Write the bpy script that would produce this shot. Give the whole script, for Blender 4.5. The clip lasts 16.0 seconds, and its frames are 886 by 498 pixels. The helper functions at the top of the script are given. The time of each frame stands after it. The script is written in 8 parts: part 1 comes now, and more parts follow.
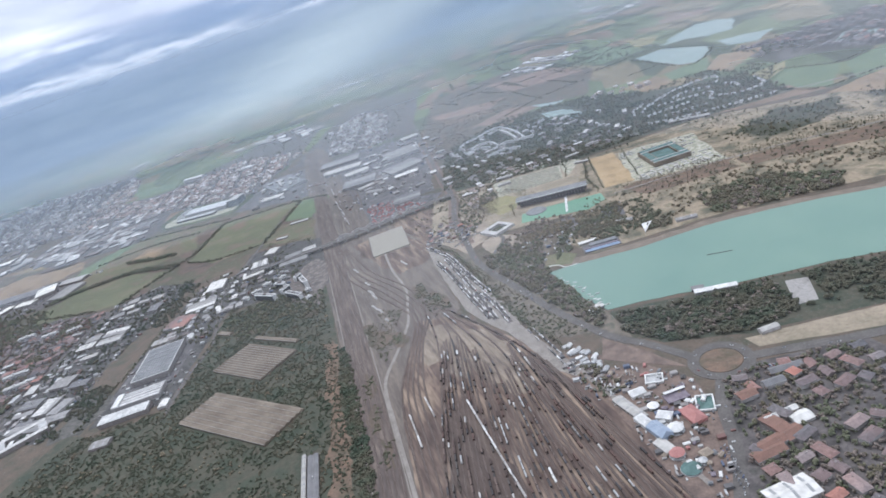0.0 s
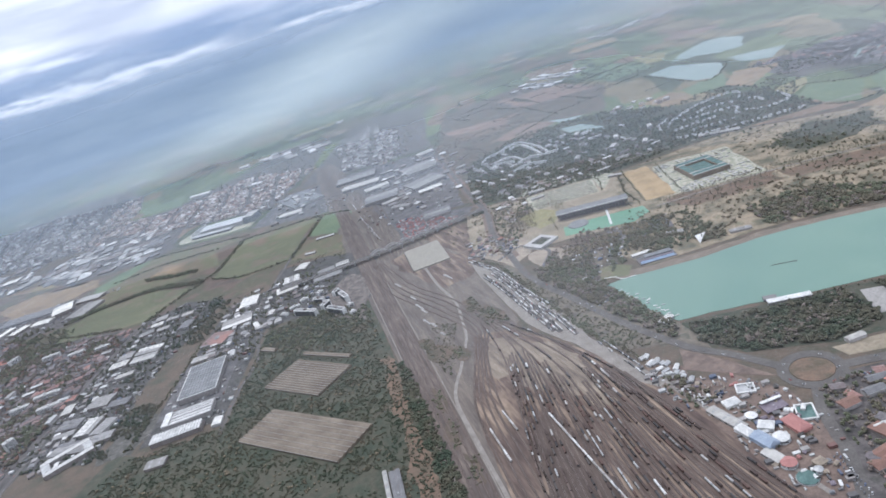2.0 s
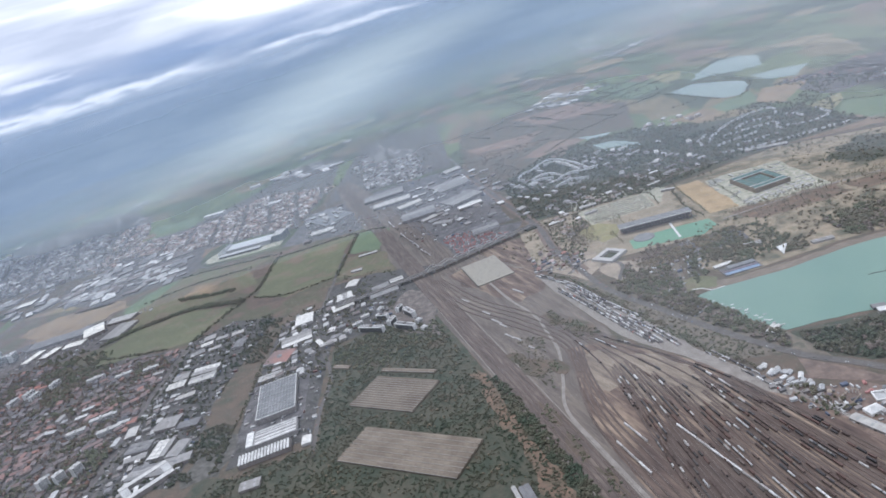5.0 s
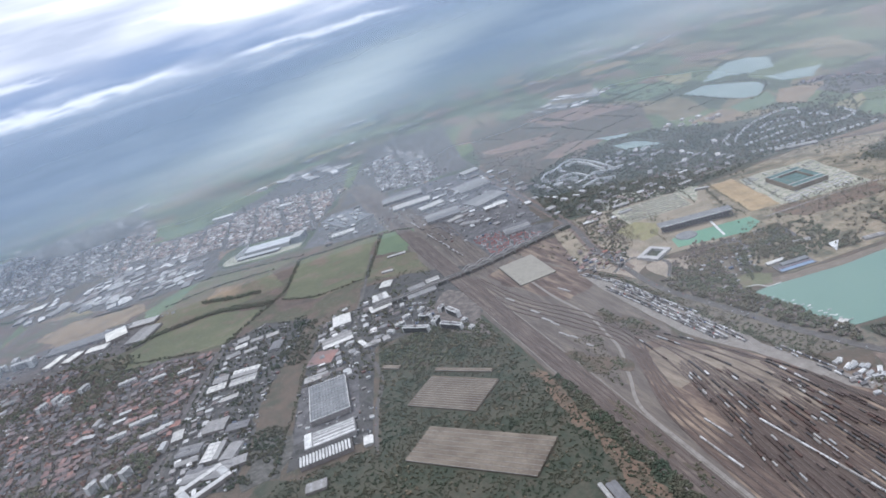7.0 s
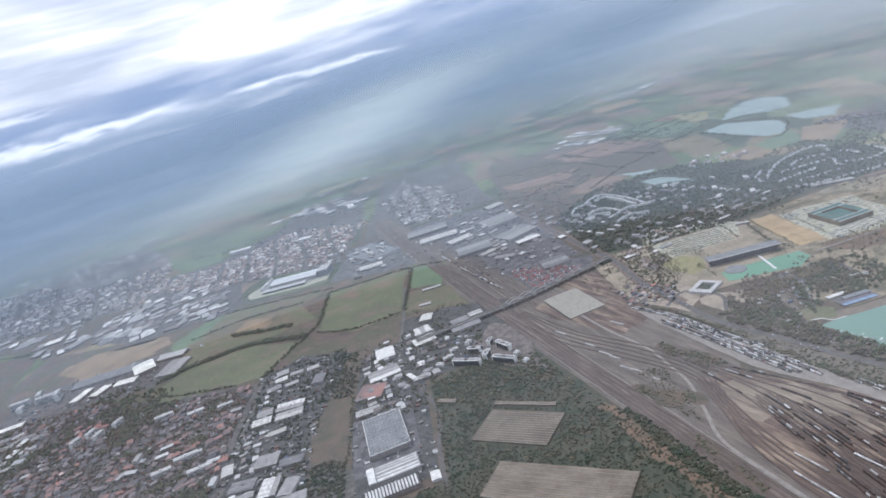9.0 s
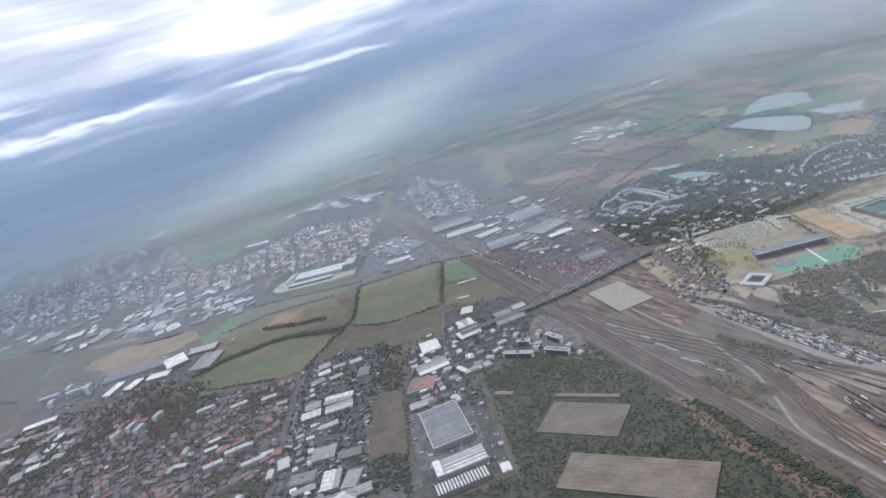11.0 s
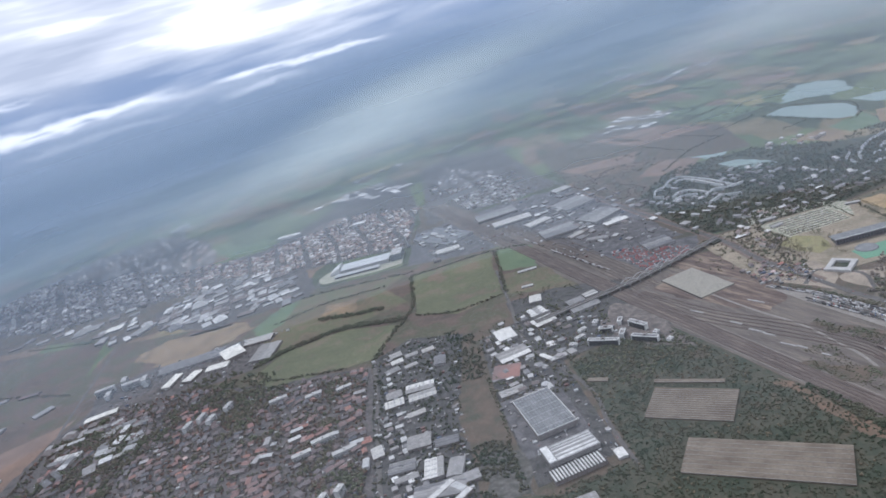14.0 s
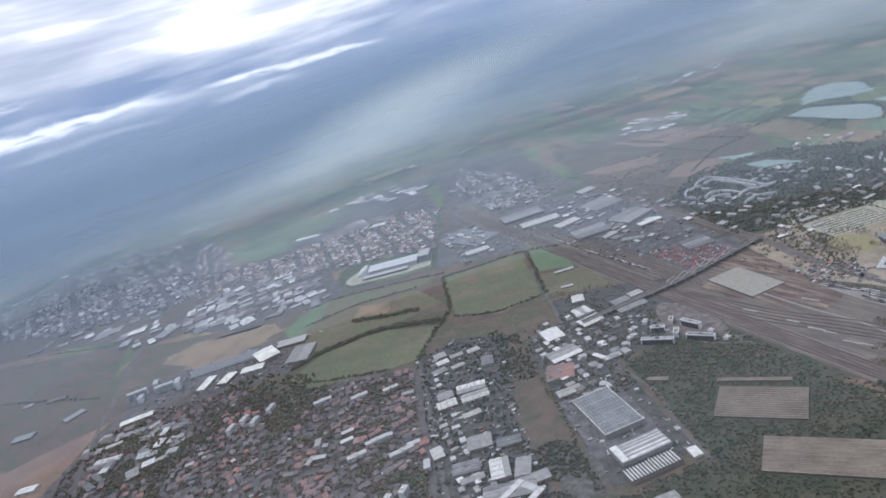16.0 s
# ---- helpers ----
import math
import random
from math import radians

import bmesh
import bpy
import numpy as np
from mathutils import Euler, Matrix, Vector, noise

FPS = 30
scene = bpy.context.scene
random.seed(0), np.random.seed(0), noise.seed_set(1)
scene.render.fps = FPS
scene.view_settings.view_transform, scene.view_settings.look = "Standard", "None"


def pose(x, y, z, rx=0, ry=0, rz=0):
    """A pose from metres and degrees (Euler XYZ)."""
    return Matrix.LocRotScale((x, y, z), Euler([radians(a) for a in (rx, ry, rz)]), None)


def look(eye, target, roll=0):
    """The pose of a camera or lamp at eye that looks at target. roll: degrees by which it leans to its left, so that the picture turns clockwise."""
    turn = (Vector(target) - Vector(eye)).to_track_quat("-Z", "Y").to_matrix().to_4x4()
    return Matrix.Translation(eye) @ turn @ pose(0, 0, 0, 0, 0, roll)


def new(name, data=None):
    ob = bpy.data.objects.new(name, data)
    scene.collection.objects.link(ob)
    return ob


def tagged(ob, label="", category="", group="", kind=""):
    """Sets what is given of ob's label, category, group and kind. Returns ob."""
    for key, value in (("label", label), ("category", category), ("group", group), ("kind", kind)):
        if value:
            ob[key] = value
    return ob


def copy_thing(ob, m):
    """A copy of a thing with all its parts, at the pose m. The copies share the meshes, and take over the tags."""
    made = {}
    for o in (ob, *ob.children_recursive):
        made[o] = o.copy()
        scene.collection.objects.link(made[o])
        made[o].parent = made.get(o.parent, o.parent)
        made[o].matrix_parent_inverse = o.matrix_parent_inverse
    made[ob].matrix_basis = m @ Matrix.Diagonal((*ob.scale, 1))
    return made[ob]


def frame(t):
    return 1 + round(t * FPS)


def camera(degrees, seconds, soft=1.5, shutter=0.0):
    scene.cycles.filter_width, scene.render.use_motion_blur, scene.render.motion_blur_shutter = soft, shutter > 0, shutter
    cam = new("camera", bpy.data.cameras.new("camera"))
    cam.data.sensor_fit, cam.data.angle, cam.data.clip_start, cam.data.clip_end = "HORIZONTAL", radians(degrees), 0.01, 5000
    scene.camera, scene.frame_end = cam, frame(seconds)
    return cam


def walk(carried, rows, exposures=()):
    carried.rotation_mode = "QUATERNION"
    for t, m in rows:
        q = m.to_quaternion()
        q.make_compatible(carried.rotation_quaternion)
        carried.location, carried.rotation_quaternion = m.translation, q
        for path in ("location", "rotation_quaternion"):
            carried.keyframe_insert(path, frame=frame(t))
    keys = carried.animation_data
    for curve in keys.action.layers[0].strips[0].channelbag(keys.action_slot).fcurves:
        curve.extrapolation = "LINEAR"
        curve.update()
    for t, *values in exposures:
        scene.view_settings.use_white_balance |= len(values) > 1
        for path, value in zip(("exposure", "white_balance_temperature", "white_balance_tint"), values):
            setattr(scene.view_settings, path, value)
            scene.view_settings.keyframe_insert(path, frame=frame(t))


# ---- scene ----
cam = camera(67.7, 16.0, soft=1.7)
# seconds, the eye, yaw to the left of north, pitch up, roll
PATH = [
    (0, 0.08, 0.04, 298.66, 7.89, -20.77, -19.00),
    (0.5, -18.32, 0.34, 303.03, 7.47, -20.48, -18.99),
    (1, -36.71, 0.72, 307.38, 6.98, -20.29, -19.01),
    (1.5, -55.10, 1.19, 311.69, 6.50, -20.17, -18.89),
    (2, -73.47, 1.74, 315.98, 6.02, -19.79, -18.70),
    (2.5, -91.84, 2.37, 320.24, 5.57, -19.31, -18.53),
    (3, -110.20, 3.09, 324.48, 5.21, -18.94, -18.39),
    (3.5, -128.55, 3.89, 328.68, 4.80, -18.67, -18.26),
    (4, -146.89, 4.77, 332.86, 4.38, -18.48, -18.28),
    (6.5, -238.48, 10.45, 353.34, 2.71, -18.92, -18.43),
    (7, -256.77, 11.84, 357.35, 2.34, -18.73, -18.32),
    (7.5, -275.05, 13.31, 361.34, 1.87, -18.34, -18.11),
    (8, -293.33, 14.87, 365.30, 1.42, -17.48, -17.67),
    (8.5, -311.60, 16.50, 369.23, 1.02, -16.60, -17.56),
    (9, -329.85, 18.22, 373.13, 0.69, -15.91, -17.45),
    (11.5, -421.03, 28.09, 392.24, 0.09, -16.45, -17.18),
    (12, -439.23, 30.31, 395.98, 0.11, -16.42, -17.26),
    (12.5, -457.44, 32.62, 399.69, 0.13, -16.70, -17.34),
    (13, -475.63, 35.01, 403.37, 0.16, -17.02, -17.55),
    (13.5, -493.81, 37.49, 407.03, 0.00, -17.08, -17.48),
    (14, -511.99, 40.04, 410.66, -0.11, -17.05, -17.45),
    (14.5, -530.16, 42.69, 414.26, -0.28, -17.03, -17.41),
    (15, -548.32, 45.41, 417.84, -0.42, -16.96, -17.42),
    (15.5, -566.47, 48.22, 421.38, -0.61, -16.90, -17.41),
    (16, -584.61, 51.12, 424.90, -0.78, -16.91, -17.37),
]


def heading(yaw, pitch):
    """The way that a camera with this yaw and pitch looks."""
    y, p = radians(yaw), radians(pitch)
    return Vector((-math.sin(y) * math.cos(p), math.cos(y) * math.cos(p), math.sin(p)))


walk(cam, [(t, look((x, y, z), Vector((x, y, z)) + 100 * heading(yaw, pitch), roll)) for t, x, y, z, yaw, pitch, roll in PATH],
     [(0.0, 0.80, 5850, 12.5), (3.4, 0.76, 5850, 13), (4.2, 0.69, 5850, 13), (6.4, 0.67, 5850, 13), (7.2, 0.71, 5850, 13), (9.2, 0.66, 5850, 13), (12.0, 0.55, 5820, 13), (16.0, 0.46, 5790, 13.5)])

# ---- world and sun ----
world = bpy.data.worlds.new("hazy_sky")
scene.world = world
world.use_nodes = True


class Nodes:
    """Short forms for building a node tree."""

    def __init__(self, tree):
        self.tree = tree
        tree.nodes.clear()

    def add(self, kind):
        return self.tree.nodes.new(kind)

    def link(self, a, b):
        self.tree.links.new(a, b)

    def put(self, socket, value):
        if isinstance(value, bpy.types.NodeSocket):
            self.link(value, socket)
        else:
            socket.default_value = value

    def math(self, op, a, b=0.0, clamp=False):
        node = self.add("ShaderNodeMath")
        node.operation, node.use_clamp = op, clamp
        self.put(node.inputs[0], a)
        self.put(node.inputs[1], b)
        return node.outputs[0]

    def noise(self, vector, scale, detail=3.0, rough=0.55):
        node = self.add("ShaderNodeTexNoise")
        self.put(node.inputs["Vector"], vector)
        node.inputs["Scale"].default_value = scale
        node.inputs["Detail"].default_value = detail
        node.inputs["Roughness"].default_value = rough
        return node.outputs["Fac"]

    def ramp(self, fac, stops):
        node = self.add("ShaderNodeValToRGB")
        self.put(node.inputs["Fac"], fac)
        while len(node.color_ramp.elements) < len(stops):
            node.color_ramp.elements.new(0.5)
        for element, (place, colour) in zip(node.color_ramp.elements, stops):
            element.position, element.color = place, (*colour, 1.0)
        return node.outputs["Color"]

    def mix(self, fac, a, b, blend="MIX"):
        node = self.add("ShaderNodeMix")
        node.data_type, node.blend_type = "RGBA", blend
        self.put(node.inputs["Factor"], fac)
        for socket, value in ((node.inputs[6], a), (node.inputs[7], b)):
            self.put(socket, (*value, 1.0) if isinstance(value, tuple) else value)
        return node.outputs[2]


def smooth(n, value, low, high):
    """0 below low, 1 above high, soft between."""
    node = n.add("ShaderNodeMapRange")
    node.interpolation_type = "SMOOTHSTEP"
    n.put(node.inputs["Value"], value)
    node.inputs["From Min"].default_value, node.inputs["From Max"].default_value = low, high
    return node.outputs["Result"]


SUN_YAW, SUN_HIGH = 38.0, 55.0
n = Nodes(world.node_tree)
way = n.add("ShaderNodeTexCoord").outputs["Generated"]
split = n.add("ShaderNodeSeparateXYZ")
n.link(way, split.inputs[0])
up = split.outputs["Z"]
# the sky by bearing and height over the horizon, in degrees
bearing = n.math("MULTIPLY", n.math("ARCTAN2", split.outputs["X"], split.outputs["Y"]), 57.296)
height = n.math("MULTIPLY", n.math("ARCSINE", up), 57.296)


def sky_noise(wide, tall, detail, rough, seed):
    """Cloud texture with grains that many degrees wide and tall."""
    at = n.add("ShaderNodeCombineXYZ")
    n.link(n.math("DIVIDE", bearing, wide), at.inputs[0])
    n.link(n.math("DIVIDE", height, tall), at.inputs[1])
    at.inputs[2].default_value = seed
    return n.noise(at.outputs[0], 1.0, detail, rough)


def streak(start, finish, level, rise, half, seed):
    """A long thin rift of bright cloud between two bearings, at a height that rises by so much a degree."""
    ragged = n.math("MULTIPLY", n.math("SUBTRACT", sky_noise(5.0, 2.2, 4.0, 0.6, seed), 0.5), 3.2 * half)
    line = n.math("ADD", n.math("MULTIPLY", n.math("SUBTRACT", bearing, (start + finish) / 2), rise), level)
    off = n.math("ABSOLUTE", n.math("ADD", n.math("SUBTRACT", height, line), ragged))
    ends = n.math("MULTIPLY", smooth(n, bearing, start, start + 3.5), n.math("SUBTRACT", 1.0, smooth(n, bearing, finish - 5.0, finish)))
    return n.math("MULTIPLY", n.math("MULTIPLY", ends, n.math("SUBTRACT", 1.0, smooth(n, off, half * 0.15, half))), smooth(n, sky_noise(3.0, 0.5, 3.0, 0.6, seed + 4.0), 0.30, 0.52))


wander = n.math("ADD", height, n.math("MULTIPLY", n.math("SUBTRACT", sky_noise(11.0, 3.6, 3.0, 0.5, 2.0), 0.5), 2.6))
cover = n.math("ADD", n.math("MULTIPLY", sky_noise(17.0, 2.3, 3.0, 0.5, 7.0), 0.68), n.math("MULTIPLY", sky_noise(7.5, 0.95, 3.0, 0.52, 3.0), 0.32))
heap = n.math("MULTIPLY", n.math("MULTIPLY", smooth(n, bearing, -19.0, -11.0), n.math("SUBTRACT", 1.0, smooth(n, bearing, 3.0, 12.0))), smooth(n, height, 3.4, 5.2))
cover = n.math("ADD", n.math("SUBTRACT", cover, n.math("MULTIPLY", n.math("SUBTRACT", 1.0, smooth(n, bearing, -24.0, -15.0)), 0.03)), n.math("MULTIPLY", heap, 0.075))
sky = n.add("ShaderNodeTexSky")
sky.sky_type, sky.sun_disc = "NISHITA", False
sky.sun_elevation, sky.sun_rotation, sky.dust_density = radians(SUN_HIGH), radians(-SUN_YAW), 3.0
above = n.add("ShaderNodeCombineXYZ")
n.link(split.outputs["X"], above.inputs[0])
n.link(split.outputs["Y"], above.inputs[1])
n.link(n.math("MAXIMUM", up, 0.06), above.inputs[2])
n.link(above.outputs[0], sky.inputs["Vector"])
clear = n.mix(1.0, sky.outputs["Color"], (0.1, 0.1, 0.1), "MULTIPLY")
# a dark cloud bank low ahead and to the left, paler mist towards the right
bank = n.mix(smooth(n, bearing, 4.0, 26.0), (0.165, 0.25, 0.40), (0.54, 0.60, 0.66))
blue = n.mix(0.2, bank, clear)
cloud = n.ramp(cover, [(0.40, (0.215, 0.28, 0.40)), (0.49, (0.33, 0.385, 0.485)), (0.56, (0.44, 0.485, 0.565)), (0.66, (0.62, 0.655, 0.71))])
low_sky = n.mix(smooth(n, wander, -0.4, 2.8), blue, cloud)
bright = n.ramp(cover, [(0.36, (0.40, 0.435, 0.505)), (0.45, (0.49, 0.52, 0.58)), (0.54, (0.60, 0.62, 0.66)), (0.64, (0.90, 0.90, 0.915))])
high_sky = n.mix(smooth(n, wander, 2.9, 5.6), low_sky, bright)
for start, finish, level, rise, half, seed in ((-38.0, -15.0, 2.0, 0.0, 0.62, 11.0), (-14.5, 2.5, 1.65, -0.035, 0.36, 12.0), (-14.5, -5.0, 0.75, 0.05, 0.42, 13.0), (-36.0, -24.0, 4.3, 0.0, 0.40, 14.0), (-30.0, -14.0, 0.55, 0.02, 0.34, 15.0)):
    strength = 0.95 if seed < 13 else 0.5 if seed < 15 else 0.22
    high_sky = n.mix(n.math("MULTIPLY", streak(start, finish, level, rise, half, seed), strength), high_sky, (0.84, 0.86, 0.90))
overcast = n.mix(smooth(n, up, 0.34, 0.55), high_sky, n.ramp(cover, [(0.4, (0.52, 0.55, 0.60)), (0.58, (0.86, 0.88, 0.92))]))
back = n.add("ShaderNodeBackground")
n.link(overcast, back.inputs["Color"])
back.inputs["Strength"].default_value = 1.0
n.link(back.outputs[0], n.add("ShaderNodeOutputWorld").inputs["Surface"])

sun = new("sun", bpy.data.lights.new("sun", "SUN"))
sun.data.energy, sun.data.angle, sun.data.color = 1.15, radians(12), (1.0, 0.95, 0.87)
sun.matrix_world = look(400 * heading(SUN_YAW, SUN_HIGH), (0, 0, 0))

# ---- materials ----


def surface(name, colours, size, fine_size=None, rough=0.9, bump=0.0, metal=0.0, vary="", vary_by=0.25, gloss=0.3, drawn=None):
    """A weathered surface: its colours in patches of the given size in metres, a finer grain, and changes from piece to piece."""
    material = bpy.data.materials.new(name)
    material.use_nodes = True
    m = Nodes(material.node_tree)
    place = m.add("ShaderNodeNewGeometry").outputs["Position"]
    if drawn is not None:  # streaks along a heading
        turn = m.add("ShaderNodeMapping")
        turn.vector_type = "TEXTURE"
        m.link(place, turn.inputs["Vector"])
        turn.inputs["Rotation"].default_value, turn.inputs["Scale"].default_value = (0, 0, radians(drawn)), (7.0, 1.0, 1.0)
        place = turn.outputs[0]
    patch = m.noise(place, 1.0 / size, 4.0)
    steps = len(colours) - 1
    spread = [(0.32 + 0.36 * i / max(steps, 1), c) for i, c in enumerate(colours)]
    colour = m.ramp(patch, spread)
    grain = m.noise(place, 1.0 / (fine_size or size / 8), 3.0, 0.65)
    shade = m.ramp(grain, [(0.3, (0.72, 0.72, 0.72)), (0.7, (1.25, 1.25, 1.25))])
    colour = m.mix(0.75, colour, shade, "MULTIPLY")
    if vary:
        source = m.add("ShaderNodeObjectInfo").outputs["Random"] if vary == "object" else m.add("ShaderNodeNewGeometry").outputs["Random Per Island"]
        tone = m.ramp(source, [(0.0, (1 - vary_by,) * 3), (0.5, (1.0, 1.0, 1.0)), (1.0, (1 + vary_by, 1 + vary_by * 0.9, 1 + vary_by * 0.8))])
        colour = m.mix(1.0, colour, tone, "MULTIPLY")
    shader = m.add("ShaderNodeBsdfPrincipled")
    m.link(colour, shader.inputs["Base Color"])
    shader.inputs["Roughness"].default_value, shader.inputs["Metallic"].default_value = rough, metal
    shader.inputs["Specular IOR Level"].default_value = gloss
    if bump:
        relief = m.add("ShaderNodeBump")
        relief.inputs["Distance"].default_value = bump
        m.link(grain, relief.inputs["Height"])
        m.link(relief.outputs[0], shader.inputs["Normal"])
    m.link(shader.outputs[0], m.add("ShaderNodeOutputMaterial").inputs["Surface"])
    return material


def palette(name, stops, vary="object", rough=0.85, size=3.0, metal=0.0, gloss=0.3, quarter=0.0):
    """A surface whose colour differs from thing to thing: (share, colour) along the random range; quarter gives whole quarters of that many metres a tone of their own."""
    material = bpy.data.materials.new(name)
    material.use_nodes = True
    m = Nodes(material.node_tree)
    source = m.add("ShaderNodeObjectInfo").outputs["Random"] if vary == "object" else m.add("ShaderNodeNewGeometry").outputs["Random Per Island"]
    ramp = m.ramp(source, stops)
    ramp.node.color_ramp.interpolation = "CONSTANT"
    place = m.add("ShaderNodeNewGeometry").outputs["Position"]
    wear = m.ramp(m.noise(place, 1.0 / size, 4.0), [(0.3, (0.7, 0.7, 0.7)), (0.7, (1.2, 1.2, 1.2))])
    colour = m.mix(0.8, ramp, wear, "MULTIPLY")
    if quarter:
        colour = m.mix(1.0, colour, m.ramp(m.noise(place, 1.0 / quarter, 2.0), [(0.36, (0.86, 0.92, 0.95)), (0.5, (1.1, 1.07, 1.06)), (0.64, (1.55, 1.18, 1.08))]), "MULTIPLY")
    shader = m.add("ShaderNodeBsdfPrincipled")
    m.link(colour, shader.inputs["Base Color"])
    shader.inputs["Roughness"].default_value, shader.inputs["Metallic"].default_value = rough, metal
    shader.inputs["Specular IOR Level"].default_value = gloss
    m.link(shader.outputs[0], m.add("ShaderNodeOutputMaterial").inputs["Surface"])
    return material


def water_surface(name, colour, deep, rough, gloss=0.5):
    material = bpy.data.materials.new(name)
    material.use_nodes = True
    m = Nodes(material.node_tree)
    place = m.add("ShaderNodeNewGeometry").outputs["Position"]
    shader = m.add("ShaderNodeBsdfPrincipled")
    m.link(m.ramp(m.noise(place, 0.012, 4.0), [(0.3, deep), (0.7, colour)]), shader.inputs["Base Color"])
    shader.inputs["Roughness"].default_value, shader.inputs["IOR"].default_value = rough, 1.33
    shader.inputs["Specular IOR Level"].default_value = gloss
    relief = m.add("ShaderNodeBump")
    relief.inputs["Distance"].default_value, relief.inputs["Strength"].default_value = 0.05, 0.4
    m.link(m.noise(place, 0.6, 3.0), relief.inputs["Height"])
    m.link(relief.outputs[0], shader.inputs["Normal"])
    m.link(shader.outputs[0], m.add("ShaderNodeOutputMaterial").inputs["Surface"])
    return material


def country_surface():
    """Open country: a patchwork of strips of pasture, stubble, soil and copses, mottled."""
    material = bpy.data.materials.new("open_country")
    material.use_nodes = True
    m = Nodes(material.node_tree)
    place = m.add("ShaderNodeNewGeometry").outputs["Position"]
    turn = m.add("ShaderNodeMapping")
    m.link(place, turn.inputs["Vector"])
    turn.inputs["Rotation"].default_value = (0, 0, radians(12))
    turn.inputs["Scale"].default_value = (1.0, 0.55, 0.0)
    cells = m.add("ShaderNodeTexVoronoi")
    cells.distance = "MANHATTAN"
    m.link(turn.outputs[0], cells.inputs["Vector"])
    cells.inputs["Scale"].default_value = 1 / 95
    pick = m.add("ShaderNodeSeparateColor")
    m.link(cells.outputs["Color"], pick.inputs[0])
    kinds = m.ramp(pick.outputs[0], [(0.0, (0.085, 0.105, 0.066)), (0.16, (0.065, 0.075, 0.055)), (0.30, (0.135, 0.118, 0.083)), (0.44, (0.105, 0.128, 0.076)), (0.58, (0.145, 0.112, 0.09)), (0.70, (0.062, 0.07, 0.053)), (0.8, (0.10, 0.12, 0.074)), (0.92, (0.175, 0.148, 0.10))])
    kinds.node.color_ramp.interpolation = "CONSTANT"
    mottle = m.ramp(m.noise(place, 1 / 60, 6.0, 0.65), [(0.3, (0.62, 0.64, 0.62)), (0.7, (1.25, 1.22, 1.2))])
    shader = m.add("ShaderNodeBsdfPrincipled")
    m.link(m.mix(1.0, m.mix(0.85, kinds, mottle, "MULTIPLY"), (1.4, 1.38, 1.32), "MULTIPLY"), shader.inputs["Base Color"])
    shader.inputs["Roughness"].default_value = 0.95
    shader.inputs["Specular IOR Level"].default_value = 0.1
    m.link(shader.outputs[0], m.add("ShaderNodeOutputMaterial").inputs["Surface"])
    return material


COUNTRY = country_surface()
GRASS = surface("pasture", [(0.171, 0.132, 0.0968), (0.123, 0.13, 0.077), (0.141, 0.143, 0.0836), (0.182, 0.149, 0.106)], 70, 5, bump=0.1)
LUSH = surface("lush_grass", [(0.111, 0.153, 0.091), (0.137, 0.176, 0.101)], 40, 4, bump=0.1)
DRY = surface("dry_grass", [(0.198, 0.172, 0.125), (0.264, 0.222, 0.165), (0.317, 0.264, 0.196)], 35, 4, bump=0.1)
WOOD_FLOOR = surface("leaf_litter", [(0.085, 0.08, 0.066), (0.13, 0.112, 0.092), (0.17, 0.145, 0.115), (0.10, 0.10, 0.078)], 14, 2)
SHORE = surface("brown_shore", [(0.15, 0.125, 0.10), (0.21, 0.172, 0.138)], 9, 1.5)
STUBBLE = surface("stubble", [(0.163, 0.128, 0.09), (0.219, 0.163, 0.107), (0.256, 0.185, 0.117), (0.175, 0.15, 0.1)], 60, 3, bump=0.05)
SOIL = surface("bare_soil", [(0.163, 0.119, 0.0975), (0.231, 0.156, 0.119)], 45, 3, bump=0.1)
SCRUB = surface("scrub_floor", [(0.044, 0.055, 0.04), (0.058, 0.066, 0.047), (0.08, 0.076, 0.056), (0.052, 0.061, 0.044), (0.098, 0.083, 0.062)], 40, 3.5, bump=0.2)
TOWN = surface("town_floor", [(0.052, 0.05, 0.047), (0.085, 0.077, 0.075), (0.13, 0.116, 0.112), (0.065, 0.066, 0.057)], 14, 2)
YARD = surface("works_yard", [(0.072, 0.07, 0.071), (0.115, 0.11, 0.112), (0.165, 0.156, 0.156)], 14, 2)
ASPHALT = surface("asphalt", [(0.0919, 0.0846, 0.0795), (0.131, 0.12, 0.111)], 14, 1.5, rough=0.85)
ROUGH_BROWN = surface("rough_brown_field", [(0.0855, 0.072, 0.0588), (0.128, 0.0918, 0.0735), (0.0902, 0.09, 0.0588), (0.147, 0.104, 0.0833)], 90, 6, bump=0.1)
CONCRETE = surface("pale_concrete", [(0.226, 0.215, 0.202), (0.311, 0.296, 0.278), (0.258, 0.245, 0.228)], 9, 1.6)
LAWN = surface("yellow_lawn", [(0.19, 0.184, 0.0949), (0.253, 0.228, 0.121), (0.215, 0.19, 0.114)], 20, 3)
RUBBLE_PINK = surface("pink_rubble", [(0.085, 0.08, 0.072), (0.135, 0.115, 0.105), (0.20, 0.172, 0.155)], 9, 1.2)
BALLAST = surface("track_ballast", [(0.1, 0.0846, 0.0752), (0.132, 0.112, 0.0978), (0.178, 0.149, 0.124)], 9, 1.6, drawn=-72)
SAND = surface("sandy_yard", [(0.224, 0.188, 0.151), (0.286, 0.239, 0.188), (0.325, 0.274, 0.218)], 14, 2)
SAND_STREAKED = surface("sandy_track_ground", [(0.13, 0.105, 0.088), (0.21, 0.172, 0.135), (0.27, 0.225, 0.175)], 7, 1.6, drawn=-66)
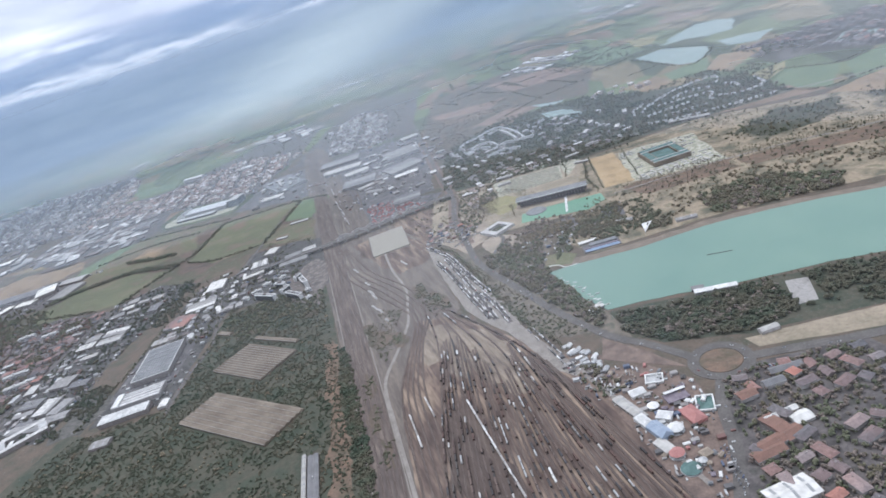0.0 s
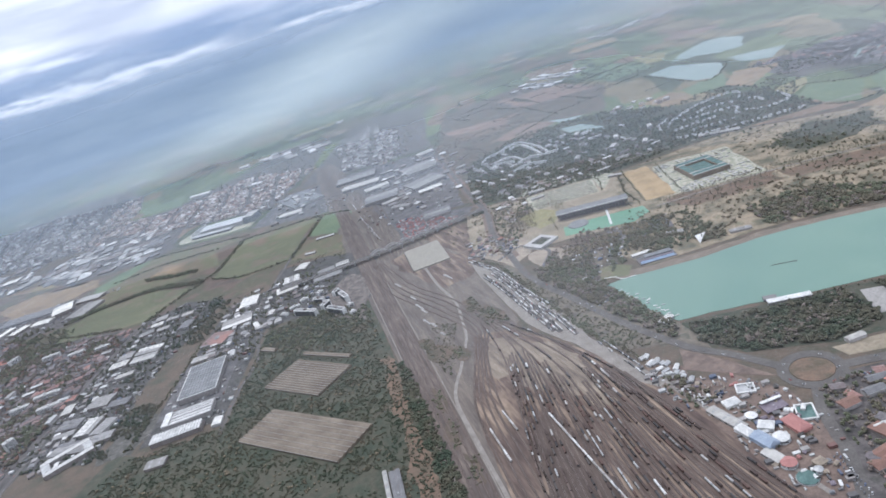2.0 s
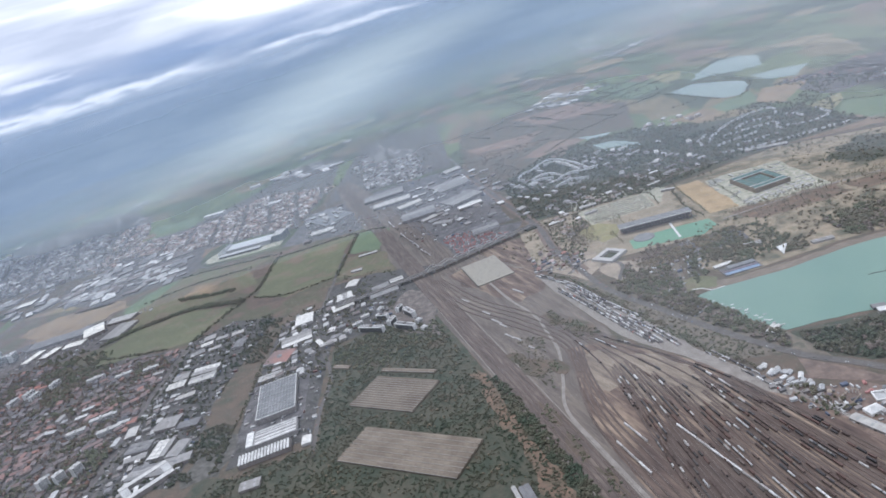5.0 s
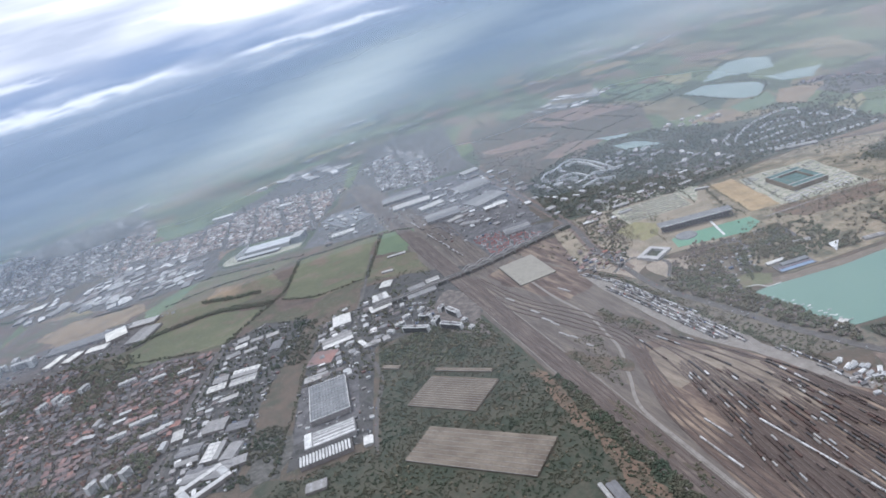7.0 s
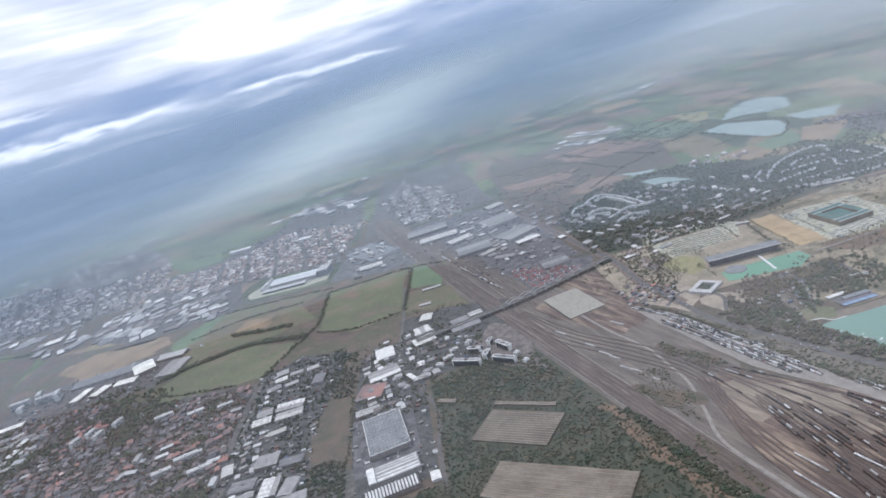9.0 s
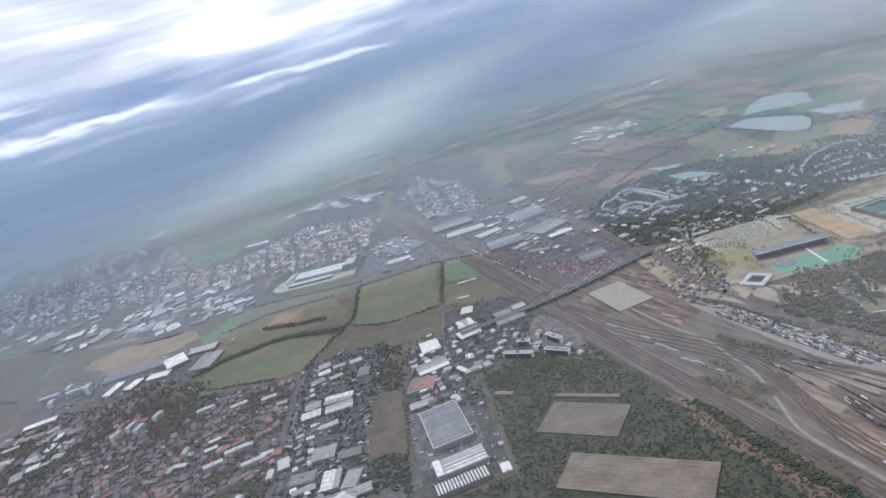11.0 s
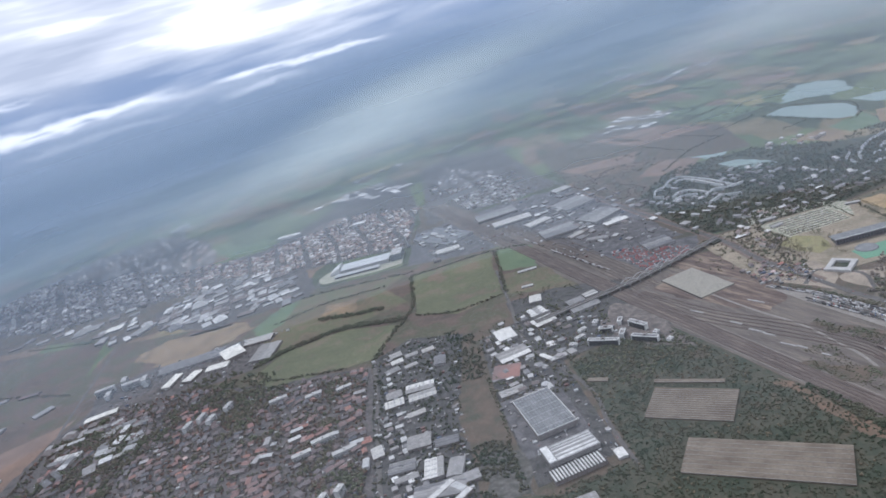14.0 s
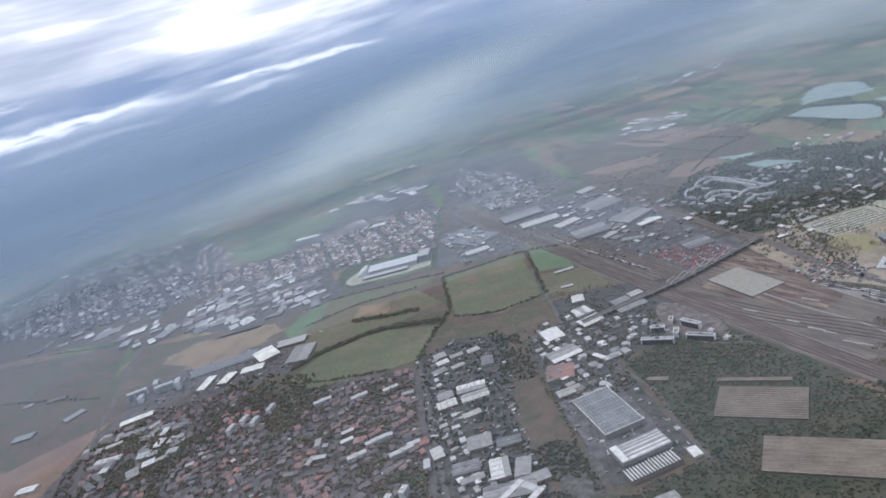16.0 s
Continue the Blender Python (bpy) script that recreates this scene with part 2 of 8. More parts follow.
WATER = water_surface("lake_water", (0.175, 0.265, 0.215), (0.145, 0.235, 0.195), 0.3, 0.32)
POND = water_surface("pond_water", (0.29, 0.345, 0.325), (0.235, 0.29, 0.275), 0.6, 0.05)

YARD_EARTH = surface("yard_earth", [(0.0713, 0.0525, 0.0483), (0.127, 0.0935, 0.0777), (0.27, 0.206, 0.154)], 8, 1.6, drawn=-70)
ESTATE = surface("estate_paving", [(0.042, 0.043, 0.041), (0.064, 0.062, 0.06), (0.095, 0.09, 0.087), (0.048, 0.052, 0.043)], 13, 2)
WAGON_DARK = palette("old_wagon_paint", [(0, (0.075, 0.055, 0.05)), (0.3, (0.055, 0.05, 0.05)), (0.55, (0.11, 0.07, 0.06)), (0.8, (0.09, 0.08, 0.075)), (0.93, (0.40, 0.385, 0.365))], "island", size=2)
RUST_GRASS = surface("dead_grass", [(0.10, 0.085, 0.06), (0.148, 0.107, 0.079), (0.182, 0.122, 0.087)], 12, 2, bump=0.1)
DRY_GREEN = surface("rough_grass", [(0.105, 0.101, 0.0682), (0.154, 0.123, 0.0858), (0.123, 0.128, 0.0748), (0.176, 0.139, 0.099)], 60, 5, bump=0.1)
FALLOW = surface("fallow_ground", [(0.07, 0.072, 0.052), (0.105, 0.085, 0.066), (0.13, 0.098, 0.075)], 22, 2.5, bump=0.1)
PARK = surface("park_grass", [(0.0978, 0.0978, 0.069), (0.139, 0.124, 0.0876), (0.223, 0.187, 0.132), (0.29, 0.235, 0.167), (0.169, 0.154, 0.103)], 26, 4, bump=0.1)
RUBBLE = surface("rubble", [(0.0585, 0.0608, 0.0507), (0.101, 0.0952, 0.0858), (0.148, 0.14, 0.129)], 7, 1)
FAIR_GROUND = surface("fair_ground", [(0.11, 0.085, 0.0736), (0.16, 0.12, 0.101), (0.209, 0.155, 0.127)], 9, 1.5)
CONCRETE_TAN = surface("tan_paving", [(0.284, 0.271, 0.205), (0.475, 0.443, 0.364), (0.221, 0.237, 0.166), (0.411, 0.377, 0.3)], 6, 1.5)
SLAB = surface("slab_concrete", [(0.22, 0.205, 0.172), (0.29, 0.27, 0.228), (0.256, 0.24, 0.203)], 10, 2)
SLEEPER = surface("oily_ballast", [(0.0715, 0.055, 0.0488), (0.0975, 0.075, 0.0647), (0.13, 0.1, 0.083)], 9, 0.8, drawn=-74)
CINDER = surface("cinder_bed", [(0.0763, 0.0612, 0.0558), (0.114, 0.0929, 0.0826), (0.172, 0.139, 0.117)], 6, 1.2, drawn=-74)
RAIL = surface("rail_steel", [(0.15, 0.115, 0.10), (0.22, 0.19, 0.175)], 20, 2, rough=0.6, metal=0.3)
DARK_STEEL = surface("dark_steel", [(0.065, 0.06, 0.057), (0.095, 0.088, 0.082)], 3, rough=0.7)
STEEL_GREY = surface("galvanised_steel", [(0.34, 0.34, 0.34), (0.46, 0.46, 0.45)], 4, rough=0.55, metal=0.2)
GREEN_WATER = water_surface("pool_water", (0.14, 0.285, 0.18), (0.11, 0.22, 0.155), 0.3, 0.3)
STRAW = surface("straw_stubble", [(0.276, 0.207, 0.124), (0.358, 0.262, 0.152), (0.4, 0.297, 0.179)], 25, 3)
WHITE_PAINT = surface("white_paint", [(0.456, 0.45, 0.432), (0.588, 0.582, 0.558), (0.696, 0.684, 0.66)], 7, 1.2, rough=0.6)
PARAPET = surface("pale_parapet", [(0.36, 0.35, 0.335), (0.46, 0.45, 0.43)], 5)
ROOF_LEAD = surface("lead_grey_roof", [(0.17, 0.175, 0.18), (0.235, 0.238, 0.242)], 11, 2.5, rough=0.85, gloss=0.1)
ROOF_TEAL = surface("teal_roof", [(0.085, 0.135, 0.125), (0.13, 0.20, 0.185)], 7, 2, rough=0.8, gloss=0.1)
OLD_GLASS = surface("dusty_glazing", [(0.14, 0.114, 0.0893), (0.184, 0.153, 0.12), (0.227, 0.192, 0.152)], 22, 2.5, rough=0.7, gloss=0.15)
DARK_GLASS = surface("dark_glazing", [(0.07, 0.072, 0.078), (0.11, 0.112, 0.115)], 3, rough=0.4)
BLUE = surface("pool_blue", [(0.17, 0.23, 0.32), (0.25, 0.32, 0.42)], 6)
SKYLIGHT = surface("skylight", [(0.46, 0.47, 0.47), (0.58, 0.585, 0.58)], 4, rough=0.3)
ROOF_LIGHT_DULL = surface("dull_roof_light", [(0.25, 0.255, 0.25), (0.32, 0.32, 0.315)], 4, rough=0.4)
TRACK_DIRT = surface("pale_track_dirt", [(0.196, 0.174, 0.153), (0.264, 0.242, 0.217)], 9, 1.5)
ROOF_WHITE = palette("white_sheet_roof", [(0, (0.46, 0.445, 0.415)), (0.2, (0.31, 0.30, 0.285)), (0.4, (0.60, 0.585, 0.55)), (0.58, (0.38, 0.365, 0.34)), (0.76, (0.26, 0.25, 0.24)), (0.86, (0.52, 0.505, 0.465))], size=5)
ROOF_BRIGHT = surface("bright_sheet_roof", [(0.50, 0.48, 0.43), (0.64, 0.62, 0.56), (0.74, 0.72, 0.66)], 14, 2.0, rough=0.6)
ROOF_GREY = palette("grey_sheet_roof", [(0, (0.22, 0.215, 0.21)), (0.35, (0.27, 0.262, 0.255)), (0.7, (0.175, 0.172, 0.175))], size=7)
TILES = [(0, (0.185, 0.137, 0.128)), (0.2, (0.15, 0.125, 0.124)), (0.4, (0.245, 0.15, 0.128)), (0.5, (0.126, 0.121, 0.126)), (0.68, (0.167, 0.146, 0.144)), (0.86, (0.205, 0.185, 0.183)), (0.96, (0.34, 0.335, 0.33))]
ROOF_TILE = palette("clay_tile_roof", TILES, size=2, quarter=70.0)
ROOF_TILE_FAR = palette("clay_tile_roofs", TILES, "island", size=2, quarter=70.0)
FAR_SHEET_ROOF = palette("pale_roofs", [(0, (0.42, 0.415, 0.40)), (0.2, (0.22, 0.215, 0.215)), (0.42, (0.60, 0.59, 0.565)), (0.54, (0.18, 0.155, 0.145)), (0.75, (0.30, 0.285, 0.275))], "island", size=5)
WALLS = [(0, (0.24, 0.222, 0.21)), (0.3, (0.312, 0.294, 0.282)), (0.55, (0.204, 0.18, 0.166)), (0.8, (0.396, 0.378, 0.36))]
WALL = palette("rendered_wall", WALLS, size=3)
WALL_FAR = palette("rendered_walls", WALLS, "island", size=3)
PINK_ROOF = palette("mixed_town_roofs", [(0, (0.27, 0.205, 0.18)), (0.22, (0.36, 0.29, 0.26)), (0.42, (0.20, 0.17, 0.16)), (0.60, (0.52, 0.49, 0.46)), (0.74, (0.31, 0.21, 0.175)), (0.88, (0.64, 0.62, 0.59))], "island", size=4)
PINK_WALL = palette("pale_town_walls", [(0, (0.42, 0.365, 0.33)), (0.3, (0.54, 0.50, 0.46)), (0.6, (0.34, 0.285, 0.255)), (0.8, (0.62, 0.59, 0.55))], "island", size=4)
CITY_ROOF = palette("city_roofs", [(0, (0.30, 0.285, 0.28)), (0.28, (0.20, 0.175, 0.17)), (0.5, (0.46, 0.45, 0.44)), (0.66, (0.17, 0.155, 0.155)), (0.91, (0.60, 0.59, 0.57))], "island", size=5)
CITY_WALL = palette("city_walls", [(0, (0.34, 0.32, 0.305)), (0.35, (0.48, 0.46, 0.44)), (0.6, (0.26, 0.235, 0.22)), (0.8, (0.58, 0.565, 0.54))], "island", size=4)
WAGON_BROWN = palette("wagon_brown", [(0, (0.0984, 0.0712, 0.063)), (0.4, (0.0697, 0.0665, 0.0683)), (0.7, (0.139, 0.104, 0.0893))], size=2)
WAGON_WHITE = palette("wagon_white", [(0, (0.50, 0.48, 0.46)), (0.35, (0.28, 0.26, 0.24)), (0.55, (0.60, 0.59, 0.57)), (0.8, (0.36, 0.34, 0.32))], size=2)
CONTAINER = palette("container_paint", [(0, (0.22, 0.21, 0.20)), (0.3, (0.085, 0.082, 0.085)), (0.6, (0.15, 0.12, 0.11)), (0.75, (0.11, 0.105, 0.105)), (0.9, (0.45, 0.435, 0.415))], size=2)
CAR_PAINT = palette("car_paint", [(0, (0.6, 0.6, 0.6)), (0.3, (0.1, 0.1, 0.11)), (0.5, (0.35, 0.36, 0.38)), (0.7, (0.35, 0.05, 0.04)), (0.8, (0.08, 0.13, 0.28)), (0.88, (0.7, 0.7, 0.68))], rough=0.35, gloss=0.5)
CAR_PAINT_FAR = palette("parked_car_paint", [(0, (0.306, 0.302, 0.297)), (0.1, (0.306, 0.0595, 0.051)), (0.42, (0.085, 0.0808, 0.085)), (0.54, (0.357, 0.085, 0.0723)), (0.82, (0.442, 0.433, 0.425))], "island", rough=0.5)
CLUTTER_PAINT = palette("yard_paint", [(0, (0.42, 0.42, 0.41)), (0.22, (0.12, 0.115, 0.115)), (0.45, (0.22, 0.20, 0.19)), (0.62, (0.16, 0.09, 0.08)), (0.7, (0.10, 0.12, 0.17)), (0.78, (0.30, 0.285, 0.27)), (0.92, (0.50, 0.49, 0.48))], "island", rough=0.6)
LEAF = surface("foliage", [(0.107, 0.117, 0.0829), (0.146, 0.127, 0.0913), (0.122, 0.132, 0.0881), (0.151, 0.151, 0.104)], 42, 1.6, rough=0.9, vary="island", vary_by=0.12, gloss=0.1)
SCRUB_LEAF = surface("scrub_foliage", [(0.060, 0.078, 0.056), (0.08, 0.094, 0.066), (0.112, 0.104, 0.075), (0.072, 0.087, 0.061), (0.138, 0.115, 0.083)], 46, 2.0, rough=0.9, vary="island", vary_by=0.08, gloss=0.1)
LEAF_MAUVE = surface("bare_autumn_foliage", [(0.17, 0.144, 0.127), (0.206, 0.17, 0.148), (0.165, 0.148, 0.125)], 16, 1.2, vary="island", vary_by=0.18, gloss=0.1)
LEAF_RUST = surface("rust_red_foliage", [(0.155, 0.105, 0.088), (0.205, 0.122, 0.095), (0.165, 0.125, 0.108)], 26, 1.4, vary="island", vary_by=0.2, gloss=0.1)
LEAF_AUTUMN = surface("autumn_foliage", [(0.164, 0.148, 0.109), (0.208, 0.171, 0.122), (0.158, 0.161, 0.112)], 20, 1.2, vary="island", vary_by=0.25, gloss=0.1)

FLAT_ROOF = palette("flat_roof", [(0, (0.42, 0.42, 0.41)), (0.5, (0.30, 0.29, 0.28)), (0.8, (0.5, 0.49, 0.47))], size=3)
FAR_WHITE = palette("bright_far_roofs", [(0, (0.6, 0.59, 0.57)), (0.3, (0.4, 0.39, 0.38)), (0.6, (0.26, 0.25, 0.245))], "island", size=6)
ROOF_BRICK = surface("brick_red_tiles", [(0.17, 0.105, 0.085), (0.225, 0.13, 0.102)], 5, 0.8)
BLUE_CLOTH = surface("blue_cloth", [(0.26, 0.31, 0.38), (0.34, 0.385, 0.45)], 4)
RED_CLOTH = surface("red_cloth", [(0.33, 0.155, 0.14), (0.40, 0.20, 0.18)], 4)
PURPLE = surface("purple_grey_paint", [(0.15, 0.125, 0.15), (0.22, 0.19, 0.21)], 3)

# ---- geometry helpers ----


class Geo:
    """Gathers corners and faces of one mesh."""

    def __init__(self):
        self.v, self.f = [], []

    def add(self, verts, faces):
        base = len(self.v)
        self.v += [tuple(p) for p in verts]
        self.f += [tuple(base + i for i in face) for face in faces]
        return self

    def box(self, x0, x1, y0, y1, z0, z1):
        return self.add([(x0, y0, z0), (x1, y0, z0), (x1, y1, z0), (x0, y1, z0), (x0, y0, z1), (x1, y0, z1), (x1, y1, z1), (x0, y1, z1)],
                        [(3, 2, 1, 0), (4, 5, 6, 7), (0, 1, 5, 4), (1, 2, 6, 5), (2, 3, 7, 6), (3, 0, 4, 7)])

    def gable(self, x0, x1, y0, y1, z0, z1, hip=0.0):
        """A solid roof with its ridge along x; hip draws the ridge's ends in."""
        ym = (y0 + y1) / 2
        return self.add([(x0, y0, z0), (x1, y0, z0), (x1, y1, z0), (x0, y1, z0), (x0 + hip, ym, z1), (x1 - hip, ym, z1)],
                        [(3, 2, 1, 0), (0, 1, 5, 4), (2, 3, 4, 5), (1, 2, 5), (3, 0, 4)])

    def drum(self, x, y, z0, z1, r0, r1, n=12):
        ring = [(math.cos(2 * math.pi * i / n), math.sin(2 * math.pi * i / n)) for i in range(n)]
        verts = [(x + r0 * c, y + r0 * s, z0) for c, s in ring] + [(x + r1 * c, y + r1 * s, z1) for c, s in ring]
        faces = [(i, (i + 1) % n, n + (i + 1) % n, n + i) for i in range(n)]
        return self.add(verts, faces + [tuple(range(n - 1, -1, -1)), tuple(range(n, 2 * n))])

    def mesh(self, name, material, smooth_faces=False):
        data = bpy.data.meshes.new(name)
        data.from_pydata(self.v, [], self.f)
        data.materials.append(material)
        if smooth_faces:
            data.polygons.foreach_set("use_smooth", [True] * len(data.polygons))
        data.update()
        return data


def part(name, geo, material, parent, label="", at=None):
    """Links a Geo or a ready mesh as one part under a thing or a part."""
    data = geo.mesh(name, material) if isinstance(geo, Geo) else geo
    ob = new(name, data)
    ob.parent = parent
    if at is not None:
        ob.matrix_basis = at
    return tagged(ob, label)


def thing(name, m, label, category, group="", kind=""):
    ob = new(name)
    ob.matrix_basis = m
    ob.empty_display_size = 0.5
    return tagged(ob, label, category, group, kind)


def inside(x, y, outline):
    hit = False
    for (ax, ay), (bx, by) in zip(outline, outline[1:] + outline[:1]):
        if (ay > y) != (by > y) and x < (bx - ax) * (y - ay) / (by - ay) + ax:
            hit = not hit
    return hit


def sheet(name, outline, material, z, label, category, wobble=1.5, step=14.0):
    """A flat piece of ground with a slightly uneven edge and a low bank at its rim."""
    ring = []
    for (ax, ay), (bx, by) in zip(outline, outline[1:] + outline[:1]):
        count = max(1, int(math.hypot(bx - ax, by - ay) / step))
        for i in range(count):
            x, y = ax + (bx - ax) * i / count, ay + (by - ay) * i / count
            ring.append((x + wobble * (noise.noise((x * 0.05, y * 0.05, 3.1))), y + wobble * noise.noise((x * 0.05, y * 0.05, 9.7))))
    geo = Geo()
    count = len(ring)
    geo.v = [(x, y, z) for x, y in ring] + [(x, y, -0.05) for x, y in ring]
    geo.f = [tuple(range(count))] + [(i, count + i, count + (i + 1) % count, (i + 1) % count) for i in range(count)]
    data = geo.mesh(name, material)
    bm = bmesh.new()
    bm.from_mesh(data)
    bmesh.ops.triangulate(bm, faces=[f for f in bm.faces if len(f.verts) > 4])
    bmesh.ops.recalc_face_normals(bm, faces=bm.faces)
    bm.to_mesh(data)
    bm.free()
    return tagged(new(name, data), label, category, kind="structure")


def spline(points, step=8.0):
    """A smooth line through the points, in steps of about that many metres."""
    pts = [Vector(p) for p in points]
    pts = [2 * pts[0] - pts[1]] + pts + [2 * pts[-1] - pts[-2]]
    out = []
    for a, b, c, d in zip(pts, pts[1:], pts[2:], pts[3:]):
        count = max(1, int((c - b).length / step))
        for i in range(count):
            t = i / count
            out.append(0.5 * (2 * b + (c - a) * t + (2 * a - 5 * b + 4 * c - d) * t * t + (3 * b - a - 3 * c + d) * t ** 3))
    return out + [pts[-2]]


def ribbon(geo, line, width, z0, z1, shift=0.0):
    """A strip along a line, with sides down to z0."""
    verts, count = [], len(line)
    for i, p in enumerate(line):
        d = line[min(i + 1, count - 1)] - line[max(i - 1, 0)]
        side = Vector((d.y, -d.x)).normalized()
        a, b = p + side * (shift - width / 2), p + side * (shift + width / 2)
        verts += [(a.x, a.y, z1), (b.x, b.y, z1), (a.x, a.y, z0), (b.x, b.y, z0)]
    faces = []
    for i in range(count - 1):
        k = 4 * i
        faces += [(k, k + 1, k + 5, k + 4), (k, k + 4, k + 6, k + 2), (k + 1, k + 3, k + 7, k + 5)]
    faces += [(0, 2, 3, 1), (4 * count - 4, 4 * count - 3, 4 * count - 1, 4 * count - 2)]
    return geo.add(verts, faces)


def road(name, points, width, material, label, category="road", z=0.3, marks=True):
    line = spline(points)
    ob = tagged(new(name, ribbon(Geo(), line, width, -0.05, z).mesh(name, material)), label, category, kind="structure")
    return ob, line

# ---- ground ----
geo = Geo()
rings = [0, 300, 700, 1300, 2200, 3400, 5200]
geo.v = [(-290, 25, 0)] + [(-290 + r * math.cos(2 * math.pi * i / 96), 25 + r * math.sin(2 * math.pi * i / 96), 0) for r in rings[1:] for i in range(96)]
geo.f = [(0, 1 + i, 1 + (i + 1) % 96) for i in range(96)]
for k in range(len(rings) - 2):
    geo.f += [(1 + 96 * k + i, 1 + 96 * (k + 1) + i, 1 + 96 * (k + 1) + (i + 1) % 96, 1 + 96 * k + (i + 1) % 96) for i in range(96)]
tagged(new("ground", geo.mesh("ground", COUNTRY)), "hazy green and brown farmland reaching to the horizon", "ground", kind="structure")

# ---- fields, yards and water ----
sheet("railway_land", [(-141, 300), (-168, 410), (-221, 611), (-312, 933), (-461, 1503), (-530, 1800), (-480, 1800), (-380, 1500), (-300, 1180), (-205, 960), (-120, 800), (-115, 724), (-86, 605), (-110, 560), (-120, 440), (-95, 300)], BALLAST, 0.12, "brown gravel land beside the main railway line", "railway land")
sheet("marshalling_yard_ground", [(-135, 600), (-95, 592), (-57, 545), (-28, 508), (-2, 450), (23, 370), (48, 297), (85, 190), (-50, 190), (-92, 260), (-118, 345), (-134, 424), (-140, 472)], YARD_EARTH, 0.18, "rust-brown gravel of a wide marshalling yard", "railway land")
sheet("sandy_apron", [(-125, 570), (-100, 576), (-62, 540), (-36, 490), (-28, 440), (-44, 430), (-58, 455), (-74, 490), (-88, 470), (-102, 512), (-118, 505)], SAND_STREAKED, 0.22, "bare sandy ground at the head of the sidings", "bare ground", wobble=14, step=6)
sheet("lorry_park", [(-130, 795), (-119, 738), (-97, 655), (-80, 595), (-60, 557), (-42, 530), (-24, 490), (-8, 452), (6, 436), (12, 442), (-2, 472), (-18, 512), (-30, 538), (-33, 564), (-50, 616), (-73, 684), (-97, 746), (-125, 801)], TRACK_DIRT, 0.26, "pale gravel lorry park beside the sidings", "lorry park")
sheet("lake", [(10, 627), (33, 631), (110, 627), (186, 636), (255, 630), (334, 612), (600, 560), (600, 460), (330, 490), (232, 504), (144, 510), (109, 518), (48, 523), (30, 560)], WATER, 0.28, "calm turquoise rowing lake with straight banks", "lake", wobble=2)
sheet("lake_shore", [(20, 640), (40, 645), (110, 640), (186, 648), (255, 641), (334, 624), (600, 572), (600, 500), (40, 600)], SHORE, 0.2, "narrow sandy shore of the lake", "shore", wobble=3, step=8)
sheet("scrub_land", [(-395, 560), (-400, 680), (-405, 765), (-330, 790), (-265, 770), (-225, 620), (-168, 400), (-140, 300), (-300, 300), (-560, 430), (-520, 560), (-470, 540)], SCRUB, 0.1, "dark overgrown scrub land beside the railway", "scrub")
sheet("bare_strip", [(-236, 608), (-224, 612), (-206, 530), (-178, 420), (-160, 330), (-176, 322), (-196, 430), (-220, 530)], RUST_GRASS, 0.16, "rusty brown strip of dead grass along the railway", "grass strip", wobble=9, step=4)
sheet("works_ground", [(-1170, 1030), (-1022, 992), (-990, 900), (-1100, 930), (-1172, 925), (-1186, 975)], RUBBLE_PINK, 0.16, "grey-mauve storage yard beside the town", "works yard", wobble=9, step=7)
sheet("rough_ground", [(-300, 240), (750, 120), (750, 900), (300, 1010), (-90, 1010), (-100, 1230), (-150, 1230), (-300, 1000)], FALLOW, 0.02, "brown rough ground between roads and railway", "field", wobble=4)
sheet("rough_ground", [(-1320, 700), (-700, 380), (-300, 270), (-135, 290), (-260, 965), (-660, 975), (-1200, 1085)], FALLOW, 0.035, "brown rough ground between works and town", "field", wobble=4)
sheet("town_ground", [(-640, 560), (-662, 924), (-873, 993), (-979, 1061), (-1168, 1074), (-1230, 950), (-1200, 760), (-1000, 560), (-800, 480)], TOWN, 0.1, "grey and green ground between dense houses", "town ground")
sheet("works_ground", [(-548, 560), (-655, 580), (-660, 940), (-600, 980), (-520, 940), (-545, 760)], ESTATE, 0.14, "grey paved ground of an industrial estate", "works yard")
sheet("works_ground", [(-405, 575), (-492, 560), (-502, 700), (-500, 900), (-420, 930), (-330, 905), (-330, 790), (-410, 775)], ESTATE, 0.14, "grey paved ground round a large warehouse", "works yard")
sheet("warehouse_apron", [(-420, 615), (-493, 605), (-502, 722), (-430, 735)], YARD, 0.2, "paved apron round the warehouse", "works yard")
sheet("works_ground", [(-470, 1290), (-330, 1270), (-330, 1110), (-240, 1050), (-125, 1050), (-140, 1200), (-190, 1560), (-330, 1590), (-560, 1560), (-590, 1340)], YARD, 0.11, "grey ground between distribution halls", "works yard", wobble=9)
sheet("works_ground", [(-1160, 1430), (-1215, 1570), (-1120, 1670), (-915, 1670), (-840, 1560), (-790, 1380), (-810, 1335), (-1017, 1335)], TOWN, 0.15, "mauve-grey ground of a distant estate", "works yard", wobble=9)
sheet("town_ground", [(-1150, 1690), (-870, 1560), (-580, 1480), (-540, 1800), (-560, 2300), (-760, 2350), (-830, 2120), (-990, 1880), (-1150, 1900)], TOWN, 0.08, "mauve-grey ground of a distant town", "town ground", wobble=9)
sheet("town_ground", [(-2100, 2350), (-1820, 1850), (-1570, 1720), (-1238, 1660), (-1200, 1740), (-1300, 2080), (-1480, 2600), (-1700, 2680)], TOWN, 0.075, "blue-grey ground of a distant city", "town ground", wobble=9)
sheet("town_ground", [(-530, 1600), (-200, 1600), (-220, 2350), (-490, 2500)], TOWN, 0.07, "mauve-grey ground of a distant suburb", "town ground", wobble=9)
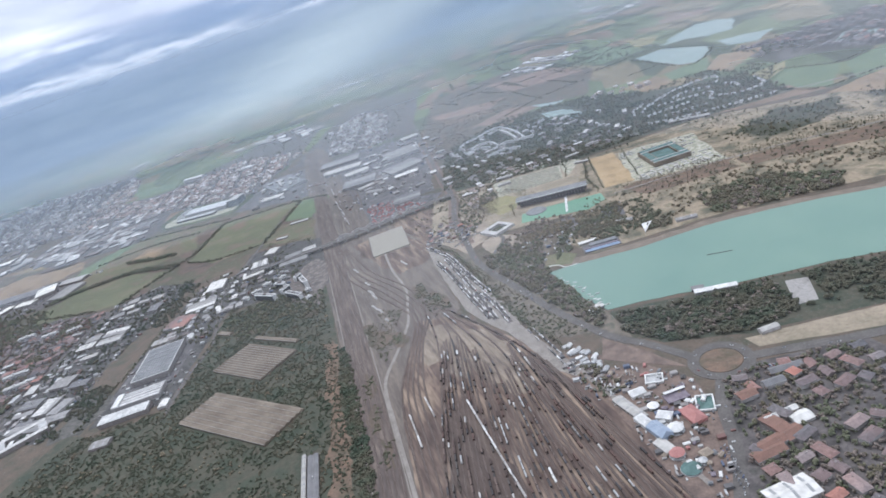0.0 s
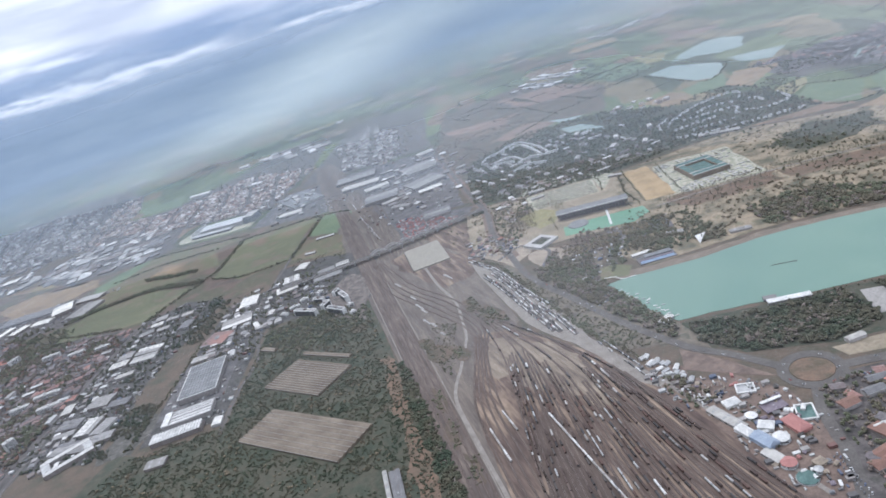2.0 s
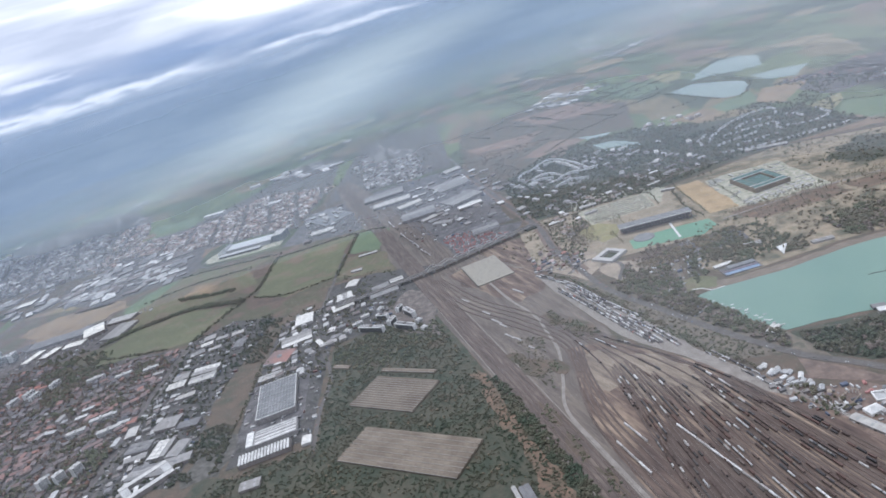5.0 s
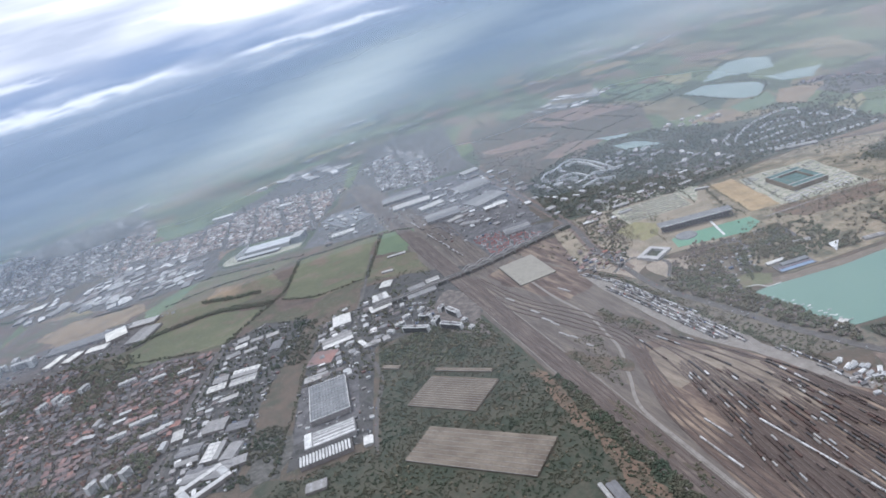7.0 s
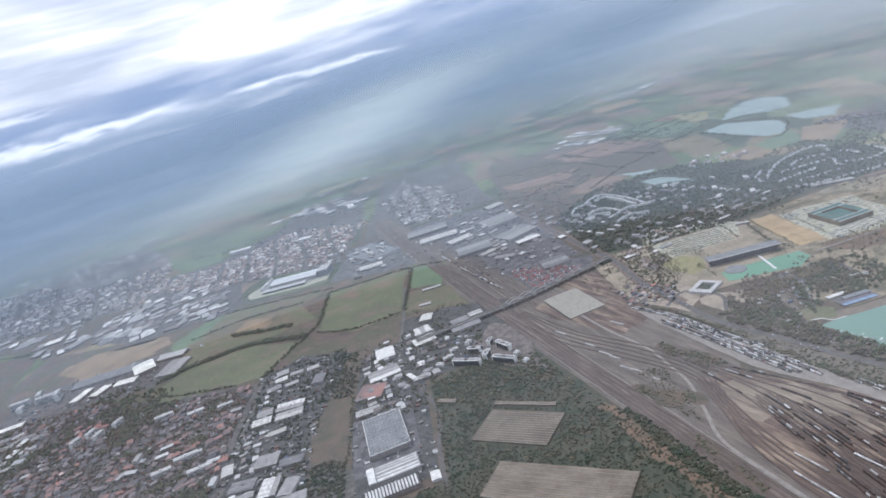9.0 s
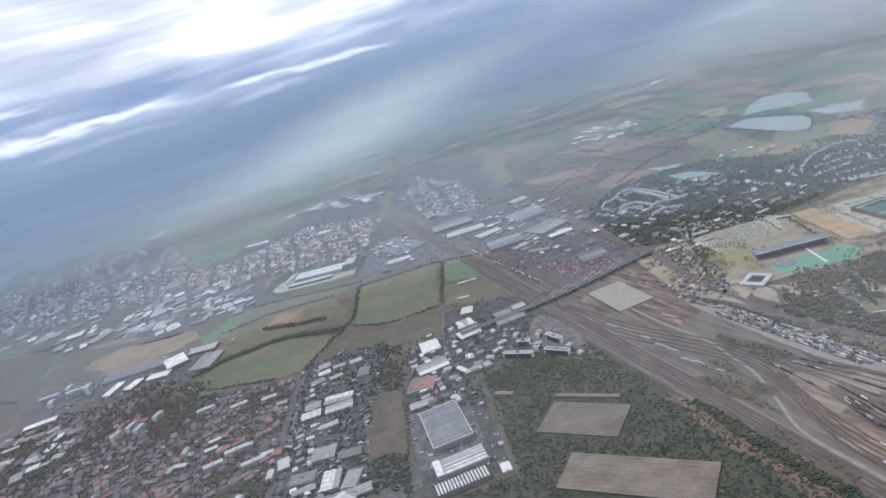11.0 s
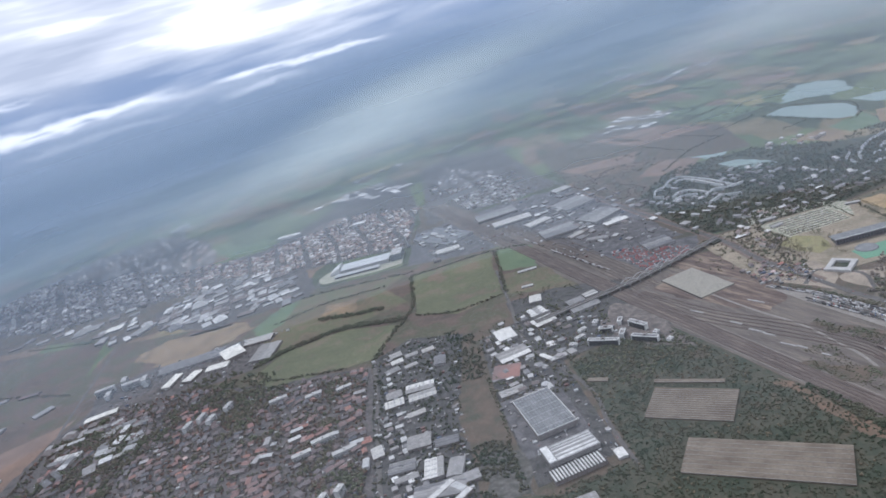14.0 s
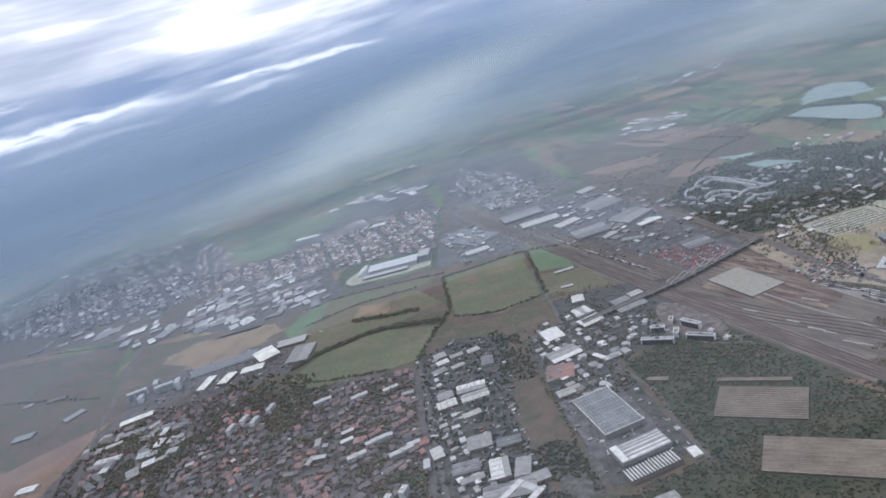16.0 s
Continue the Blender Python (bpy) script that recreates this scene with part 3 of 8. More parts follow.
sheet("works_ground", [(-1160, 1010), (-1090, 1020), (-840, 1060), (-820, 1200), (-1080, 1210), (-1180, 1180)], TOWN, 0.12, "grey ground round a factory", "works yard", wobble=9)
sheet("works_ground", [(-330, 905), (-440, 935), (-440, 1000), (-360, 1000), (-270, 960), (-265, 780), (-330, 790)], ESTATE, 0.145, "brown-grey ground beside the railway halls", "works yard", wobble=6)
sheet("ploughed_field", [(-60, 1330), (-130, 1200), (-170, 1560), (-160, 1990), (80, 2100), (270, 1700), (200, 1420), (60, 1470)], FALLOW, 0.085, "brown-mauve rough fields", "field", wobble=9)
sheet("sandy_ground", [(-109, 874), (-99, 839), (-50, 830), (-52, 781), (-76, 745), (-94, 774), (-122, 815)], SAND, 0.15, "tan bare ground at the road junction", "bare ground", wobble=9, step=6)
sheet("sandy_ground", [(-58, 770), (-30, 770), (-1, 755), (-5, 722), (-34, 720), (-47, 700), (-50, 734)], SAND, 0.155, "pale tan forecourt beside park trees", "bare ground", wobble=7, step=6)
sheet("sandy_ground", [(-304, 885), (-271, 844), (-268, 757), (-258, 716), (-287, 730), (-334, 780), (-338, 840)], RUBBLE_PINK, 0.15, "pinkish rubble of a demolition site", "rubble", wobble=10, step=6)
sheet("sandy_ground", [(-248, 890), (-205, 915), (-120, 815), (-125, 760), (-160, 740), (-205, 800)], YARD_EARTH, 0.15, "bare earth round the concrete slab", "bare ground", wobble=10, step=6)
sheet("lawn", [(12, 668), (9, 643), (35, 634), (45, 655), (29, 668)], GRASS, 0.23, "grass bank at the end of the lake", "lawn", wobble=3, step=5)
sheet("car_park", [(-35, 1005), (-30, 1045), (10, 1060), (110, 985), (78, 925), (72, 990)], CONCRETE_TAN, 0.16, "tan car park rows beside the suburb", "car park", wobble=5)
sheet("verge", [(-12, 476), (30, 455), (26, 405), (38, 335), (58, 270), (84, 190), (60, 190), (20, 350), (-6, 440)], YARD_EARTH, 0.1, "brown cinder verge beside the sidings", "verge", wobble=4)
sheet("verge", [(-24, 540), (5, 548), (40, 484), (95, 420), (88, 398), (59, 424), (24, 440), (-4, 470)], FALLOW, 0.09, "brown rough ground between road and fairground", "verge", wobble=5)
sheet("rough_ground", [(-1260, 950), (-1250, 1420), (-1000, 1345), (-800, 1380), (-590, 1340), (-340, 1250), (-320, 960), (-640, 930), (-870, 990), (-1170, 1080)], ROUGH_BROWN, 0.05, "rough brownish grass round the meadows", "field", wobble=4)
sheet("park_ground", [(-125, 1000), (-60, 1005), (-35, 1012), (110, 985), (118, 830), (60, 770), (-20, 780), (-60, 780), (-125, 830)], DRY, 0.09, "dry pale ground round the offices", "park", wobble=6)
sheet("verge", [(42, 492), (60, 455), (95, 430), (140, 434), (230, 431), (215, 404), (150, 396), (120, 392), (86, 396), (70, 424), (40, 478)], FALLOW, 0.07, "brown rough ground round the roundabout", "verge", wobble=5)
sheet("brown_field", [(268, 800), (434, 776), (640, 735), (640, 690), (434, 728), (275, 766)], RUST_GRASS, 0.13, "brown dry strip beside a straight track", "field", wobble=5)
sheet("green_field", [(300, 900), (380, 945), (450, 915), (430, 850), (330, 840)], SCRUB, 0.125, "dark rough ground in dry parkland", "field", wobble=14, step=7)
sheet("green_field", [(470, 900), (560, 880), (600, 830), (500, 820)], SCRUB, 0.125, "dark rough ground in dry parkland", "field", wobble=14, step=7)
sheet("brown_field", [(130, 815), (265, 812), (262, 770), (150, 765)], RUST_GRASS, 0.125, "brown planted ground below the offices", "field", wobble=9, step=7)
sheet("sandy_ground", [(-212, 962), (-118, 958), (-97, 990), (-94, 877), (-100, 830), (-160, 800), (-250, 890)], YARD_EARTH, 0.08, "bare brown ground beside the bridge", "bare ground", wobble=6)
sheet("fallow_field", [(-505, 655), (-552, 670), (-544, 798), (-503, 790)], FALLOW, 0.16, "brown fallow strip between two works", "field", wobble=14, step=6)
sheet("ruin_ground", [(-540, 634), (-493, 631), (-497, 550), (-540, 552)], RUBBLE, 0.18, "grey rubble of a cleared building", "rubble", wobble=10, step=5)
sheet("meadow", [(-655, 945), (-815, 960), (-870, 1010), (-820, 1085), (-712, 1100), (-620, 1050)], GRASS, 0.13, "mown green meadow with hedges", "field", wobble=8)
sheet("meadow", [(-815, 1092), (-870, 1130), (-860, 1230), (-760, 1260), (-640, 1250), (-600, 1140), (-712, 1110)], DRY_GREEN, 0.13, "dry yellowish meadow with hedges", "field", wobble=8)
sheet("meadow", [(-585, 1070), (-585, 1265), (-425, 1265), (-440, 1040), (-520, 1020)], GRASS, 0.13, "green meadow between hedges", "field", wobble=8)
sheet("meadow", [(-425, 1146), (-411, 1265), (-347, 1235), (-361, 1118)], LUSH, 0.13, "bright green meadow beside the railway", "field", wobble=8)
sheet("meadow", [(-433, 1035), (-430, 1130), (-350, 1100), (-330, 980)], DRY_GREEN, 0.13, "rough grass beside the railway", "field", wobble=8)
sheet("meadow", [(-870, 1235), (-760, 1265), (-640, 1255), (-590, 1290), (-740, 1330), (-830, 1340)], DRY_GREEN, 0.13, "tan meadow below a long hall", "field", wobble=8)
sheet("green_field", [(-840, 1240), (-870, 1180), (-910, 1240), (-860, 1330), (-820, 1335)], LUSH, 0.16, "small green field", "field", wobble=8)
sheet("stubble_field", [(-765, 1190), (-700, 1172), (-690, 1235), (-755, 1250)], STUBBLE, 0.17, "small orange stubble field between hedges", "field", wobble=6)
sheet("stubble_field", [(-1166, 1286), (-1060, 1190), (-1000, 1195), (-904, 1252), (-942, 1315), (-1104, 1339)], STUBBLE, 0.13, "tan stubble field", "field", wobble=22, step=9)
sheet("dry_field", [(-1270, 1420), (-1160, 1430), (-1215, 1570), (-1120, 1680), (-1240, 1665), (-1570, 1725), (-1820, 1860), (-1900, 1700), (-1500, 1600), (-1310, 1500)], FALLOW, 0.14, "grey-brown waste ground before a distant city", "field", wobble=14)
sheet("town_ground", [(-1235, 1670), (-1125, 1665), (-915, 1665), (-870, 1570), (-1140, 1690), (-1150, 1890), (-1180, 2050), (-1290, 2330), (-1480, 2590), (-1310, 2080), (-1200, 1740)], TOWN, 0.073, "mauve-grey ground between town and city", "town ground", wobble=9)
sheet("fallow_field", [(-610, 1475), (-440, 1490), (-475, 1620), (-540, 1820), (-545, 1640)], FALLOW, 0.066, "brown verge between town and railway", "field", wobble=9)
sheet("dry_field", [(-1190, 1100), (-1240, 1200), (-1300, 1480), (-1800, 1650), (-2000, 1500), (-1700, 1150), (-1400, 1000), (-1250, 950)], ROUGH_BROWN, 0.13, "brown and green rough fields", "field", wobble=8)
sheet("ploughed_field", [(-1215, 900), (-1185, 1080), (-1350, 1000), (-1500, 1050), (-1500, 850), (-1300, 780)], SOIL, 0.17, "brown ploughed field", "field", wobble=8)
sheet("tan_field", [(131, 430), (230, 428), (420, 440), (420, 405), (215, 404), (136, 416)], DRY, 0.13, "tan dry grass field beside the road", "field")
sheet("lake_woods_floor", [(50, 519), (105, 512), (230, 500), (400, 480), (400, 432), (228, 430), (140, 434), (78, 450), (40, 495)], SCRUB, 0.1, "dark wooded ground south of the lake", "woodland floor")
sheet("fairground", [(24, 441), (59, 426), (83, 400), (90, 345), (70, 289), (52, 270), (36, 335), (22, 405)], FAIR_GROUND, 0.15, "brown asphalt ground of a fairground", "fairground", wobble=4)
sheet("car_park", [(35, 480), (62, 446), (84, 414), (60, 428), (28, 450)], FAIR_GROUND, 0.22, "empty mauve-brown parking ground", "car park")
sheet("suburb_ground", [(98, 392), (128, 400), (200, 396), (220, 330), (140, 250), (60, 240), (86, 330)], TOWN, 0.13, "grey and green ground between suburban houses", "town ground")
sheet("dry_park", [(40, 690), (110, 980), (300, 1010), (480, 930), (640, 900), (640, 600), (330, 640), (190, 655), (60, 645)], PARK, 0.1, "dry brown parkland north of the lake", "park")
sheet("stubble_field", [(114, 832), (118, 968), (155, 970), (152, 826)], STRAW, 0.2, "orange stubble field beside the offices", "field", wobble=4)
sheet("lawn", [(-30, 842), (-52, 900), (-20, 925), (6, 890), (-6, 845)], LAWN, 0.14, "yellowish lawn beside the offices", "lawn", wobble=4, step=6)
sheet("suburb_ground", [(-110, 1020), (-115, 1290), (-52, 1361), (20, 1425), (90, 1425), (200, 1400), (300, 1270), (420, 1220), (440, 1010), (240, 1010), (100, 985), (-20, 1000)], SCRUB, 0.1, "rough wooded suburb ground", "town ground")
sheet("ploughed_field", [(-49, 1458), (39, 1535), (101, 1452), (24, 1364)], SOIL, 0.13, "reddish ploughed field", "field", wobble=9)
sheet("ploughed_field", [(-156, 1729), (41, 1676), (-10, 1588), (-135, 1648)], SOIL, 0.13, "reddish ploughed field beyond a lane", "field", wobble=9)
sheet("ploughed_field", [(-109, 1554), (26, 1545), (10, 1575), (-130, 1630)], RUST_GRASS, 0.12, "rust-brown rough field", "field", wobble=9)
sheet("ploughed_field", [(-2, 1954), (200, 1900), (250, 1698), (65, 1733)], SOIL, 0.125, "broad reddish ploughed field", "field", wobble=12)
sheet("green_field", [(257, 2023), (357, 1969), (412, 1736), (292, 1719)], LUSH, 0.13, "pale green field beside ponds", "field", wobble=8)
sheet("stubble_field", [(354, 2601), (510, 2535), (490, 2421), (314, 2441)], STRAW, 0.13, "far straw-coloured stubble field", "field", wobble=8)
sheet("ploughed_field", [(560, 2141), (715, 2084), (664, 1991), (541, 2058)], SOIL, 0.13, "far reddish field beyond the ponds", "field", wobble=8)
sheet("green_field", [(414, 1965), (485, 1878), (440, 1777), (400, 1800)], LAWN, 0.14, "yellow-green field beside a pond", "field", wobble=8)
sheet("green_field", [(349, 1384), (455, 1419), (415, 1310), (347, 1306)], LUSH, 0.13, "light green meadow beside stubble", "field", wobble=6)
sheet("stubble_field", [(414, 1312), (470, 1405), (540, 1353), (430, 1240)], STUBBLE, 0.14, "orange stubble field beside a meadow", "field", wobble=6)
sheet("stubble_field", [(262, 1364), (340, 1395), (343, 1300), (300, 1270)], STUBBLE, 0.12, "tan stubble strip behind the woods", "field", wobble=8)
sheet("green_field", [(443, 1092), (483, 1139), (540, 1075), (475, 975), (446, 1010)], LUSH, 0.14, "bright green playing field beside a road", "field", wobble=3)
sheet("green_field", [(437, 1175), (508, 1193), (485, 1146), (445, 1110)], LAWN, 0.13, "yellow-green meadow beside houses", "field", wobble=3)
sheet("green_field", [(545, 1070), (640, 1120), (640, 1010), (510, 975)], LUSH, 0.13, "green meadow beside a straight road", "field", wobble=3)
sheet("brown_field", [(455, 950), (560, 985), (640, 990), (640, 915), (490, 900)], STUBBLE, 0.135, "tan field beside a straight road", "field", wobble=4)
sheet("town_ground", [(491, 1396), (777, 1420), (820, 1200), (650, 1090), (545, 1200), (500, 1200)], TOWN, 0.1, "grey and mauve ground of a small town", "town ground", wobble=8)
sheet("pond", [(358, 1638), (400, 1655), (428, 1662), (470, 1580), (492, 1528), (470, 1450), (424, 1402), (398, 1425)], POND, 0.3, "grey-green gravel pond", "pond", wobble=6, step=10)
sheet("pond", [(445, 1700), (500, 1790), (580, 1858), (627, 1835), (640, 1735), (585, 1640), (530, 1640), (500, 1690)], POND, 0.3, "pale gravel pond with ragged bank", "pond", wobble=16, step=9)
sheet("pond", [(520, 1548), (569, 1538), (620, 1494), (558, 1425), (515, 1470)], POND, 0.3, "pale gravel pond beside a track", "pond", wobble=9, step=8)
sheet("pond", [(97, 1372), (140, 1352), (160, 1290), (168, 1262), (135, 1246), (104, 1285)], POND, 0.3, "small pond between trees", "pond", wobble=7, step=6)
sheet("pond", [(88, 1479), (151, 1437), (140, 1420), (105, 1425)], POND, 0.3, "narrow pond at the edge of woods", "pond", wobble=6, step=6)
sheet("pond", [(600, 1214), (653, 1282), (690, 1235), (640, 1165)], POND, 0.3, "pale gravel pond in the town", "pond", wobble=6, step=6)
# sunlit meadows beyond the town
for k in range(16):
    u, v = k % 4, k // 4
    x, y = -1330 + 235 * u + 60 * v + 30 * noise.noise((k, 2.5, 1.0)), 2330 + 210 * v + 20 * u
    wide, deep, slant = 190 + 60 * noise.noise((k, 7.5, 1.0)), 120 + 50 * noise.noise((k, 5.5, 3.0)), 40
    sheet("green_field", [(x, y), (x + wide, y + 15), (x + wide + slant, y + deep), (x + slant, y + deep - 10)], (LUSH, LAWN, LUSH, DRY_GREEN, LUSH, GRASS)[(k * 5 + v) % 6], 0.1 + 0.002 * k, "sunlit green field beyond the town", "field", wobble=10, step=25)
sheet("green_field", [(-1178, 2057), (-1010, 2030), (-972, 1895), (-1115, 1932)], LUSH, 0.15, "bright green field at the town's edge", "field", wobble=6)
sheet("green_pool", [(-3, 790), (0, 820), (30, 822), (104, 815), (104, 790), (80, 772)], GREEN_WATER, 0.3, "shallow bright green pool beside the offices", "pool", wobble=1)
sheet("car_park", [(-24, 918), (70, 918), (75, 985), (-30, 988)], CONCRETE_TAN, 0.18, "tan office car park with planted rows", "car park")
for k in range(8):
    tagged(new("planted_row", ribbon(Geo(), spline([(-22 + 1.0 * k, 922 + 8.4 * k), (70, 922 + 8.0 * k)], 12.0), 2.0, -0.05, 0.4).mesh("planted_row", FALLOW)), "narrow planted row between parking bays", "verge", kind="structure")
sheet("car_park", [(40, 718), (114, 724), (118, 768), (44, 764)], YARD, 0.18, "grey lakeside car park", "car park")
sheet("car_storage_ground", [(-226, 950), (-132, 974), (-112, 1030), (-196, 1064), (-266, 1092), (-244, 1030)], YARD, 0.18, "grey yard full of parked cars", "car park")

sheet("dark_siding_ground", [(-92, 440), (-72, 408), (-50, 346), (-40, 290), (-70, 290), (-90, 350), (-104, 400)], SLEEPER, 0.2, "oily purple-brown ground between sidings", "railway land", wobble=10, step=6)
for k, (x, y, a, b) in enumerate(((-171, 583, 13, 22), (-150, 570, 8, 16), (-160, 447, 6, 26), (-186, 610, 8, 14), (-113, 639, 10, 24), (-134, 669, 9, 20), (-172, 500, 5, 22), (-145, 400, 4, 20))):
    c, q = math.cos(radians(17)), math.sin(radians(17))
    sheet("grass_patch", [(x + a * math.cos(t) * c - b * math.sin(t) * q, y + a * math.cos(t) * q + b * math.sin(t) * c) for t in [math.pi * i / 8 for i in range(16)]], FALLOW, 0.33 + 0.004 * k, "rough green patch between railway tracks", "grass", wobble=7, step=4)

# ---- roads ----
TRAFFIC = []
for points, width, label in (
        ([(93, 420), (68, 452), (40, 482), (5, 545), (-28, 620), (-62, 700), (-77, 779), (-92, 877), (-96, 985), (-130, 1189), (-182, 1550), (-255, 2050), (-330, 2600)], 8, "grey asphalt road along the lorry park"),
        ([(123, 408), (167, 403), (213, 398), (420, 385)], 9, "wide grey asphalt road beside a field"),
        ([(100, 391), (90, 362), (83, 321), (66, 270), (40, 200)], 8, "grey asphalt road past the fairground"),
        ([(-657, 942), (-652, 780), (-648, 621), (-640, 500)], 6, "straight grey street beside the town"),
        ([(-399, 540), (-402, 620), (-400, 700), (-440, 850), (-436, 1000), (-430, 1155)], 5, "grey street along the warehouse"),
        ([(-1120, 760), (-1150, 860), (-1190, 1010), (-1237, 1347), (-1290, 1700)], 5.5, "grey country road between fields"),
        ([(-93, 774), (-60, 800), (-30, 760), (-45, 715)], 5, "pale lane round a white building")):
    line = spline(points)
    TRAFFIC.append((line, width))
    tagged(new("road", ribbon(Geo(), line, width, -0.05, 0.32).mesh("road", ASPHALT)), label, "road", kind="structure")
for points, label in (
        ([(-200, 860), (-175, 760), (-152, 690), (-146, 640), (-143, 600), (-150, 548), (-157, 498), (-142, 432), (-120, 346), (-105, 280)], "pale winding track through the yard"),
        ([(118, 800), (268, 806), (434, 782), (640, 740)], "pale straight track through parkland"),
        ([(20, 470), (12, 440), (28, 395), (60, 300)], "pale track behind the fairground"),
        ([(115, 1028), (409, 1018), (640, 960)], "pale straight lane past a suburb")):
    tagged(new("track_road", ribbon(Geo(), spline(points), 3.2, -0.05, 0.3).mesh("track_road", TRACK_DIRT)), label, "track", kind="structure")
tagged(new("road_verge", ribbon(Geo(), spline([(-74, 770), (-92, 877), (-96, 985), (-130, 1189), (-160, 1400)]), 17, -0.05, 0.29).mesh("road_verge", FAIR_GROUND)), "wide tan verge of the road beyond the junction", "verge", kind="structure")
geo = Geo()
ribbon(geo, [Vector((107 + 19 * math.cos(a * math.pi / 24), 411 + 19 * math.sin(a * math.pi / 24))) for a in range(49)], 8, -0.05, 0.36)
tagged(new("roundabout", geo.mesh("roundabout", ASPHALT)), "asphalt ring of a large roundabout", "roundabout", kind="structure")
sheet("wood_floor", [(-62, 700), (-10, 735), (25, 715), (12, 640), (30, 560), (46, 522), (60, 470), (30, 492), (-6, 500), (-24, 528), (-56, 620), (-92, 745), (-75, 770)], WOOD_FLOOR, 0.11, "dark ground under park trees", "woodland floor", wobble=4)
sheet("roundabout_island", [(107 + 14.5 * math.cos(a), 411 + 14.5 * math.sin(a)) for a in [k * math.pi / 8 for k in range(16)]], RUST_GRASS, 0.45, "brown grass island of the roundabout", "traffic island", wobble=0.5)

# ---- railway ----


def track(points, group, label="weathered railway track on dark ballast"):
    line = spline(points, 12.0)
    ob = thing("railway_track", pose(0, 0, 0), label, "railway track", group)
    part("ballast_bed", ribbon(Geo(), line, 1.9, 0.0, 0.42), SLEEPER, ob)
    for side in (-0.36, 0.36):
        part("rail", ribbon(Geo(), line, 0.12, 0.42, 0.52, side), RAIL, ob)
    return line


MAIN, SIDINGS = [], []
bed = spline([(-125, 300), (-152, 410), (-204, 611), (-290, 933), (-436, 1503), (-507, 1790)], 12.0)
tagged(new("main_line_bed", ribbon(Geo(), bed, 23, -0.05, 0.3).mesh("main_line_bed", CINDER)), "dark cinder ballast bed of the main line", "railway land", kind="structure")
for shift, wide in ((-12.6, 0.9), (12.8, 0.9)):
    tagged(new("service_path", ribbon(Geo(), bed[:62], wide, -0.05, 0.26, shift).mesh("service_path", TRACK_DIRT)), "pale cinder path along the main line", "path", kind="structure")
for k in range(5):
    s = 5.0 * k
    MAIN.append(track([(-134 + s * 0.9, 300), (-162 + s, 410), (-214 + s, 611), (-303 + s * 1.3, 933), (-449 + s * 1.3, 1503), (-520 + s * 1.3, 1790)], "main line tracks", "straight main line railway track"))
for k in range(7):
    s = 6.5 * k
    MAIN.append(track([(-262 + s * 0.8, 905), (-285 + s, 1010), (-330 + s * 1.1, 1200), (-405 + s * 0.7, 1490)], "station tracks", "dark railway track beyond the bridge"))
for k in range(5):
    s = k
    MAIN.append(track([(-268 + s * 3, 890), (-240 + s * 8, 780), (-185 + s * 9, 690), (-140 + s * 5, 615), (-136 + 3 * s, 560), (-140 + 5 * s, 480), (-126 + 6 * s, 400), (-104 + 6.5 * s, 300)], "yard lead tracks", "curved railway track into the yard"))
COUNT = 34
for k in range(COUNT):
    u = k / (COUNT - 1)
    bx, tx, ty = -86 + 158 * u, -112 + 84 * u, 585 - 78 * u + 14 * math.sin(u * math.pi)
    cut = (0.10 if u < 0.2 or u > 0.8 else 0.30 * (1 - abs(u - 0.48) / 0.34)) * random.uniform(0.3, 1.0)
    top = Vector((tx, ty)).lerp(Vector((bx, 230)), 0.05 + cut)
    middle = top.lerp(Vector((bx, 230)), 0.5) + Vector((-3 + 2 * u, 0))
    lead = [(-130 + 30 * u, 640 - 30 * u)] if k % 5 == 0 else []
    SIDINGS.append(track(lead + [tuple(top), tuple(middle), (bx, 230), (bx + 12, 190)], "sidings of the yard", "rusty railway siding on dark ballast"))


def wagon_kind(kind):
    ob = thing("freight_wagon", pose(0, 0, 0), {"box": "brown covered freight wagon on a siding", "pale": "white covered freight wagon on a siding", "flat": "flat wagon loaded with a container", "tank": "grey tank wagon on a siding"}[kind], "wagon", "wagons in the yard")
    part("underframe", Geo().box(-3.6, 3.6, -0.6, 0.6, 0.85, 1.05), DARK_STEEL, ob)
    for x in (-2.5, 2.5):
        bogie = Geo().box(x - 0.8, x + 0.8, -0.5, 0.5, 0.62, 0.85)
        for wx in (-0.5, 0.5):
            bogie.box(x + wx - 0.2, x + wx + 0.2, -0.45, 0.45, 0.5, 0.8)
        part("bogie", bogie, DARK_STEEL, ob)
    if kind == "tank":
        geo = Geo()
        ring = [(0.62 * math.cos(a * math.pi / 5), 1.7 + 0.62 * math.sin(a * math.pi / 5)) for a in range(10)]
        geo.add([(-3.3, y, z) for y, z in ring] + [(3.3, y, z) for y, z in ring], [(i, (i + 1) % 10, 10 + (i + 1) % 10, 10 + i) for i in range(10)] + [tuple(range(9, -1, -1)), tuple(range(10, 20))])
        part("tank", geo, STEEL_GREY, ob)
    elif kind == "flat":
        part("container", Geo().box(-3.2, -0.15, -0.58, 0.58, 1.05, 2.3), CONTAINER, ob)
        part("container", Geo().box(0.15, 3.2, -0.58, 0.58, 1.05, 2.3), CONTAINER, ob)
    else:
        part("body", Geo().box(-3.5, 3.5, -0.68, 0.68, 1.05, 2.1), WAGON_BROWN if kind == "box" else WAGON_WHITE, ob)
        part("roof", Geo().gable(-3.55, 3.55, -0.72, 0.72, 2.1, 2.4), WAGON_BROWN if kind == "box" else WAGON_WHITE, ob)
    return ob


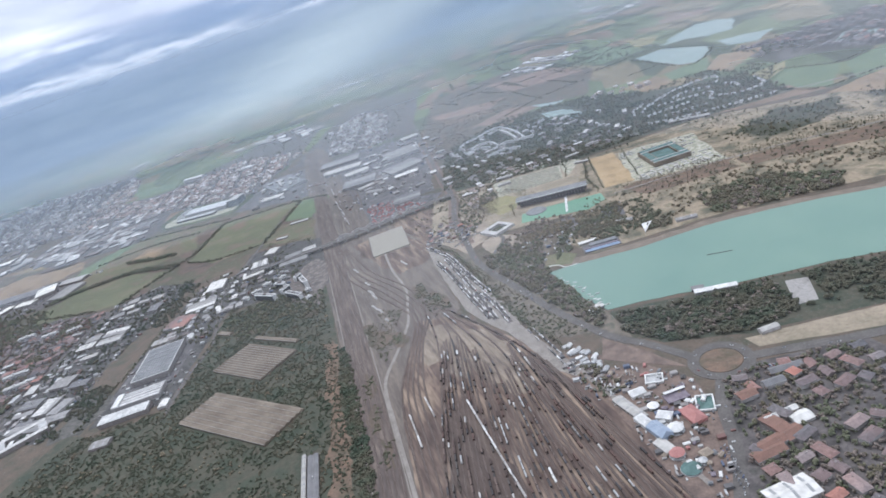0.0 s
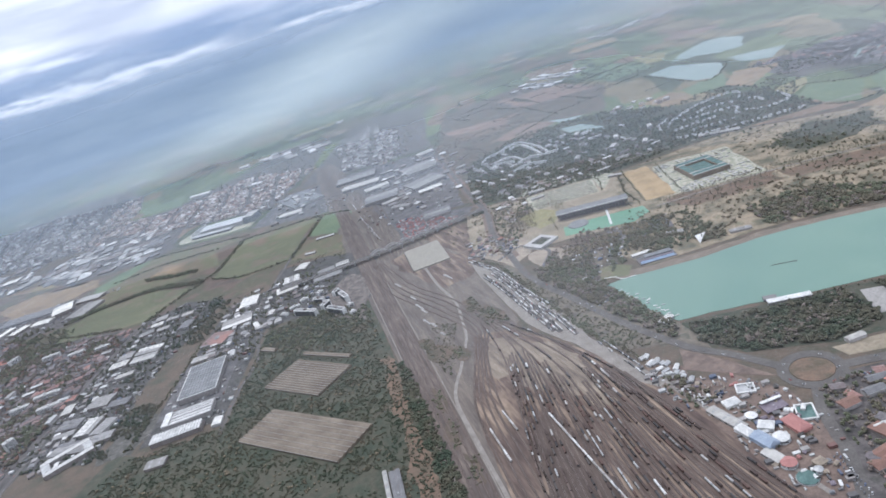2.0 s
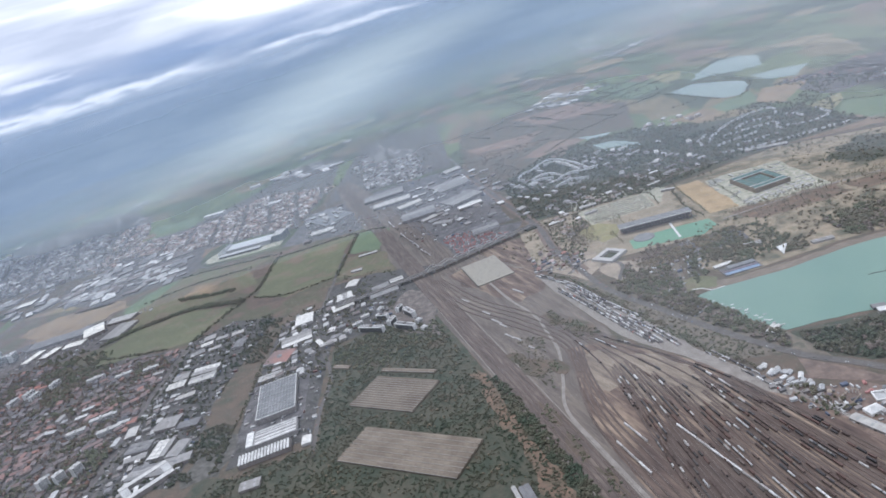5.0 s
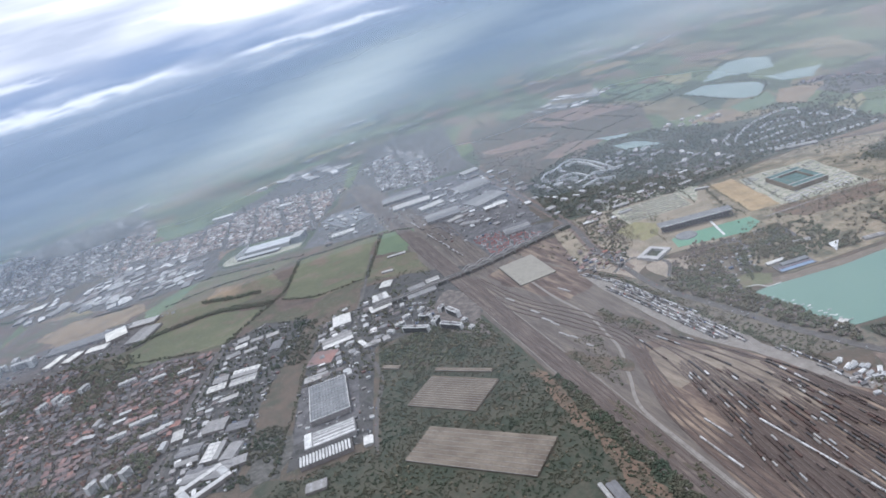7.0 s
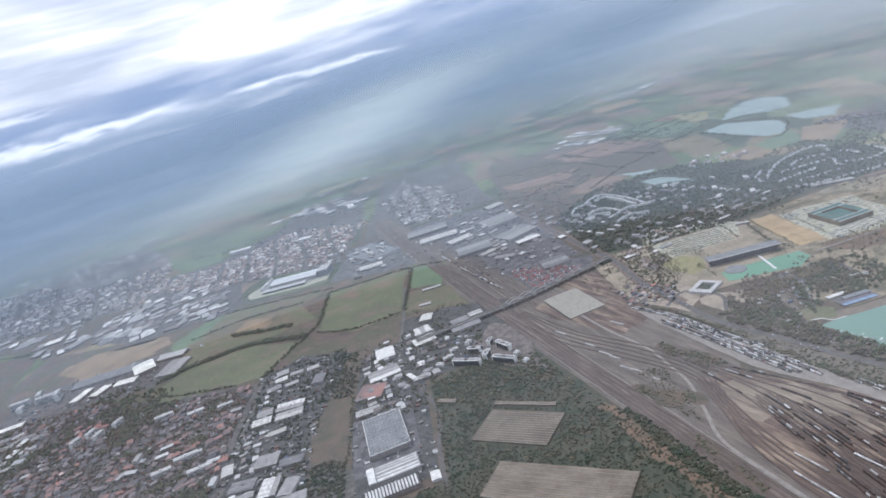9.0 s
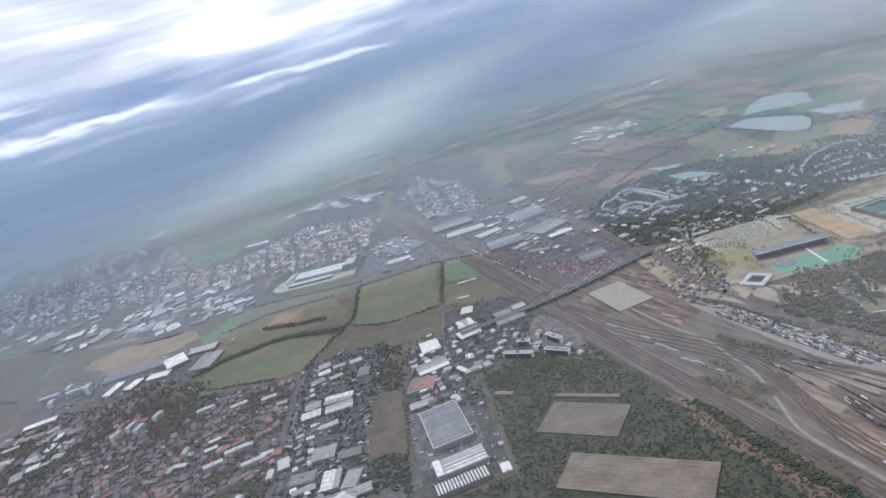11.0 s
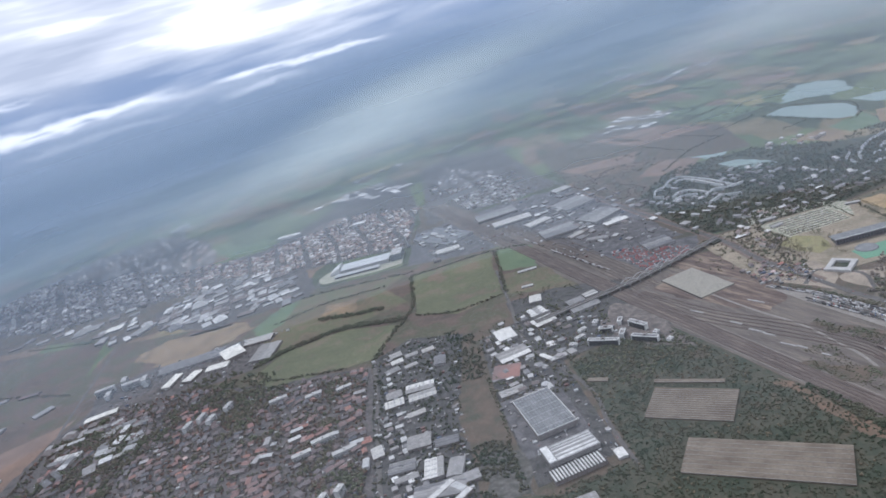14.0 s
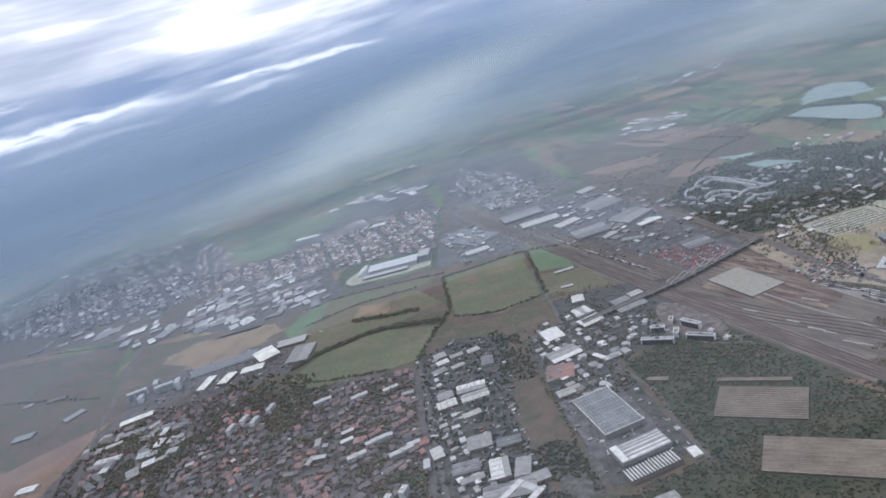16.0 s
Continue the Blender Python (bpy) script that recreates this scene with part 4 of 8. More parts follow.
KINDS = [wagon_kind(k) for k in ("box", "pale", "flat", "tank")]
rng = random.Random(5)
used = {0: 0, 1: 0, 2: 0, 3: 0}


def put_wagon(kind, p, d):
    turn = math.degrees(math.atan2(d.y, d.x))
    m = pose(p.x, p.y, 0.02, 0, 0, turn)
    if used[kind] == 0:
        KINDS[kind].matrix_basis = m
    else:
        copy_thing(KINDS[kind], m)
    used[kind] += 1


def stand_train(line, start, count, kinds):
    """A string of wagons along a line, from that many metres on."""
    at, gone = 0, 0.0
    for a, b in zip(line, line[1:]):
        length = (b - a).length
        while at < count and start + at * 7.7 < gone + length:
            d = (b - a) / length
            put_wagon(rng.choice(kinds), a + d * (start + at * 7.7 - gone), d)
            at += 1
        gone += length


for k, line in enumerate(SIDINGS):
    if k == 10:
        continue
    length = sum((b - a).length for a, b in zip(line, line[1:]))
    at = 10 + rng.random() * 40
    while at < length - 70:
        count = rng.choice((1, 1, 2, 2, 3, 4, 6))
        if sum(used.values()) < 268 and rng.random() < 0.62:
            stand_train(line, at, count, rng.choice(((0,), (0, 0, 2), (0, 0, 0, 1), (2, 0), (3, 0), (0, 0, 2, 3))))
        at += count * 7.7 + rng.choice((10, 18, 30, 48, 70))
# the many older wagons that fill the rest of the sidings
old = Geo()
for line in SIDINGS:
    gone, gap, run = 0.0, rng.uniform(0, 40), 0
    for a, b in zip(line, line[1:]):
        d = (b - a).normalized()
        side = Vector((d.y, -d.x))
        while gone < (b - a).length:
            p = a + d * gone
            if run > 0 and p.y < 520:
                size, high = rng.choice((3.3, 3.5, 2.7)), rng.uniform(1.5, 2.3)
                corner = [p + d * u + side * v for u, v in ((-size, -0.6), (size, -0.6), (size, 0.6), (-size, 0.6))]
                old.add([(c.x, c.y, 0.55) for c in corner] + [(c.x, c.y, high) for c in corner], [(4, 5, 6, 7), (0, 1, 5, 4), (1, 2, 6, 5), (2, 3, 7, 6), (3, 0, 4, 7)])
            run -= 1
            if run < -rng.randrange(4, 14):
                run = rng.randrange(1, 6)
            gone += 7.7
        gone -= (b - a).length
tagged(new("old_wagons", old.mesh("old_wagons", WAGON_DARK)), "strings of dark rusty freight wagons on sidings", "wagons", kind="stuff")
stand_train([Vector((-81, 436)), Vector((-44, 316))], 0, 16, (1,))
stand_train([Vector((-129, 436)), Vector((-117, 394))], 0, 6, (1,))
stand_train([Vector((-117, 455)), Vector((-104, 415))], 0, 4, (1,))

for points, count in (([(-322, 1165), (-268, 985)], 22), ([(-300, 1100), (-258, 960)], 14), ([(-350, 1270), (-325, 1180)], 8)):
    stand_train([Vector(p) for p in points], 0, count, (1, 1, 0))
for x, y, length in ((-205, 735, 16), (-196, 705, 20), (-190, 690, 14), (-186, 660, 18), (-178, 648, 12), (-168, 622, 10), (-160, 770, 22), (-228, 790, 18)):
    ob = thing("loading_platform", pose(x, y, 0, 0, 0, -62), "low pale concrete platform between tracks", "platform", "old platforms")
    part("slab", Geo().box(-length / 2, length / 2, -1.1, 1.1, 0, 0.9), CONCRETE, ob)
    part("edge", Geo().box(-length / 2, length / 2, 1.1, 1.35, 0, 1.0), PARAPET, ob)

# ---- bridge ----
bridge = thing("road_bridge", pose(0, 0, 0), "long concrete road bridge over the railway", "bridge")
line = spline([(-416, 893), (-298, 918), (-240, 933), (-147, 968), (-100, 985)], 6.0)
part("deck", ribbon(Geo(), line, 8, 4.4, 5.2), ASPHALT, bridge)
part("parapet", ribbon(Geo(), line, 0.5, 4.4, 6.0, -4.1), CONCRETE, bridge)
part("parapet", ribbon(Geo(), line, 0.5, 4.4, 6.0, 4.1), CONCRETE, bridge)
for p in line[4:-3:3]:
    part("pier", Geo().box(p.x - 0.8, p.x + 0.8, p.y - 3, p.y + 3, -0.05, 4.4), CONCRETE, bridge)
# six bowstring arches over the tracks, on both sides of the deck
start, finish = Vector((-281.7, 909.1)), Vector((-139.9, 936.0))
bridge_run = [p for p in line if min(start.x, finish.x) <= p.x <= max(start.x, finish.x)]
span = (bridge_run[-1] - bridge_run[0]) / 6
for k in range(6):
    foot = bridge_run[0] + span * k
    across = Vector((span.y, -span.x)).normalized()
    for side in (-4.1, 4.1):
        rib = Geo()
        for u in range(11):
            p, z = foot + span * (u / 10) + across * side, 6.0 + 3.4 * math.sin(math.pi * u / 10)
            for du, dz in ((-0.35, 0.0), (0.35, 0.0), (0.35, 0.9), (-0.35, 0.9)):
                rib.v.append((p.x + across.x * du, p.y + across.y * du, z + dz))
        for u in range(10):
            rib.f += [(4 * u + a, 4 * u + (a + 1) % 4, 4 * u + 4 + (a + 1) % 4, 4 * u + 4 + a) for a in range(4)]
        rib.f += [(3, 2, 1, 0), (40, 41, 42, 43)]
        part("arch", rib, PARAPET, bridge)
for ends in (line[:5], line[-4:]):
    part("embankment", ribbon(Geo(), ends, 15, -0.05, 3.2), SCRUB, bridge)
TRAFFIC.append((line, 8))

# ---- sheds and halls ----


def shed(x, y, length, width, high, turn, roof=None, label="white sheet-metal industrial shed", bays=1, lights=0, ridge=0.9, name="industrial_shed"):
    ob = thing(name, pose(x, y, 0, 0, 0, turn), label, "industrial building")
    high *= 0.72
    part("wall", Geo().box(-length / 2, length / 2, -width / 2, width / 2, -0.05, high), WALL, ob)
    bay = width / bays
    if not lights and 18 < length < 62 and roof is ROOF_WHITE and int(abs(x) + abs(y)) % 3:
        lights = int(length / 8)
    glazing = SKYLIGHT if roof is ROOF_GREY else ROOF_LIGHT_DULL
    for i in range(bays):
        y0 = -width / 2 + i * bay
        covering = part("roof", Geo().gable(-length / 2 - 0.3, length / 2 + 0.3, y0 + 0.05, y0 + bay - 0.05, high, high + ridge), roof, ob)
        slope = ridge / (bay / 2)
        for k in range(lights):
            at = -length / 2 + (k + 0.5) * length / lights
            wide = min(0.9, length / lights * 0.3)
            for y1, y2, sign in ((0.1, 0.44, 1), (0.9, 0.56, -1)):
                z1, z2 = high + slope * bay * 0.1 + 0.1, high + slope * bay * 0.44 + 0.1
                part("skylight", Geo().add([(at - wide, y0 + bay * y1, z1), (at + wide, y0 + bay * y1, z1), (at + wide, y0 + bay * y2, z2), (at - wide, y0 + bay * y2, z2)], [(0, 1, 2, 3)[::sign]]), glazing, covering)
    if length > 24:
        for k in range(int(length / 12)):
            at = -length / 2 + 6 + k * 12
            part("loading_door", Geo().box(at - 1, at + 1, -width / 2 - 0.06, -width / 2, 0, min(2.4, high * 0.7)), DARK_STEEL, ob)
    for k in range(max(0, min(5, int(length * width / 300)))):
        vx, vy = length * (noise.noise((x, y, k)) * 0.7), width * noise.noise((y, x, k + 7.0)) * 0.7
        part("roof_vent", Geo().box(vx - 0.6, vx + 0.6, vy - 0.5, vy + 0.5, high, high + ridge + 0.6), STEEL_GREY, ob)
    return ob


shed(-624, 933, 18, 16, 4, 11, ROOF_WHITE, "small white-roofed workshop in the estate")
shed(-600, 919, 19, 10, 4, 7, ROOF_WHITE, "small white-roofed workshop in the estate")
shed(-575, 919, 18, 12, 4, 9, ROOF_WHITE, "small white-roofed workshop in the estate")
shed(-622, 910, 18, 13, 4, 12, ROOF_WHITE, "small white-roofed workshop in the estate")
shed(-602, 886, 19, 10, 4, 12, ROOF_WHITE, "small white-roofed workshop in the estate")
shed(-561, 875, 26, 17, 4, 85, ROOF_GREY, "grey flat-roofed workshop in the estate")
shed(-629, 886, 21, 14, 4, 20, ROOF_GREY, "grey-roofed workshop beside the street")
shed(-628, 815, 21, 18, 5, 5, ROOF_WHITE, "white-roofed hall beside the street")
shed(-628, 793, 25, 18, 5, 4, ROOF_WHITE, "white-roofed hall with loading yard", bays=2)
shed(-593, 816, 38, 21, 5, -5, ROOF_WHITE, "long pale sheet-roofed hall", bays=2)
shed(-591, 793, 36, 18, 5, 1, ROOF_WHITE, "long white sheet-roofed hall", bays=2)
shed(-601, 755, 23, 11, 4, 8, ROOF_WHITE, "narrow white-roofed shed beside trees")
shed(-601, 692, 28, 26, 6, -4, ROOF_WHITE, "tall hall with clean white roof")
shed(-570, 677, 27, 15, 5, -4, ROOF_GREY, "pale grey-roofed hall with yard", bays=3)
shed(-622, 655, 30, 20, 5, -5, ROOF_GREY, "striped grey-roofed hall in the estate", bays=4)
shed(-618, 633, 26, 10, 5, 4, ROOF_WHITE, "white flat-roofed workshop in the estate")
shed(-588, 635, 33, 21, 6, 86, ROOF_WHITE, "white hall with roof-light panels", bays=3, lights=4)
shed(-565, 626, 29, 17, 6, 76, ROOF_GREY, "dark grey flat-roofed hall")
shed(-585, 598, 54, 23, 5, -9, ROOF_GREY, "large pale grey hall with ribbed roof", bays=3)
shed(-650, 696, 22, 14, 5, -80, ROOF_WHITE, "pale flat-roofed building beside the street")
shed(-483, 737, 30, 15, 4, 6, ROOF_WHITE, "white hall with stepped roof", bays=2)
shed(-480, 786, 35, 34, 4, -16, ROOF_TILE, "low works building with pinkish roof")
shed(-437, 774, 19, 8, 4, -55, ROOF_WHITE, "small white shed beside the lane")
shed(-425, 790, 26, 7, 4, -63, ROOF_WHITE, "white wing of a small works")
shed(-413, 783, 23, 11, 4, 8, ROOF_WHITE, "white wing of a small works")
shed(-413, 821, 13, 10, 4, 88, ROOF_WHITE, "small square white-roofed workshop")
shed(-394, 786, 13, 10, 4, -75, ROOF_WHITE, "small white-roofed workshop beside the scrub")
shed(-406, 930, 26, 24, 5, -79, ROOF_WHITE, "striped white-roofed hall near the bridge", bays=3)
shed(-405, 894, 32, 25, 5, 14, ROOF_WHITE, "white-roofed hall near the bridge", bays=2)
shed(-349, 925, 26, 17, 5, 13, ROOF_GREY, "grey hall beside the railway")
shed(-324, 933, 20, 15, 6, 10, ROOF_WHITE, "hall with white arched bays", bays=4)
shed(-342, 899, 43, 18, 5, 10, ROOF_GREY, "long grey goods hall beside the railway")
shed(-398, 976, 24, 19, 5, 79, ROOF_WHITE, "pale workshop beside meadows")
shed(-382, 1108, 33, 9, 3, -1, ROOF_WHITE, "low white polytunnel in a meadow")
shed(-397, 1038, 19, 8, 3, -9, ROOF_WHITE, "low white shelter in a meadow")
shed(-370, 1503, 93, 53, 8, 2, ROOF_GREY, "long grey distribution hall beside the railway", bays=2, ridge=0.4)
shed(-348, 1415, 84, 35, 8, 0, ROOF_WHITE, "long white distribution hall beside the railway", bays=2)
shed(-306, 1345, 52, 27, 8, 18, ROOF_WHITE, "pale distribution hall beside the railway", bays=2)
shed(-287, 1253, 67, 51, 8, 3, ROOF_GREY, "grey distribution hall with flat roof", bays=2, ridge=0.4)
shed(-215, 1402, 70, 69, 8, 17, ROOF_GREY, "large grey flat-roofed distribution hall", bays=2, ridge=0.4)
shed(-199, 1271, 72, 56, 8, 28, ROOF_GREY, "large grey flat-roofed distribution hall", bays=2, ridge=0.4)
shed(-186, 1206, 46, 18, 7, 9, ROOF_WHITE, "long white-roofed store beside the sidings")
shed(-241, 1147, 39, 13, 7, -25, ROOF_WHITE, "long white-roofed store beside sidings")
shed(-266, 1199, 31, 13, 7, 21, ROOF_WHITE, "narrow white-roofed store beside sidings")
shed(-204, 1540, 41, 31, 7, 17, ROOF_WHITE, "white-roofed store in the distance")
shed(-502, 1460, 135, 72, 8, -59, ROOF_LEAD, "broad grey shopping centre roof", bays=3, ridge=0.4)
shed(-500, 1352, 49, 24, 7, 0, ROOF_WHITE, "long white annex beside the shopping centre")
shed(-173, 1046, 45, 40, 6, 3, ROOF_GREY, "dark grey depot roof beside sidings", bays=3)
shed(-1006, 1171, 120, 38, 6, 2, ROOF_GREY, "long blue-grey factory hall", bays=2, ridge=0.5)
shed(-1023, 1105, 46, 17, 6, 75, ROOF_BRIGHT, "white-roofed factory bay beside meadows", bays=2)
shed(-985, 1099, 36, 20, 6, 68, ROOF_BRIGHT, "white-roofed factory bay beside meadows", bays=2)
shed(-941, 1107, 40, 22, 6, -5, ROOF_BRIGHT, "white-roofed factory hall with canopy")
shed(-923, 1148, 53, 38, 9, -63, ROOF_BRIGHT, "tall white factory block")
shed(-879, 1175, 53, 28, 6, -6, ROOF_WHITE, "pale factory hall beside meadows")
shed(-855, 1107, 63, 41, 6, 79, ROOF_WHITE, "white-roofed factory hall beside meadows", bays=2)
shed(-1128, 1053, 53, 16, 5, 9, ROOF_BRIGHT, "long white-roofed store beside the town")
shed(-1115, 1005, 58, 14, 4, 4, ROOF_GREY, "long pale-roofed store beside the town", bays=2)
shed(-1077, 985, 18, 12, 4, 40, ROOF_WHITE, "small white-roofed store in a yard")
shed(-1033, 980, 26, 15, 4, 24, ROOF_GREY, "grey store at a yard's edge")
shed(-1020, 924, 19, 9, 4, 34, ROOF_WHITE, "narrow white-roofed store beside trees")
shed(-1032, 894, 24, 10, 4, 22, ROOF_WHITE, "white-roofed store beside the town houses")
shed(-1131, 938, 40, 14, 4, -5, ROOF_WHITE, "long white store beside the country road", bays=2)
shed(-1186, 984, 23, 10, 4, 98, ROOF_WHITE, "white shed along the country road")
shed(-1357, 1124, 37, 20, 5, -3, ROOF_GREY, "blue-grey shed among mauve fields")
shed(-1428, 1277, 20, 14, 4, 10, ROOF_WHITE, "small white farm shed among fields")
shed(-1365, 1265, 42, 12, 4, -3, ROOF_TILE, "long red-roofed farm building among fields")
shed(-1280, 1153, 36, 20, 4, 46, ROOF_GREY, "grey ruined farm court among fields")
shed(-1247, 925, 30, 16, 5, -6, ROOF_WHITE, "white-roofed shed beside the country road")
shed(-1135, 876, 32, 11, 5, -46, ROOF_GREY, "pale flat-roofed block beside the road")
shed(-1125, 890, 32, 9, 5, -46, ROOF_GREY, "pale flat-roofed block beside the road")
shed(-1399, 1617, 65, 37, 6, -1, ROOF_WHITE, "long pale shed beside fields")
shed(-1304, 1549, 41, 31, 6, 3, ROOF_BRIGHT, "white shed beside fields")
shed(-1207, 1470, 60, 32, 6, 61, ROOF_GREY, "blue-grey shed beside fields")
shed(-568, 603, 51, 16, 5, 6, ROOF_GREY, "grey hall beside the street")
shed(-456, 523, 20, 14, 4, 4, ROOF_WHITE, "pale farm sheds in scrub")
shed(-211, 393, 57, 3.6, 3.4, -78, ROOF_WHITE, "long narrow white-roofed shed beside the railway")
shed(-203, 391, 57, 9, 3, -78, ROOF_GREY, "long grey-roofed shed beside the railway", bays=2)

# the large warehouse with its panelled roof
ob = thing("warehouse", pose(-459, 672, 0, 0, 0, 99), "large warehouse with panelled grey roof", "industrial building")
part("wall", Geo().box(-39.5, 39.5, -22.5, 22.5, -0.05, 6.4), WALL, ob)
roof = part("roof", Geo().box(-38.6, 38.6, -21.6, 21.6, 6.4, 6.6), ROOF_LEAD, ob)
for k in range(12):
    y = -19.8 + k * 3.6
    part("roof_panel", Geo().gable(-38.2, 38.2, y - 1.6, y + 1.6, 6.6, 7.2), ROOF_LEAD, roof)
for k in range(6):
    part("roof_seam", Geo().box(-32 + k * 12.8 - 0.2, -32 + k * 12.8 + 0.2, -21.5, 21.5, 6.6, 7.3), STEEL_GREY, roof)
for x0, x1, y0, y1 in ((-39.6, 39.6, -22.6, -21.9), (-39.6, 39.6, 21.9, 22.6), (-39.6, -38.9, -21.9, 21.9), (38.9, 39.6, -21.9, 21.9)):
    part("parapet", Geo().box(x0, x1, y0, y1, 6.4, 7.2), WHITE_PAINT, ob)
part("annex", Geo().box(40, 47, -20, 16, -0.05, 3.5), WALL, ob)
ob = thing("storage_tank", pose(-443, 730, 0), "round grey water tank", "tank")
part("drum", Geo().drum(0, 0, -0.05, 3, 5, 5, 20), STEEL_GREY, ob)
part("lid", Geo().drum(0, 0, 3, 3.6, 5.1, 0.6, 20), STEEL_GREY, ob)

# the works hall with white roof strips, and its sawtooth neighbour
ob = thing("works_hall", pose(-450, 599, 0, 0, 0, 9), "works hall with grey roof and white strips", "industrial building")
part("wall", Geo().box(-27, 27, -13.5, 13.5, -0.05, 5), WALL, ob)
roof = part("roof", Geo().box(-27.2, 27.2, -13.7, 13.7, 5, 5.25), ROOF_GREY, ob)
for y0, y1 in ((-12, -8.5), (-6, -3.2), (1, 3), (6, 7.5), (10, 11.4)):
    part("roof_strip", Geo().gable(-18, 26, y0, y1, 5.25, 5.9), WHITE_PAINT, roof)
part("end_block", Geo().box(-27, -19.5, -13.3, 13.3, 5.25, 6.4), WHITE_PAINT, ob)
ob = thing("works_hall", pose(-451, 567, 0, 0, 0, 9), "works hall with white and grey sawtooth roof", "industrial building")
part("wall", Geo().box(-27, 27, -8.5, 8.5, -0.05, 4.6), WALL, ob)
roof = part("roof", Geo().box(-27.2, 27.2, -8.7, 8.7, 4.6, 4.8), DARK_STEEL, ob)
for k in range(16):
    x = -26.6 + k * 3.33
    part("sawtooth", Geo().add([(x, -8.5, 4.8), (x + 1.9, -8.5, 4.8), (x + 1.9, 8.5, 4.8), (x, 8.5, 4.8), (x, -8.5, 6.0), (x, 8.5, 6.0)], [(0, 3, 2, 1), (0, 1, 4), (3, 5, 2), (1, 2, 5, 4), (0, 4, 5, 3)]), WHITE_PAINT, roof)


# a large block round a court at the edge of the estate
ob = thing("works_court", pose(-583, 580, 0, 0, 0, 38), "large grey flat-roofed block round an open court", "industrial building")
for x0, x1, y0, y1 in ((-26, 26, -17, -9), (-26, 26, 9, 17), (-26, -17, -9, 9), (17, 26, -9, 9)):
    wing = part("wing", Geo().box(x0, x1, y0, y1, -0.05, 4.4), WALL, ob)
    part("roof", Geo().box(x0 + 0.5, x1 - 0.5, y0 + 0.5, y1 - 0.5, 4.4, 4.7), FLAT_ROOF, wing)
part("court", Geo().box(-17, 17, -9, 9, -0.05, 0.5), YARD, ob)

# glasshouses in the scrub
def glasshouse(x, y, length, width, turn, bays, label):
    ob = thing("glasshouse", pose(x, y, 0, 0, 0, turn), label, "glasshouse")
    part("side_wall", Geo().box(-length / 2, length / 2, -width / 2, width / 2, -0.05, 1.8), OLD_GLASS, ob)
    bay = width / bays
    for i in range(bays):
        y0 = -width / 2 + i * bay
        part("roof_bay", Geo().gable(-length / 2, length / 2, y0 + 0.25, y0 + bay - 0.25, 1.8, 3.0), OLD_GLASS, ob)
        part("gutter", Geo().box(-length / 2, length / 2, y0 - 0.18, y0 + 0.18, 1.8, 2.1), CONCRETE, ob)
    return ob


glasshouse(-302, 506, 132, 49, -33, 8, "long weathered multi-bay glasshouse in scrub")
glasshouse(-318, 611, 84, 53, -34, 14, "brownish weathered multi-bay glasshouse in scrub")
glasshouse(-303, 650, 72, 6, -32, 1, "narrow weathered glasshouse beside a larger one")
glasshouse(-386, 706, 24, 7, -32, 1, "small pale shelter in scrub")

# roof blocks and parapets of the shopping centre, each standing on its roof
r = random.Random(53)
for k in range(16):
    u, v = r.uniform(-58, 58), r.uniform(-30, 30)
    c, s = math.cos(radians(-59)), math.sin(radians(-59))
    block = thing("roof_block", pose(-502 + u * c - v * s, 1460 + u * s + v * c, 5.8, 0, 0, -59), "pale plant block on the shopping centre roof", "roof structure", "shopping centre roof")
    w, d, h = r.uniform(3, 11), r.uniform(2, 6), r.uniform(1.2, 3.2)
    part("wall", Geo().box(-w, w, -d, d, 0, h), WALL, block)
    part("lid", Geo().box(-w - 0.3, w + 0.3, -d - 0.3, d + 0.3, h, h + 0.3), r.choice((PARAPET, ROOF_GREY, FLAT_ROOF)), block)
ob = thing("tower", pose(-582, 1471, 0), "slender pale tower beside the shopping centre", "tower")
part("shaft", Geo().drum(0, 0, -0.05, 21, 1.6, 1.1, 10), PARAPET, ob)
part("head", Geo().drum(0, 0, 21, 24, 2.4, 2.0, 10), STEEL_GREY, ob)
part("base", Geo().box(-5, 5, -4, 4, -0.05, 4), WALL, ob)

# the long hall on its terrace
ob = thing("exhibition_hall", pose(-683, 1432, 0, 0, 0, -10), "long beige-roofed hall on a pale terrace", "industrial building")
rim = [(-98, -40), (-104, -22), (-98, 2), (-84, 22), (88, 26), (92, -52), (40, -62), (-84, -58)]
part("terrace", Geo().add([(x, y, -0.05) for x, y in rim] + [(x, y, 1.2) for x, y in rim], [tuple(range(7, -1, -1)), tuple(range(8, 16))] + [(k, (k + 1) % 8, 8 + (k + 1) % 8, 8 + k) for k in range(8)]), CONCRETE_TAN, ob)
part("wall", Geo().box(-50, 60, -22, 20, 1.2, 10), PARAPET, ob)
part("roof", Geo().add([(-51, -23, 10), (61, -23, 10), (61, 21, 10), (-51, 21, 10), (-51, -1, 11), (61, -1, 14)], [(3, 2, 1, 0), (0, 1, 5, 4), (2, 3, 4, 5), (1, 2, 5), (3, 0, 4)]), SKYLIGHT, ob)
part("sail_end", Geo().add([(-78, -18, 1.2), (-54, -18, 1.2), (-54, 20, 1.2), (-78, 20, 1.2), (-76, -16, 7), (-54, -18, 16), (-54, 20, 16), (-76, 18, 7)], [(3, 2, 1, 0), (4, 5, 6, 7), (0, 1, 5, 4), (1, 2, 6, 5), (2, 3, 7, 6), (3, 0, 4, 7)]), WHITE_PAINT, ob)
part("side_wing", Geo().box(64, 88, -20, 22, 1.2, 15), ROOF_LEAD, ob)
part("side_roof", Geo().box(63.5, 88.5, -20.5, 22.5, 15, 15.5), PARAPET, ob)
